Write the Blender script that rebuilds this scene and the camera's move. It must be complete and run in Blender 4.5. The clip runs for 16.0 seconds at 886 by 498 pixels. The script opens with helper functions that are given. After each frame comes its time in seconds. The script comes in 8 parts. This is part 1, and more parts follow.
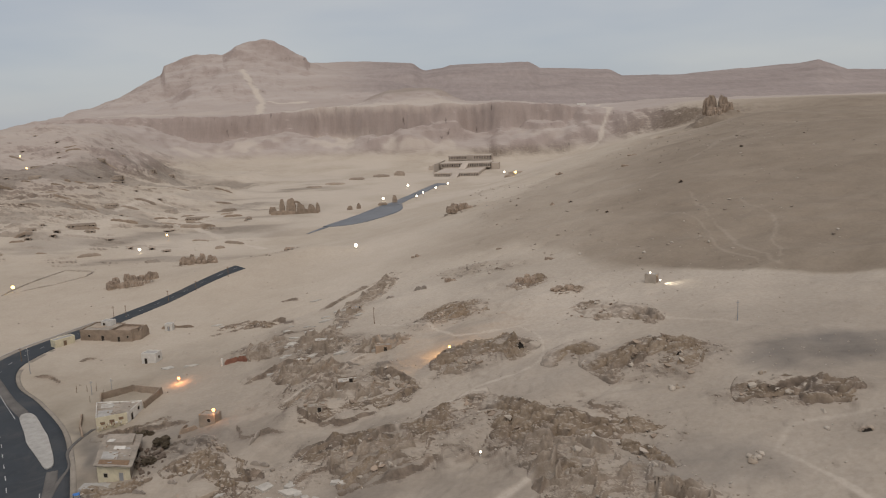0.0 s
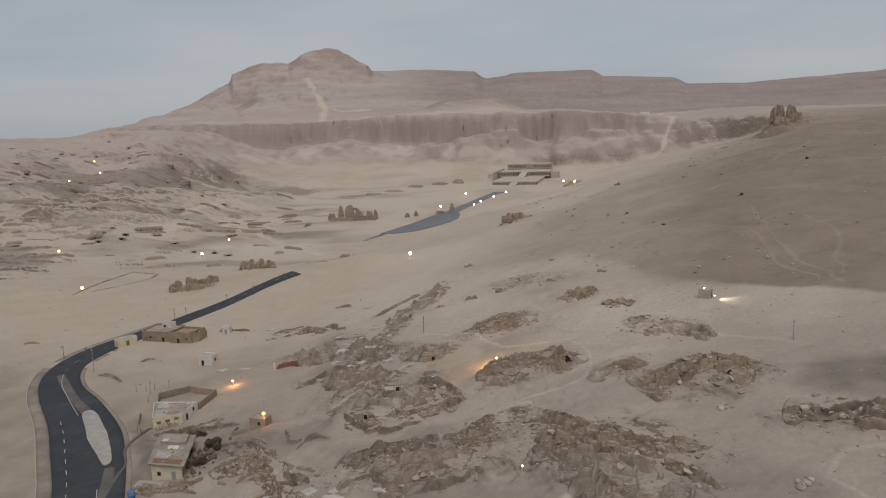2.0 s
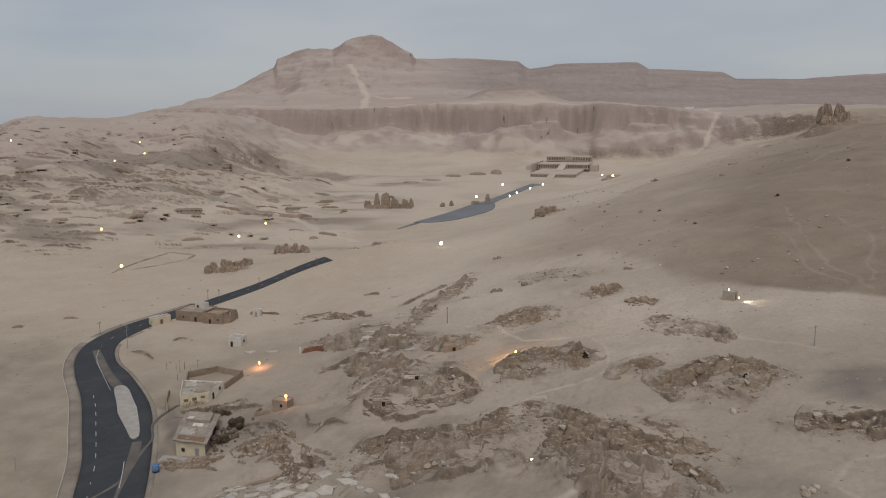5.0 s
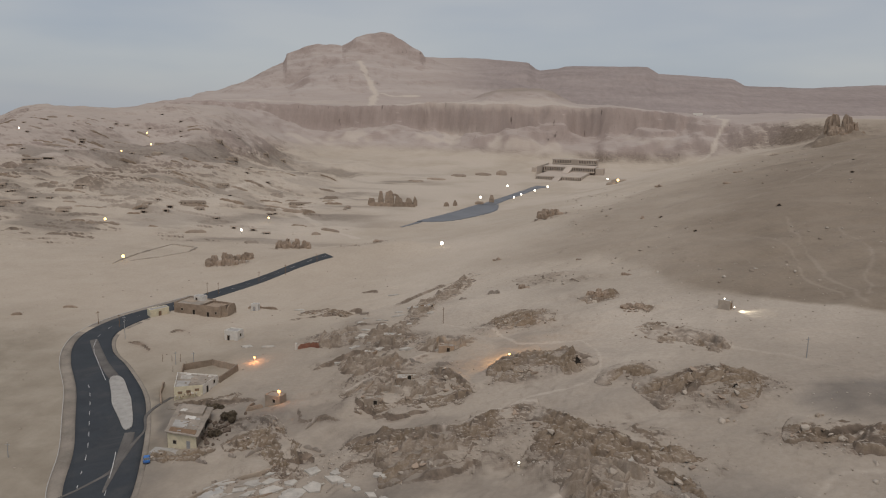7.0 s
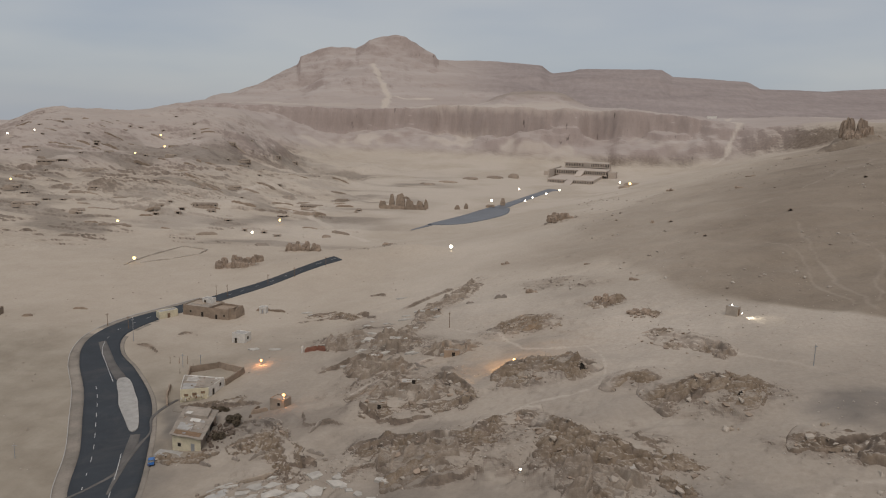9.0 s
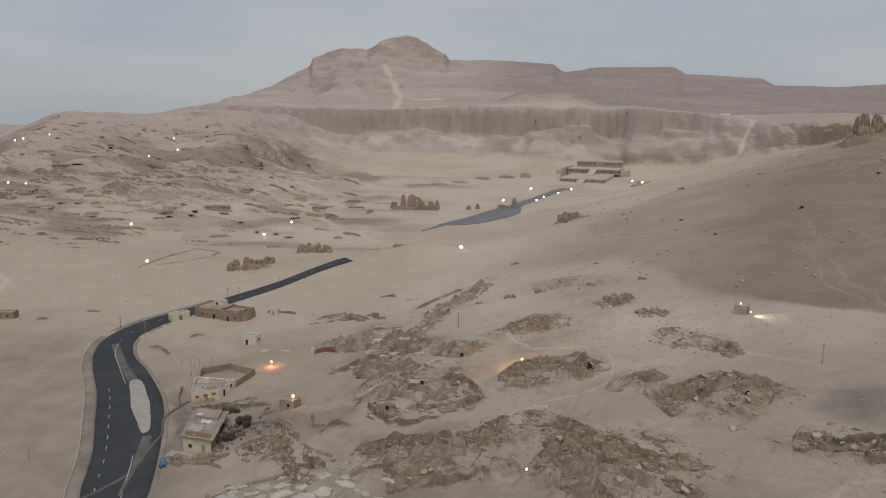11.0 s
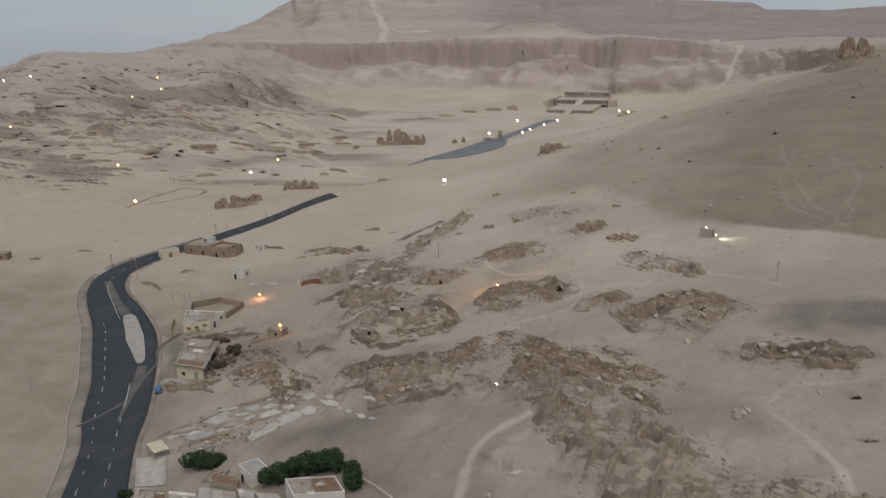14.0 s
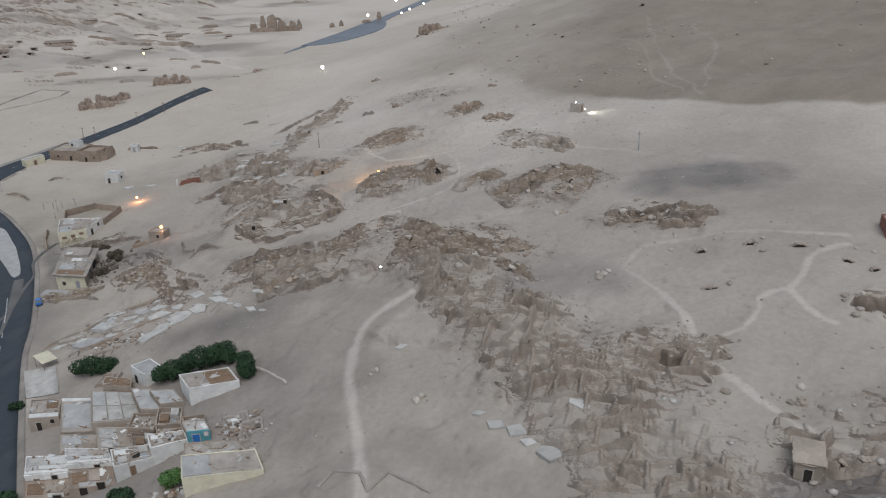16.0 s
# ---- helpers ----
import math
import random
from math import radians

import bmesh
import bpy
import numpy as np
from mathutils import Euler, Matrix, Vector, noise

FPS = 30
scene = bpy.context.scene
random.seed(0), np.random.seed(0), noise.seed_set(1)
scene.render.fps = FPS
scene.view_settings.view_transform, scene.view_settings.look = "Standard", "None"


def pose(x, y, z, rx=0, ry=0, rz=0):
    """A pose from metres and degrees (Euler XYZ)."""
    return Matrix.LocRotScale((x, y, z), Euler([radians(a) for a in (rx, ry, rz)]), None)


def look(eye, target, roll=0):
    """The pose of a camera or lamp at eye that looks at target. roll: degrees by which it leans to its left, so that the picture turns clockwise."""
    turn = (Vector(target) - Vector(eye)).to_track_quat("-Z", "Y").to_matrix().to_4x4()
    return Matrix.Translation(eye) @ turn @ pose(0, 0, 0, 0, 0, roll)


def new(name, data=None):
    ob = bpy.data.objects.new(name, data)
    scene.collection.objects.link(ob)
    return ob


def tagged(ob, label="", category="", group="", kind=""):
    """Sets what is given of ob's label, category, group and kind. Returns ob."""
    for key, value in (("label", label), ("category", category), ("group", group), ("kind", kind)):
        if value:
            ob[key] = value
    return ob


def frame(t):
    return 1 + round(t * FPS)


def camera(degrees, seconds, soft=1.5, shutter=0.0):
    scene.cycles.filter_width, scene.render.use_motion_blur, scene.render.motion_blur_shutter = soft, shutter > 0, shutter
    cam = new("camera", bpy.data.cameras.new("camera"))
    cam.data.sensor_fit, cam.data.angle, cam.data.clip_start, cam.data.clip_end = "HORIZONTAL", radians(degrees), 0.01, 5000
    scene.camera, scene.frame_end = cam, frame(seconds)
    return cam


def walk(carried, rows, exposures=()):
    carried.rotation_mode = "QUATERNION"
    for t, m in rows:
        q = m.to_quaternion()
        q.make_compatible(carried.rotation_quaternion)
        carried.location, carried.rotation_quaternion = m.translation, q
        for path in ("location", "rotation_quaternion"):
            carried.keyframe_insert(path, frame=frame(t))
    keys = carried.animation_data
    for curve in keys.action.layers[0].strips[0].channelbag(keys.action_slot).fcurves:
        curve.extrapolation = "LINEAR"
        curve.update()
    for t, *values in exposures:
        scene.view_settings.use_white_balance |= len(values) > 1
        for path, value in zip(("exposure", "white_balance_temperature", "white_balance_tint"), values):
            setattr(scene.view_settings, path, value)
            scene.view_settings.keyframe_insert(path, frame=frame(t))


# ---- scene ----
import functools

PATH = [
    (0, 0, 0, 93.51, 80.204, 1.997, 0.154),
    (0.5, 0.71, -0.08, 93.77, 80.547, 1.978, 1.359),
    (1, 1.47, -0.15, 94.02, 80.746, 1.946, 2.518),
    (1.5, 2.3, -0.18, 94.22, 80.901, 1.838, 3.667),
    (2, 3.15, -0.26, 94.43, 80.906, 1.724, 4.7),
    (2.5, 3.98, -0.52, 94.58, 80.814, 1.591, 5.55),
    (3, 4.8, -0.93, 94.78, 80.661, 1.419, 6.266),
    (3.5, 5.6, -1.35, 95, 80.516, 1.23, 6.831),
    (4, 6.38, -1.77, 95.23, 80.34, 0.997, 7.283),
    (6.5, 9.67, -2.07, 96.22, 79.999, -1.026, 8.315),
    (7, 10.26, -2, 96.32, 80.051, -1.361, 8.497),
    (7.5, 10.8, -1.87, 96.47, 80.099, -1.59, 8.754),
    (8, 11.39, -1.66, 96.62, 80.156, -1.674, 8.999),
    (8.5, 11.98, -1.41, 96.76, 80.206, -1.636, 9.252),
    (9, 12.5, -1.14, 96.86, 80.211, -1.47, 9.512),
    (11.5, 15.41, -1.8, 97.35, 80.142, -0.729, 10.794),
    (12, 16.54, -3.3, 97.37, 79.91, -0.609, 11.373),
    (12.5, 17.84, -5.14, 97.44, 79.633, -0.419, 12.087),
    (13, 19.07, -7.09, 97.52, 78.915, -0.311, 12.073),
    (13.5, 20.01, -8.45, 97.64, 77.443, -0.023, 11.275),
    (14, 20.94, -9.45, 97.83, 75.361, 0.356, 9.627),
    (14.5, 22.05, -10.4, 97.98, 72.476, 0.885, 7.213),
    (15, 23.22, -11.42, 98.22, 69.595, 1.216, 4.837),
    (15.5, 24.29, -12.42, 98.6, 67.445, 1.461, 2.494),
    (16, 25.26, -13.4, 98.99, 66.75, 1.651, 0.93),
]
cam = camera(60.0, 16.0, soft=1.1, shutter=0.5)
walk(cam, [(t, pose(*p)) for t, *p in PATH], exposures=[(0.0, -0.10, 6400, 10), (1.05, -0.11, 6380, 10), (1.45, -0.27, 6320, 10), (12.7, -0.24, 6320, 10), (14.0, -0.28, 6100, 9), (14.5, -0.18, 5950, 9), (15.0, -0.12, 5780, 8), (15.5, -0.12, 5600, 7), (16.0, 0.02, 5450, 6)])

# ---------------------------------------------------------------- light: hazy dawn, sun just up behind the camera
SUN_EL, SUN_AZ = 60.0, 165.0  # degrees; azimuth clockwise from +y
world = bpy.data.worlds.new("world")
scene.world = world
world.use_nodes = True
wn = world.node_tree.nodes
sky = wn.new("ShaderNodeTexSky")
sky.sky_type, sky.sun_disc = "NISHITA", False
sky.sun_elevation, sky.sun_rotation = radians(SUN_EL), radians(SUN_AZ)
sky.air_density, sky.dust_density, sky.ozone_density, sky.altitude = 1.0, 1.0, 2.0, 80
wn["Background"].inputs["Strength"].default_value = 0.126
# thin even haze veils the clear sky
veil = wn.new("ShaderNodeMix")
veil.data_type = "RGBA"
veil.inputs[0].default_value = 0.85
veil.inputs[7].default_value = (3.75, 3.85, 4.0, 1)
world.node_tree.links.new(sky.outputs[0], veil.inputs[6])
# broken thin cloud in the veil
drift = wn.new("ShaderNodeMapping")
drift.inputs["Scale"].default_value = (1.6, 1.6, 7.0)
cloud = wn.new("ShaderNodeTexNoise")
cloud.inputs["Scale"].default_value, cloud.inputs["Detail"].default_value, cloud.inputs["Roughness"].default_value = 1.3, 4.0, 0.5
tone = wn.new("ShaderNodeValToRGB")
tone.color_ramp.elements[0].position, tone.color_ramp.elements[0].color = 0.36, (3.3, 3.5, 3.85, 1)
tone.color_ramp.elements[1].position, tone.color_ramp.elements[1].color = 0.62, (4.15, 4.15, 4.15, 1)
place = wn.new("ShaderNodeTexCoord")
for a_, b_ in ((place.outputs["Generated"], drift.inputs[0]), (drift.outputs[0], cloud.inputs["Vector"]), (cloud.outputs["Fac"], tone.inputs[0]), (tone.outputs[0], veil.inputs[7])):
    world.node_tree.links.new(a_, b_)
world.node_tree.links.new(veil.outputs[2], wn["Background"].inputs[0])
sun = new("sun", bpy.data.lights.new("sun", "SUN"))
sun.data.energy, sun.data.angle, sun.data.color = 1.86, radians(40), (1.0, 0.90, 0.80)
_a, _e = radians(SUN_AZ), radians(SUN_EL)
_to_sun = Vector((math.sin(_a) * math.cos(_e), math.cos(_a) * math.cos(_e), math.sin(_e)))
sun.matrix_world = look(_to_sun * 500, (0, 0, 0))


# ---------------------------------------------------------------- materials
def material(name, rough=0.9, metal=0.0):
    m = bpy.data.materials.new(name)
    m.use_nodes = True
    b = m.node_tree.nodes["Principled BSDF"]
    b.inputs["Roughness"].default_value, b.inputs["Metallic"].default_value = rough, metal
    b.inputs["Specular IOR Level"].default_value = 0.25
    return m


class Net:
    """Short-hand for building node networks."""

    def __init__(self, m):
        self.t, self.b = m.node_tree, m.node_tree.nodes["Principled BSDF"]

    def add(self, kind, **ins):
        n = self.t.nodes.new(kind)
        for k, v in ins.items():
            self.put(n.inputs[k.replace("_", " ")], v)
        return n

    def put(self, sock, v):
        if isinstance(v, bpy.types.NodeSocket):
            self.t.links.new(v, sock)
        else:
            sock.default_value = v

    def coords(self):
        return self.t.nodes.new("ShaderNodeNewGeometry").outputs["Position"]

    def noise(self, scale, detail=5.0, rough=0.6, vec=None, dist=0.0):
        n = self.add("ShaderNodeTexNoise", Scale=scale, Detail=detail, Roughness=rough, Distortion=dist)
        self.t.links.new(vec if vec is not None else self.coords(), n.inputs["Vector"])
        return n.outputs["Fac"]

    def ramp(self, fac, *stops):
        n = self.t.nodes.new("ShaderNodeValToRGB")
        e = n.color_ramp.elements
        while len(e) < len(stops):
            e.new(0.5)
        for k, (p, c) in enumerate(stops):
            e[k].position, e[k].color = p, (*c, 1) if len(c) == 3 else c
        self.put(n.inputs["Fac"], fac)
        return n.outputs["Color"]

    def mix(self, fac, a, b, mode="MIX"):
        n = self.t.nodes.new("ShaderNodeMix")
        n.data_type, n.blend_type = "RGBA", mode
        self.put(n.inputs[0], fac)
        for s, v in ((n.inputs[6], a), (n.inputs[7], b)):
            self.put(s, (*v, 1) if isinstance(v, tuple) and len(v) == 3 else v)
        return n.outputs[2]

    def maths(self, op, a, b=0.0, clamp=False):
        n = self.t.nodes.new("ShaderNodeMath")
        n.operation, n.use_clamp = op, clamp
        self.put(n.inputs[0], a), self.put(n.inputs[1], b)
        return n.outputs[0]

    def attr(self, name):
        n = self.t.nodes.new("ShaderNodeAttribute")
        n.attribute_name = name
        return n.outputs["Fac"]

    def bump(self, h, strength=0.5, dist=0.1, normal=None):
        n = self.add("ShaderNodeBump", Strength=strength, Distance=dist, Height=h)
        if normal is not None:
            self.t.links.new(normal, n.inputs["Normal"])
        self.t.links.new(n.outputs[0], self.b.inputs["Normal"])
        return n.outputs[0]

    def base(self, c):
        self.put(self.b.inputs["Base Color"], (*c, 1) if isinstance(c, tuple) and len(c) == 3 else c)

    def random(self):
        return self.t.nodes.new("ShaderNodeObjectInfo").outputs["Random"]

    def island(self):
        return self.t.nodes.new("ShaderNodeNewGeometry").outputs["Random Per Island"]


def worn(name, c, vary=0.16, scale=0.6, rough=0.92, bump=0.25, per_object=0.1, grain=6.0):
    """Plain weathered surface: patches, fine grain, slight change from piece to piece."""
    m = material(name, rough)
    n = Net(m)
    big = n.noise(scale, 4, 0.6)
    fine = n.noise(grain, 4, 0.65)
    lo, hi = tuple(v * (1 - vary) for v in c), tuple(min(v * (1 + vary), 0.9) for v in c)
    col = n.ramp(big, (0.32, lo), (0.68, hi))
    col = n.mix(0.35, col, n.ramp(fine, (0.3, tuple(v * 0.72 for v in c)), (0.7, tuple(min(v * 1.15, 0.9) for v in c))))
    if per_object:
        k = n.maths("MULTIPLY_ADD", n.random(), 2 * per_object)
        k.node.inputs[2].default_value = 1 - per_object
        col = n.mix(1.0, col, k, "MULTIPLY")
    n.base(col)
    n.bump(fine, bump, 0.06)
    return m


def glowing(name, c, strength):
    m = material(name, 0.5)
    b = m.node_tree.nodes["Principled BSDF"]
    b.inputs["Base Color"].default_value = (*c, 1)
    b.inputs["Emission Color"].default_value = (*c, 1)
    b.inputs["Emission Strength"].default_value = strength
    return m


def ground_material():
    m = material("desert_ground", 0.95)
    n = Net(m)
    n.b.inputs["Specular IOR Level"].default_value = 0.1
    wide, mid, fine = n.noise(0.011, 5, 0.6, dist=0.2), n.noise(0.07, 6, 0.62, dist=0.2), n.noise(0.9, 6, 0.7)
    sand = n.ramp(wide, (0.3, (0.40, 0.336, 0.264)), (0.5, (0.455, 0.385, 0.306)), (0.7, (0.485, 0.425, 0.352)))
    sand = n.mix(0.5, sand, n.ramp(mid, (0.25, (0.345, 0.290, 0.232)), (0.5, (0.42, 0.357, 0.29)), (0.72, (0.475, 0.413, 0.345))))
    sand = n.mix(0.26, sand, n.ramp(fine, (0.3, (0.28, 0.225, 0.172)), (0.68, (0.51, 0.435, 0.35))))
    grey = n.ramp(n.noise(0.035, 6, 0.60, dist=0.15), (0.32, (0.246, 0.206, 0.163)), (0.5, (0.304, 0.256, 0.203)), (0.66, (0.370, 0.315, 0.254)))
    grey = n.mix(0.28, grey, n.ramp(fine, (0.3, (0.27, 0.228, 0.19)), (0.68, (0.48, 0.425, 0.365))))
    sand = n.mix(n.maths("MULTIPLY", n.attr("dust"), 0.8), sand, grey)
    sand = n.mix(n.maths("MULTIPLY", n.attr("tan"), 0.8), sand, n.ramp(mid, (0.3, (0.205, 0.172, 0.130)), (0.5, (0.268, 0.230, 0.178)), (0.7, (0.328, 0.285, 0.226))))
    # rock where ground is broken or steep, dark tones painting shade under its lips
    g = n.t.nodes.new("ShaderNodeNewGeometry")
    sep = n.t.nodes.new("ShaderNodeSeparateXYZ")
    n.t.links.new(g.outputs["True Normal"], sep.inputs[0])
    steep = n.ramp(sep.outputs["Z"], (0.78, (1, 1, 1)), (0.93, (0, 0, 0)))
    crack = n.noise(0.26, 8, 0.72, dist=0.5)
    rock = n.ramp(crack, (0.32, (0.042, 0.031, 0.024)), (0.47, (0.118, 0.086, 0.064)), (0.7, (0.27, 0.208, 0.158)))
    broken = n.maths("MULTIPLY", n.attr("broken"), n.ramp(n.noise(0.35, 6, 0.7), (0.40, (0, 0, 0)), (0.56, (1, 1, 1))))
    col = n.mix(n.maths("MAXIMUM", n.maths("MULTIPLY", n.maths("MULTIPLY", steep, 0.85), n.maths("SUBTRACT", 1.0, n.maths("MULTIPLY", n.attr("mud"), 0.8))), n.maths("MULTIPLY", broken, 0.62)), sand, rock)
    # pinkish limestone of the mountain, with level bands
    pos = n.t.nodes.new("ShaderNodeSeparateXYZ")
    n.t.links.new(g.outputs["Position"], pos.inputs[0])
    layer = n.t.nodes.new("ShaderNodeCombineXYZ")
    for k, f in ((0, 0.004), (1, 0.004), (2, 0.05)):
        n.put(layer.inputs[k], n.maths("MULTIPLY", pos.outputs[k], f))
    bands = n.noise(1.0, 5, 0.65, vec=layer.outputs[0])
    lime = n.ramp(bands, (0.3, (0.345, 0.288, 0.258)), (0.5, (0.384, 0.325, 0.293)), (0.68, (0.427, 0.369, 0.335)))
    vert = n.t.nodes.new("ShaderNodeCombineXYZ")
    for k, f in ((0, 0.07), (1, 0.02), (2, 0.008)):
        n.put(vert.inputs[k], n.maths("MULTIPLY", pos.outputs[k], f))
    streak = n.noise(1.0, 6, 0.7, vec=vert.outputs[0])
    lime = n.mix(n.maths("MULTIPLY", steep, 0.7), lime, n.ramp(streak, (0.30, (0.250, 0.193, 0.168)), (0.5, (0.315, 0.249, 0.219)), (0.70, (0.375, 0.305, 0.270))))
    # upright crevices in colour only: their shade is painted on steep faces
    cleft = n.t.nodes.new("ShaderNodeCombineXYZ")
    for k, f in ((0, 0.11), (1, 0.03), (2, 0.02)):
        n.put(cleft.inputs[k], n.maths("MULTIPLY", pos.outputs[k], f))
    crevice_shade = n.ramp(n.noise(1.0, 3, 0.55, vec=cleft.outputs[0]), (0.27, (0.8, 0.8, 0.8)), (0.34, (0, 0, 0)))
    lime = n.mix(n.maths("MULTIPLY", steep, crevice_shade), lime, (0.085, 0.064, 0.055))
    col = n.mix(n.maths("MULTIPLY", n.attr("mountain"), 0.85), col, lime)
    # distance haze put into the colour of the table hills
    col = n.mix(n.maths("MULTIPLY", n.attr("haze_tint"), 0.85), col, n.ramp(n.maths("ADD", n.maths("MULTIPLY", bands, 0.5), n.maths("MULTIPLY", streak, 0.5)), (0.36, (0.225, 0.186, 0.172)), (0.62, (0.325, 0.272, 0.250))))
    # brown scree of the northern hill
    scree = n.ramp(n.noise(0.022, 8, 0.64, dist=0.2), (0.32, (0.190, 0.151, 0.113)), (0.52, (0.232, 0.187, 0.142)), (0.68, (0.282, 0.231, 0.178)))
    scree = n.mix(0.4, scree, n.ramp(mid, (0.3, (0.165, 0.130, 0.096)), (0.5, (0.235, 0.189, 0.144)), (0.68, (0.30, 0.248, 0.192))))
    scree = n.mix(0.18, scree, n.ramp(fine, (0.3, (0.13, 0.10, 0.075)), (0.7, (0.33, 0.272, 0.212))))
    col = n.mix(n.maths("MULTIPLY", n.attr("scree"), 0.9), col, scree)
    # soil stains, together with patches that paint shading into the colour
    col = n.mix(n.maths("MULTIPLY", n.attr("stain_and_shade"), 0.68), col, n.ramp(crack, (0.3, (0.135, 0.111, 0.090)), (0.7, (0.245, 0.207, 0.170))))
    col = n.mix(n.maths("MULTIPLY", n.attr("pale"), 0.75), col, n.ramp(fine, (0.3, (0.47, 0.40, 0.33)), (0.7, (0.58, 0.51, 0.43))))
    col = n.mix(n.maths("MULTIPLY", n.attr("ash"), 0.85), col, n.ramp(mid, (0.3, (0.085, 0.076, 0.069)), (0.7, (0.15, 0.135, 0.122))))
    # bare broken stone and melted mud brick, with sand lying on their level parts
    block, grit = n.noise(0.35, 6, 0.65, dist=0.3), n.noise(2.4, 5, 0.7)
    faces = []
    for lo, md, hi in (((0.118, 0.084, 0.056), (0.218, 0.165, 0.117), (0.345, 0.280, 0.212)), ((0.165, 0.126, 0.093), (0.252, 0.202, 0.155), (0.36, 0.302, 0.243))):
        faces.append(n.mix(0.35, n.ramp(block, (0.3, lo), (0.5, md), (0.7, hi)), n.ramp(grit, (0.3, lo), (0.7, hi))))
    face = n.mix(n.attr("clay"), faces[0], faces[1])
    lying = n.ramp(n.maths("ADD", sep.outputs["Z"], n.maths("MULTIPLY", n.noise(0.8, 4, 0.6), 0.3)), (0.90, (0, 0, 0)), (1.10, (1, 1, 1)))
    col = n.mix(n.maths("MULTIPLY", n.attr("bare"), n.maths("SUBTRACT", 1.0, n.maths("MULTIPLY", lying, 0.8))), col, face)
    n.base(col)
    n.bump(n.maths("ADD", n.maths("MULTIPLY", crack, 0.7), n.maths("MULTIPLY", fine, 0.3)), 0.5, 0.8)
    return m


M = {
    "asphalt": worn("asphalt", (0.042, 0.047, 0.053), 0.14, 0.15, 0.85, 0.2, 0.0, 3.0),
    "heap": worn("refuse_and_shade", (0.13, 0.10, 0.078), 0.4, 0.5, 0.95, 0.7, 0.1, 1.2),
    "old_asphalt": worn("old_asphalt", (0.135, 0.14, 0.15), 0.2, 0.05, 0.42, 0.2, 0.0, 1.0),
    "shoulder": worn("gravel_shoulder", (0.245, 0.212, 0.175), 0.35, 0.12, 0.95, 0.3, 0.0, 2.0),
    "road_dust": worn("dusty_asphalt", (0.125, 0.114, 0.104), 0.3, 0.2, 0.9, 0.2, 0.0, 2.0),
    "white_paint": worn("road_paint", (0.47, 0.46, 0.44), 0.35, 0.5, 0.8),
    "concrete": worn("pale_concrete", (0.37, 0.35, 0.32), 0.22, 0.4, 0.9),
    "mudbrick": worn("mud_brick", (0.275, 0.212, 0.158), 0.28, 0.35, 0.96, 0.6, 0.15, 1.6),
    "mud_wash": worn("washed_mud", (0.305, 0.260, 0.217), 0.2, 0.3, 0.96, 0.5, 0.1, 1.4),
    "mud_pale": worn("pale_mud_plaster", (0.315, 0.256, 0.198), 0.25, 0.3, 0.95, 0.5, 0.15, 1.6),
    "cream": worn("cream_paint", (0.60, 0.535, 0.385), 0.2, 0.5, 0.85),
    "white_wall": worn("whitewash", (0.61, 0.575, 0.52), 0.2, 0.5, 0.88),
    "roof_dust": worn("dusty_roof", (0.315, 0.27, 0.222), 0.3, 0.35, 0.95, 0.4, 0.1, 1.5),
    "slab": worn("pale_plaster_floor", (0.42, 0.385, 0.338), 0.28, 0.5, 0.92, 0.2, 0.12),
    "stone": worn("limestone", (0.40, 0.345, 0.285), 0.2, 0.4, 0.93, 0.5, 0.14, 1.2),
    "tomb_stone": worn("tomb_stone", (0.335, 0.272, 0.215), 0.25, 0.15, 0.95, 0.6, 0.12, 0.8),
    "outcrop": worn("outcrop_rock", (0.305, 0.236, 0.178), 0.35, 0.2, 0.95, 0.7, 0.1, 0.9),
    # near-black colours that paint the shade inside doorways, windows and chambers
    "dark": worn("painted_opening_shade", (0.03, 0.025, 0.02), 0.2, 0.5, 0.98, 0.1, 0.0),
    "tomb_dark": worn("painted_chamber_shade", (0.065, 0.052, 0.042), 0.3, 0.5, 0.98, 0.1, 0.1),
    "wood": worn("old_wood", (0.20, 0.13, 0.08), 0.3, 1.2, 0.85),
    "metal": worn("galvanised_pole", (0.30, 0.30, 0.30), 0.2, 1.0, 0.5),
    "teal": worn("teal_paint", (0.12, 0.30, 0.33), 0.2, 1.0, 0.7),
    "blue_car": worn("blue_car_paint", (0.05, 0.16, 0.42), 0.05, 1.0, 0.35),
    "glass": worn("dark_glass", (0.03, 0.035, 0.04), 0.05, 1.0, 0.12),
    "rubber": worn("tyre_rubber", (0.025, 0.025, 0.025), 0.1, 1.0, 0.8),
    "brick_red": worn("red_brick", (0.20, 0.095, 0.065), 0.25, 1.0, 0.9),
    "temple": worn("temple_limestone", (0.46, 0.39, 0.325), 0.1, 0.1, 0.9),
    "leaf": worn("foliage", (0.030, 0.056, 0.022), 0.4, 0.8, 0.7, 0.2, 0.1, 4.0),
    "leaf_bright": worn("bright_foliage", (0.085, 0.15, 0.04), 0.3, 0.8, 0.7, 0.2, 0.1, 4.0),
    "dry_leaf": worn("dry_brush", (0.105, 0.082, 0.055), 0.4, 0.8, 0.8, 0.2, 0.1, 4.0),
    "bark": worn("bark", (0.12, 0.085, 0.06), 0.3, 2.0, 0.9),
    "lamp_warm": glowing("lamp_warm", (1.0, 0.66, 0.22), 4.5),
    "lamp_white": glowing("lamp_white", (1.0, 0.90, 0.70), 5.0),
    "lamp_orange": glowing("lamp_orange", (1.0, 0.45, 0.14), 4.5),
}
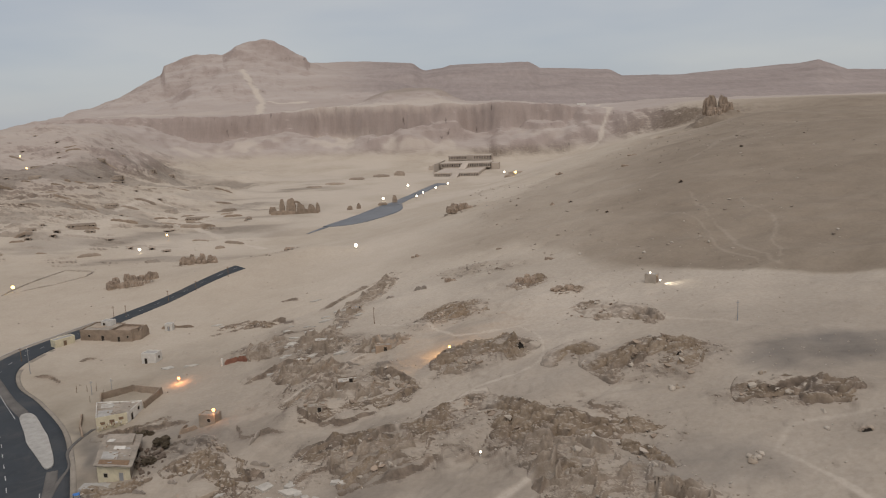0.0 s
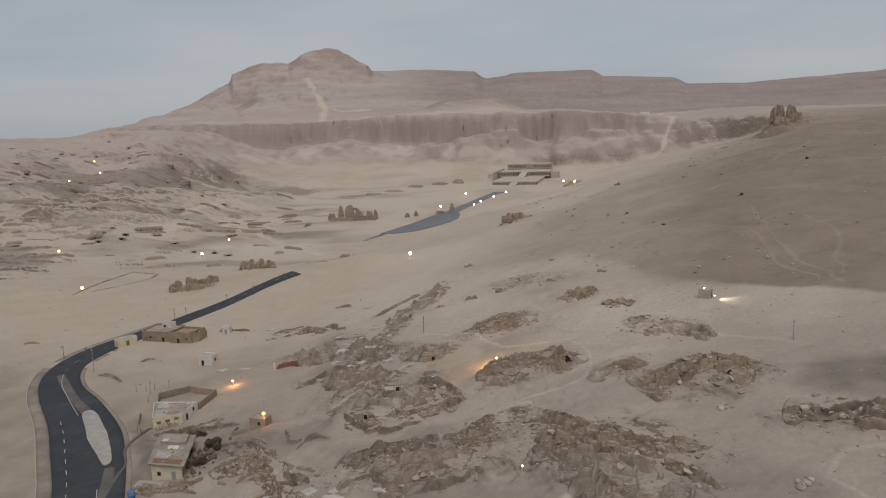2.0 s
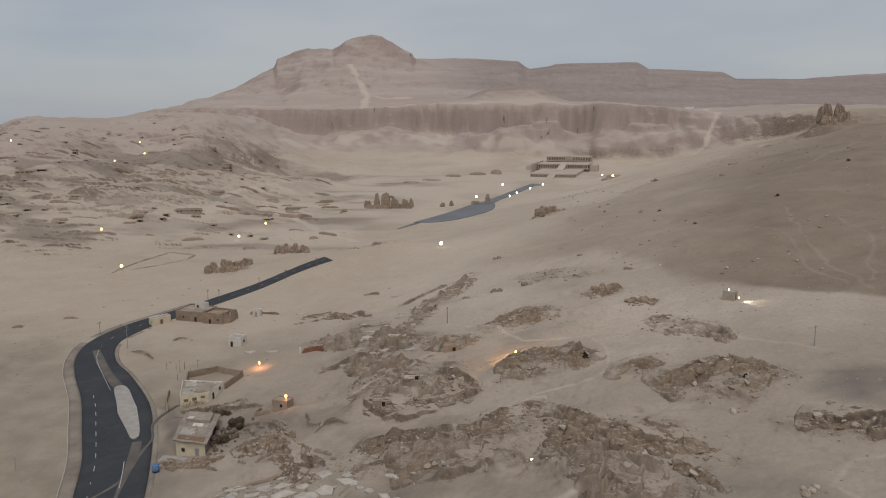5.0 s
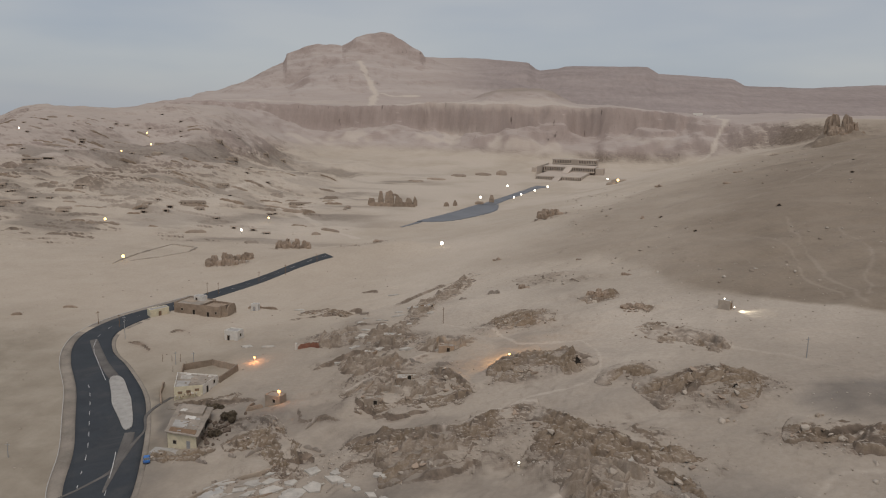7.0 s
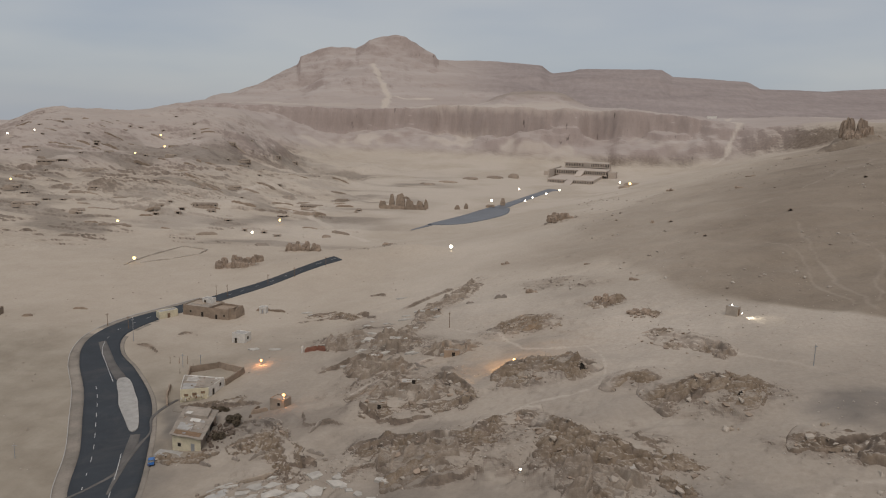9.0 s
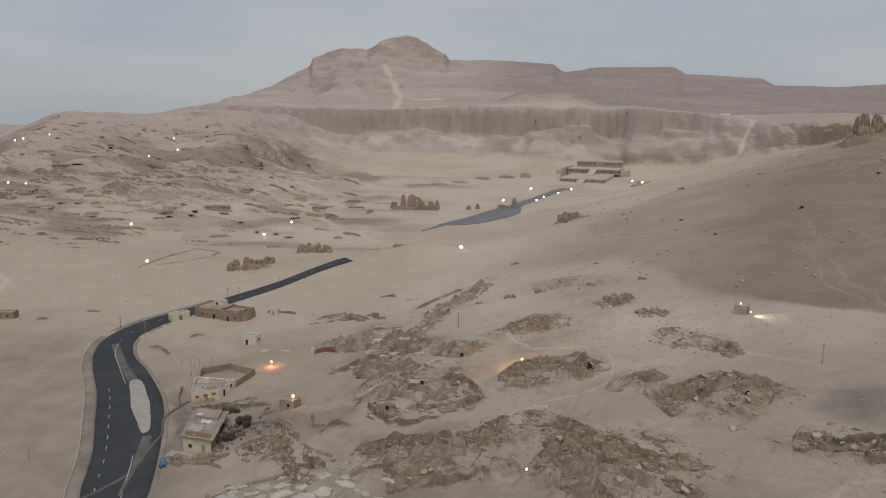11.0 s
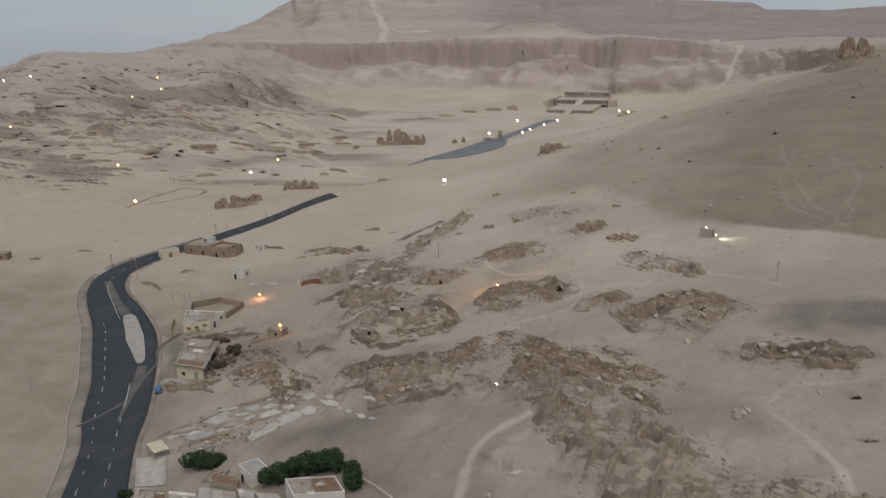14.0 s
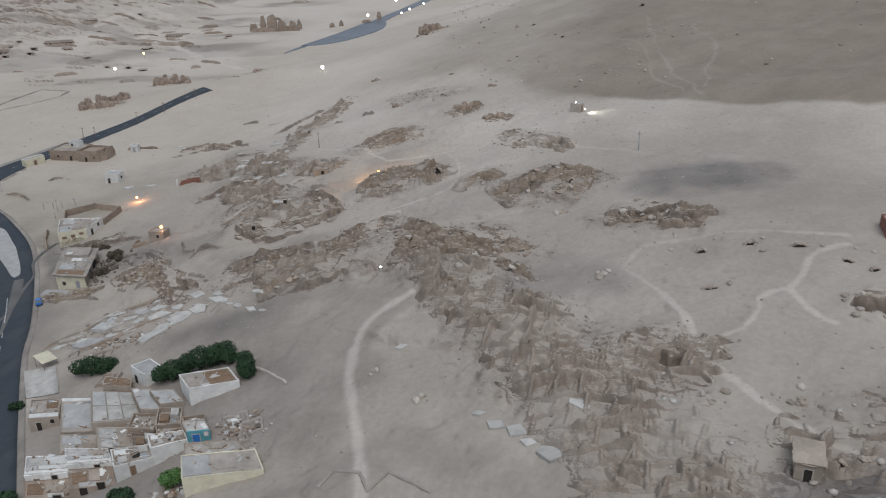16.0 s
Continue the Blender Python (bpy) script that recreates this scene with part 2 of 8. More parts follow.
# sand blown over the asphalt
for key in ("asphalt", "old_asphalt"):
    _n = Net(M[key])
    _src = _n.b.inputs["Base Color"].links[0].from_socket
    _n.base(_n.mix(_n.ramp(_n.noise(0.06, 6, 0.7, dist=1.0), (0.50, (0, 0, 0)), (0.78, (0.16, 0.16, 0.16))), _src, (0.25, 0.21, 0.17)))
M_GROUND = ground_material()


# ---------------------------------------------------------------- terrain
def hash01(i, j, seed):
    n = (i.astype(np.int64) * 374761393 + j.astype(np.int64) * 668265263 + seed * 144665) & 0x7FFFFFFF
    n = ((n ^ (n >> 13)) * 1274126177) & 0x7FFFFFFF
    n = ((n ^ (n >> 16)) * 668265263) & 0x7FFFFFFF
    return (n ^ (n >> 15)) % 65536 / 65535.0


def vnoise(x, y, seed=0):
    """Smooth value noise in -1..1 with unit cells."""
    i, j = np.floor(x), np.floor(y)
    u, v = x - i, y - j
    u, v = u * u * u * (u * (u * 6 - 15) + 10), v * v * v * (v * (v * 6 - 15) + 10)
    a, b = hash01(i, j, seed), hash01(i + 1, j, seed)
    c, d = hash01(i, j + 1, seed), hash01(i + 1, j + 1, seed)
    return (a + (b - a) * u + (c - a) * v + (a - b - c + d) * u * v) * 2 - 1


def fbm(x, y, scale, octaves=4, seed=0):
    out, amp, tot = 0.0, 1.0, 0.0
    x, y = x / scale, y / scale
    for k in range(octaves):
        out = out + amp * vnoise(x, y, seed + 17 * k)
        tot += amp
        x, y, amp = x * 1.93 * 0.88 - y * 1.93 * 0.47 + 5.3, x * 1.93 * 0.47 + y * 1.93 * 0.88 + 1.7, amp * 0.5
    return out / tot * 1.6


def ridged(x, y, scale, octaves=4, seed=0):
    out, amp, tot = 0.0, 1.0, 0.0
    x, y = x / scale, y / scale
    for k in range(octaves):
        out = out + amp * (1 - 2 * abs(vnoise(x, y, seed + 23 * k)))
        tot += amp
        x, y, amp = x * 2.03 * 0.8 - y * 2.03 * 0.6 + 3.1, x * 2.03 * 0.6 + y * 2.03 * 0.8 + 7.7, amp * 0.5
    return out / tot


def sstep(a, b, v):
    t = np.clip((v - a) / (b - a), 0, 1)
    return t * t * (3 - 2 * t)


def softplus(v, k):
    return np.logaddexp(0, v / k) * k


def softmin(a, b, k):
    return -np.logaddexp(-a / k, -b / k) * k


def smooth_interp(v, xs, ys):
    """Rounded polyline through a few knots."""
    w = (xs[-1] - xs[0]) / 110.0
    return (np.interp(v - w, xs, ys) + 2 * np.interp(v, xs, ys) + np.interp(v + w, xs, ys)) / 4


def terrace(v, steepness):
    """Rounds a height to whole steps, with short steep risers."""
    f = np.floor(v)
    t = v - f
    return f + sstep(0.5 - 0.5 / steepness, 0.5 + 0.5 / steepness, t)


def zone(x, y, cx, cy, a, b, turn):
    c, s = np.cos(np.radians(turn)), np.sin(np.radians(turn))
    u, v = ((x - cx) * c + (y - cy) * s) / a, (-(x - cx) * s + (y - cy) * c) / b
    return np.exp(-np.minimum((u * u + v * v) ** 2, 30))


def landform(x, y):
    """The large shape of the land: valley, slopes, cliff ring, peak and table hills."""
    valley = smooth_interp(y, [-300, 100, 200, 280, 420, 560, 740, 1000, 1200, 1290, 1400], [-30, -10, 0, 5.5, 6, 4, 7, 9, 11, 21, 34])
    # slope that climbs to the north side (positive x)
    shift = smooth_interp(y, [450, 520, 600, 700, 850, 1000, 1250, 1500], [0, 8, 30, 65, 105, 160, 260, 280])
    rise = 0.245 * softplus(x + 100 - shift, 14)
    d = (x - 62) * 0.82 + (y - 246) * 0.57
    hill = 40 + 0.16 * softplus(d, 10)
    hill = softmin(hill, 101.0 + 3 * fbm(x, y, 160, 2, 5), 6)
    z = softmin(valley + rise, hill, 3.0)
    # low crest that the road runs over
    z = z + 11 * np.exp(-(((x + 115) / 42) ** 2 + ((y - 428) / 42) ** 2)) + 3 * np.exp(-(((x + 50) / 40) ** 2 + ((y - 455) / 30) ** 2)) + 5 * np.exp(-(((x + 78) / 18) ** 2 + ((y - 434) / 14) ** 2))
    # hill of tombs on the south side
    dl = (-x - 240) * 0.62 + (y - 590) * 0.78
    lump = 0.135 * softplus(dl, 40) * sstep(0.29, 0.52, -x / np.maximum(y, 200) + 0.02 * fbm(x, y, 120, 2, 12))
    lump = lump * (1 + 0.22 * fbm(x, y, 150, 3, 11))
    top = 86 + 9 * fbm(x, y, 210, 2, 9)
    z = softmin(z + lump, np.maximum(top - 75 * sstep(0.70, 0.95, -x / np.maximum(y, 200)) - 60 * sstep(1450, 2300, y), 18), 5)
    r = np.hypot(x, y)
    rim = np.maximum(18 + 14 * fbm(x, y, 700, 3, 91), 6)
    if np.max(y) < 790:
        return z + (rim - z) * sstep(3300, 4300, r)
    # cliff ring
    yc = smooth_interp(x, [-900, -635, -376, -100, 60, 200, 300, 420, 560, 900], [1310, 1353, 1480, 1460, 1420, 1400, 1370, 1210, 1050, 900])
    flute = ridged(x + 14 * fbm(x, y, 60, 2, 33), y * 0.35, 38, 4, 31)
    yc = yc + 26 * fbm(x, x * 0 + 3.0, 110, 4, 21) - 1.6 * flute * (0.5 + 0.8 * sstep(-150, 50, x))
    zt = smooth_interp(x, [-900, -635, -376, -236, 20, 120, 216, 290, 420, 700], [100, 114, 107, 118, 118, 116, 107, 98, 104, 100])
    talus = 0.46 * sstep(-150, -22, y - yc) * (1 + 0.45 * fbm(x, y, 60, 3, 41))
    soft = sstep(190, 330, x)
    face = sstep(-22 - 110 * soft, 4, y - yc + 4 * fbm(x, y, 14, 3, 43))
    prof = np.clip(talus * (1 - face) + face, 0, 1)
    strata = terrace(prof * 5, 2.2) / 5
    prof = prof + (strata - prof) * 0.5 * (1 - soft) * sstep(0.35, 0.6, prof)
    gul = soft * np.sin(np.clip(prof, 0, 1) * 3.14) * ridged(x, y, 60, 4, 45)
    prof = np.clip(prof - 0.16 * gul, 0, 1)
    open_end = sstep(-0.64, -0.50, x / np.maximum(y, 300))
    z = np.where(y > 800, z + np.maximum(zt - z, 0) * prof * sstep(900, 1100, y) * open_end, z)
    # ground above the cliff, climbing to the peak and to the table hills behind
    back = np.maximum(y - yc, 0)
    bench = z + 0.02 * np.minimum(back, 400)
    u = x / np.maximum(y, 300) * 2200
    sky = np.interp(u, [-1500, -1085, -1046, -935, -856, -790, -782, -692, -617, -575, -500, -470, -427, -385, -375, -250, -80, 300],
                    [50, 92, 128, 166, 206, 240, 262, 288, 284, 308, 323, 318, 291, 272, 255, 215, 180, 130])
    g = np.clip((y - yc - 55) / np.maximum(2200 - yc - 55, 300), 0, 1)
    g = g ** 1.2 * (1 + 0.30 * np.sin(g * 3.14) * (0.6 * fbm(x, y, 170, 3, 51) - 0.3 * ridged(u * 0.5, y * 0.12, 60, 3, 52)))
    g = np.clip(g, 0, 1)
    broad = 318 - 0.30 * np.sqrt((u + 520) ** 2 + 900) + 14 * fbm(u, y * 0.6, 120, 3, 53)
    mount = 100 + (broad + (sky - broad) * g ** 4 - 100) * g
    mount = mount + sstep(1650, 1900, y) * (terrace(mount / 23.0, 2.5) * 23.0 - mount) * 0.03
    mount = mount + sstep(222, 246, mount) * (terrace(mount / 17.0, 3.0) * 17.0 - mount) * 0.05
    u2 = x / np.maximum(y, 300) * 2900
    mesa = np.interp(u2, [-1500, -1390, -900, -505, -268, -112, -82, -69, 0, 22, 313, 340, 354, 600, 617, 655, 866, 1051, 1299, 1381, 1487, 1700, 2600],
                     [40, 96, 170, 306, 303, 291, 268, 263, 272, 279, 283, 268, 259, 246, 242, 221, 217, 229, 242, 253, 215, 205, 190])
    g2 = np.clip((y - 1750) / 1150, 0, 1)
    tables = 96 + (mesa - 96) * g2 ** 1.1 * (1 + 0.20 * np.sin(g2 * 3.14) * fbm(x, y, 260, 4, 61))
    # reddish flat-topped terrace above the cliff
    slab = 30 * sstep(1480, 1620, y + 8 * fbm(x, y, 40, 2, 71)) * sstep(1830, 1740, y) * sstep(-200, -110, x) * sstep(60, -30, x)
    upper = np.maximum(np.maximum(bench, mount), tables) + slab
    upper = upper - 0.45 * np.maximum(y - 3050, 0) * sstep(3050, 3400, y)
    far = sstep(0, 60, back) * sstep(-0.60, -0.47, x / np.maximum(y, 300))
    z = z + (np.maximum(upper, z) - z) * far * (y > 1100)
    # crag on the shoulder of the hill
    crag = np.exp(-(((x - 316) / 26) ** 4 + ((y - 915) / 26) ** 4))
    z = z + crag * (9 + 4 * ridged(x, y * 0.3, 11, 3, 81)) - 24 * zone(x, y, 272, 868, 36, 22, 20)
    # far plain and its low rim
    z = z + (rim - z) * sstep(3300, 4300, r)
    return z


# broken ground: centre, half axes, turn in degrees, lift, roughness
ZONES_A = [
    (16, 161, 33, 10, -30, 1.5, 1.9), (8, 206, 15, 8, -8, 2.0, 1.8), (32, 194, 8, 4.5, 0, 1.6, 1.8), (50, 178, 15, 9, -10, 0.8, 2.2),
    (68, 149, 14, 5, -20, 0.5, 2.0), (-2, 252, 14, 9, 10, 0.8, 1.8), (50, 217, 11, 4, -50, 0.8, 2.4), (-34, 303, 40, 5, 78, 0.3, 1.2),
]
ZONES_B = [
    (-42, 252, 16, 8, -25, 1.0, 2.4), (-23, 240, 10, 6, -10, 0.9, 1.8), (-66, 268, 17, 6, -15, 0.7, 1.6), (-34, 216, 22, 10, -12, 0.3, 1.6),
    (-22, 169, 22, 9, -10, 1.2, 2.6), (40, 110, 44, 12, -62, 1.6, 1.3), (58, 102, 9, 8, 0, -0.2, 1.4), (-75, 195, 14, 7, -25, 0.8, 1.8),
]
ZONES_C = [
    (-178, 415, 13, 8, 10, 1.0, 5.5), (-162, 482, 12, 8, 15, 1.5, 6.0), (8, 506, 11, 8, 0, 0.5, 4.5), (27, 263, 7, 4, 0, 0.3, 2.8),
    (38, 247, 7, 4, -10, 0.4, 2.2), (95, 104, 7, 5, 0, 0.4, 1.2), (86, 128, 22, 5, -18, 0.3, 0.5), (72, 117, 4, 2.2, -15, 0.2, 0.4),
]
ZONES_D = [
    (74, 64, 14, 8, -20, 0.5, 2.4), (88, 76, 12, 7, -30, 0.2, 2.4), (-60, 163, 22, 8, 15, 0.6, 1.2), (-95, 440, 20, 6, 30, 0.6, 2.4),
    (-330, 665, 40, 14, 10, 1.0, 4.0), (-400, 640, 50, 16, 15, 1.0, 4.0), (-470, 590, 50, 14, 15, 1.0, 4.0), (12, 300, 20, 10, -30, 0.6, 1.6),
]
ZONES = ZONES_A + ZONES_B + ZONES_C + ZONES_D
# cut banks and scarps: centre, half length, turn, bow, height
BANKS_HILL_1 = [
    (-320, 474, 20, 3, 10, 2.2), (-335, 520, 20, -1, 1, 2.6), (-356, 550, 21, 15, -1, 1.6), (-330, 575, 28, -6, 9, 5.0), (-310, 550, 18, 18, 1, 1.8),
    (-421, 557, 11, 15, -4, 2.2), (-397, 557, 10, 28, -4, 1.8), (-435, 622, 15, 17, 1, 2.4), (-414, 641, 8, 28, -4, 2.6), (-479, 651, 9, 26, 1, 2.2),
    (-525, 696, 13, 1, -1, 4.0), (-477, 884, 17, -4, -3, 3.6), (-431, 957, 13, 28, -6, 3.6), (-243, 636, 21, -6, 10, 2.4), (-274, 754, 9, 28, 2, 2.6),
]
BANKS_HILL_2 = [
    (-244, 554, 6, -12, 1, 1.8), (-368, 486, 6, 21, 1, 1.6), (-474, 780, 5, 28, -3, 3.0), (-402, 733, 8, 23, 2, 2.8), (-391, 778, 17, 27, -8, 2.4),
    (-391, 1003, 15, 28, -4, 3.2), (-512, 778, 9, 28, -4, 2.8), (-352, 616, 15, -2, 1, 1.6), (-322, 661, 13, 26, 5, 2.2), (-398, 599, 9, 7, -4, 1.4),
    (-463, 608, 9, 15, 3, 1.8), (-380, 664, 13, 5, 6, 1.6), (-204, 645, 13, -20, 7, 1.6), (-162, 579, 13, 8, 6, 1.8), (-196, 498, 6, 16, 3, 1.4),
]
BANKS_SIDE_1 = [
    (-80.2, 297.5, 18.9, -20, 9.2, 1.6), (-139.7, 283.4, 3.9, 22, 1.6, 0.7), (-147.4, 265.0, 7.9, -30, 1.4, 0.9), (-58.4, 275.2, 8.2, -16, -0.2, 1.2), (-56.9, 261.5, 10.1, -17, -0.1, 1.2),
    (-72.0, 258.9, 8.7, -11, 3.6, 1.6), (-59.6, 242.5, 9.4, 33, -1.7, 1.6), (-39.5, 222.0, 15.0, 34, 0.3, 1.0), (-29.3, 209.8, 11.5, -46, -2.7, 1.5), (-17.3, 206.9, 11.4, -50, 1.4, 1.8),
    (-31.5, 196.9, 14.0, -26, -6.0, 1.8), (-14.4, 195.1, 5.5, 31, -1.9, 1.4), (-52.5, 197.3, 9.9, -29, -4.6, 1.2), (-67.1, 183.6, 9.7, -18, 3.5, 1.4), (-52.4, 174.9, 7.8, -46, 0.7, 1.3),
]
BANKS_SIDE_2 = [
    (-33.9, 173.5, 7.3, -15, 3.6, 1.8), (-19.4, 172.6, 7.7, 1, 3.8, 1.9), (-12.0, 156.7, 8.1, 14, -1.1, 1.5), (-31.5, 161.4, 6.8, -18, 3.4, 1.3), (-75.5, 196.2, 12.3, -24, 4.0, 1.2),
    (-93.5, 216.7, 13.9, -3, -1.9, 1.2), (-43.3, 271.7, 16.0, 82, 0.5, 0.8), (-43.5, 317.6, 19.9, 53, 1.3, 0.9), (-60.5, 176.2, 5.6, -34, 1.9, 1.0), (-73.4, 341.2, 5.2, -22, 1.3, 0.8),
]
BANKS_NEAR = BANKS_SIDE_1 + BANKS_SIDE_2
BANKS_FAR = BANKS_HILL_1 + BANKS_HILL_2
# melted mud-brick rooms half sunk in the earth: centre, half axes, turn
ROOMS = [(34, 123, 31, 9, -66), (51, 85, 21, 11, -54), (54, 70, 12, 8, -20), (-42, 226, 20, 6, -46), (-34, 302, 41, 5, 76), (-34, 207, 15, 5, -18), (-44, 255, 12, 6, -41), (-23, 240, 8, 5, -17), (-66, 266, 10, 5, -15), (82, 72, 12, 8, -25)]
# open excavation pits: centre, half axes, turn, depth
PITS = [
    (95, 103, 3.6, 2.4, 0, 3.4), (59, 100, 3.6, 2.4, -20, 2.2), (19.5, 204, 2.0, 2.4, 0, 4.0),
    (69, 151, 5.0, 1.4, -14, 3.6), (-51, 173, 3.5, 2.4, 0, 2.4),
]
# the road's two kerb lines, from the near end to the crest
ROAD_L = [(-60, 60), (-76, 92), (-90, 122), (-103, 152), (-113, 168), (-122, 186), (-134, 205), (-147, 225), (-163, 246), (-173, 263), (-177, 280), (-175, 302), (-168, 323), (-161, 343), (-153, 366), (-137, 395), (-116, 417)]
ROAD_R = [(-38, 60), (-56, 92), (-72, 122), (-87, 152), (-93, 168), (-101, 186), (-110, 204), (-122, 224), (-140, 245), (-155, 260), (-164, 278), (-163, 300), (-157, 321), (-151, 341), (-143, 364), (-129, 391), (-109, 410)]
PATHS = [
    [(9, 76), (6.5, 95), (4, 106), (2, 118), (3, 130), (7, 137), (16, 143)],
    [(58.8, 129.9), (63.1, 119.4), (65.2, 107.1), (65.2, 97), (67.6, 90), (69.5, 84.4)],
    [(66.7, 102.2), (72.4, 102.5), (76.5, 106.3), (79, 111), (83.5, 111.2), (87.8, 115.8), (92.3, 122.2), (99.6, 124.5)],
    [(83.5, 111.2), (84.8, 103.3), (86.8, 99.4)],
    [(70, 84), (74, 76), (80, 66)],
    [(-27, 262), (-12, 250), (-3, 238), (3, 229), (20, 226), (45, 215), (60, 204), (72, 196)],
    [(20, 226), (24, 212), (24, 196), (18, 189), (4, 188), (-8, 178)],
    [(58, 131), (66, 138), (84, 134), (101, 128)],
    [(72, 196), (90, 178), (108, 162)],
    [(-49, 212), (-42, 219), (-34, 227), (-28, 232)],
    [(-14, 175), (-6, 181), (2, 186.5), (8, 185)],
]


def spline(pts, step):
    """Points at even steps along a Catmull-Rom curve."""
    p = np.array([pts[0], *pts, pts[-1]], float)
    out = []
    for k in range(1, len(p) - 2):
        t = np.linspace(0, 1, 24, endpoint=False)[:, None]
        a, b, c, d = p[k - 1], p[k], p[k + 1], p[k + 2]
        out.append(0.5 * (2 * b + (c - a) * t + (2 * a - 5 * b + 4 * c - d) * t ** 2 + (3 * b - a - 3 * c + d) * t ** 3))
    q = np.concatenate([*out, p[-1:]])
    s = np.concatenate([[0], np.cumsum(np.hypot(*np.diff(q, axis=0).T))])
    u = np.linspace(0, s[-1], max(int(s[-1] / step), 2) + 1)
    return np.stack([np.interp(u, s, q[:, 0]), np.interp(u, s, q[:, 1])], 1)


def line_distance(x, y, pts, reach):
    """Distance to a polyline; points further than reach keep the value reach."""
    d = np.full(np.shape(x), float(reach))
    q = spline(pts, 3.0)
    box = (x > q[:, 0].min() - reach) & (x < q[:, 0].max() + reach) & (y > q[:, 1].min() - reach) & (y < q[:, 1].max() + reach)
    if not box.any():
        return d
    xs, ys = x[box], y[box]
    best = np.full(xs.shape, float(reach))
    for a, b in zip(q[:-1], q[1:]):
        ab = b - a
        t = np.clip(((xs - a[0]) * ab[0] + (ys - a[1]) * ab[1]) / (ab @ ab + 1e-9), 0, 1)
        best = np.minimum(best, np.hypot(xs - a[0] - t * ab[0], ys - a[1] - t * ab[1]))
    d[box] = best
    return d


def zone_mask(x, y, cx, cy, a, b, turn, power=2):
    out = np.zeros(np.shape(x))
    r = 2.4 * max(a, b)
    near = (np.abs(x - cx) < r) & (np.abs(y - cy) < r)
    if near.any():
        x, y = x[near], y[near]
        c, s = np.cos(np.radians(turn)), np.sin(np.radians(turn))
        u, v = ((x - cx) * c + (y - cy) * s) / a, (-(x - cx) * s + (y - cy) * c) / b
        out[near] = np.exp(-np.minimum((u * u + v * v) ** power, 30))
    return out


ROAD_MID = [((a[0] + b[0]) / 2, (a[1] + b[1]) / 2) for a, b in zip(ROAD_L, ROAD_R)]


def bank(x, y, cx, cy, a, turn, bow, high, cell, lift, bare):
    """Adds a steep little face on a bowed line, falling away softly behind, and its bare rock, which also paints shade
    at its foot.
    """
    c, s = np.cos(np.radians(turn)), np.sin(np.radians(turn))
    r = a * 1.5 + 8 * high + 6
    near = (np.abs(x - cx) < r) & (np.abs(y - cy) < r)
    if not near.any():
        return
    x, y = x[near], y[near]
    u, v = (x - cx) * c + (y - cy) * s, -(x - cx) * s + (y - cy) * c
    k = np.clip(np.abs(u) / (a * 1.12), 0, 1)
    w = max(0.35, 0.55 * cell)
    d = v - bow * (1 - (u / a) ** 2) + (0.5 + 0.5 * high) * fbm(x, y, 4.5 + 2 * cell, 3, 161)
    taper = (1 - k ** 3) * np.clip(0.8 + 0.5 * fbm(x, y, 5 + 2 * cell, 2, 162), 0.15, 1.3)
    back = np.exp(-(np.maximum(d, 0) / (1.2 + 2.6 * high + 2 * cell)) ** 1.3)
    foot = np.exp(-((d + 1.6 * w) / (1.1 + 0.5 * high)) ** 2)
    up = taper * high * (1.05 * sstep(-w, w, d) * back - 0.38 * foot * (d < w))
    lift[near] = np.maximum(lift[near], up) + np.minimum(up, 0)
    bare[near] = np.maximum(bare[near], taper * np.exp(-((d + 0.2 * w) / (0.6 + 0.25 * high + 0.6 * cell)) ** 2))


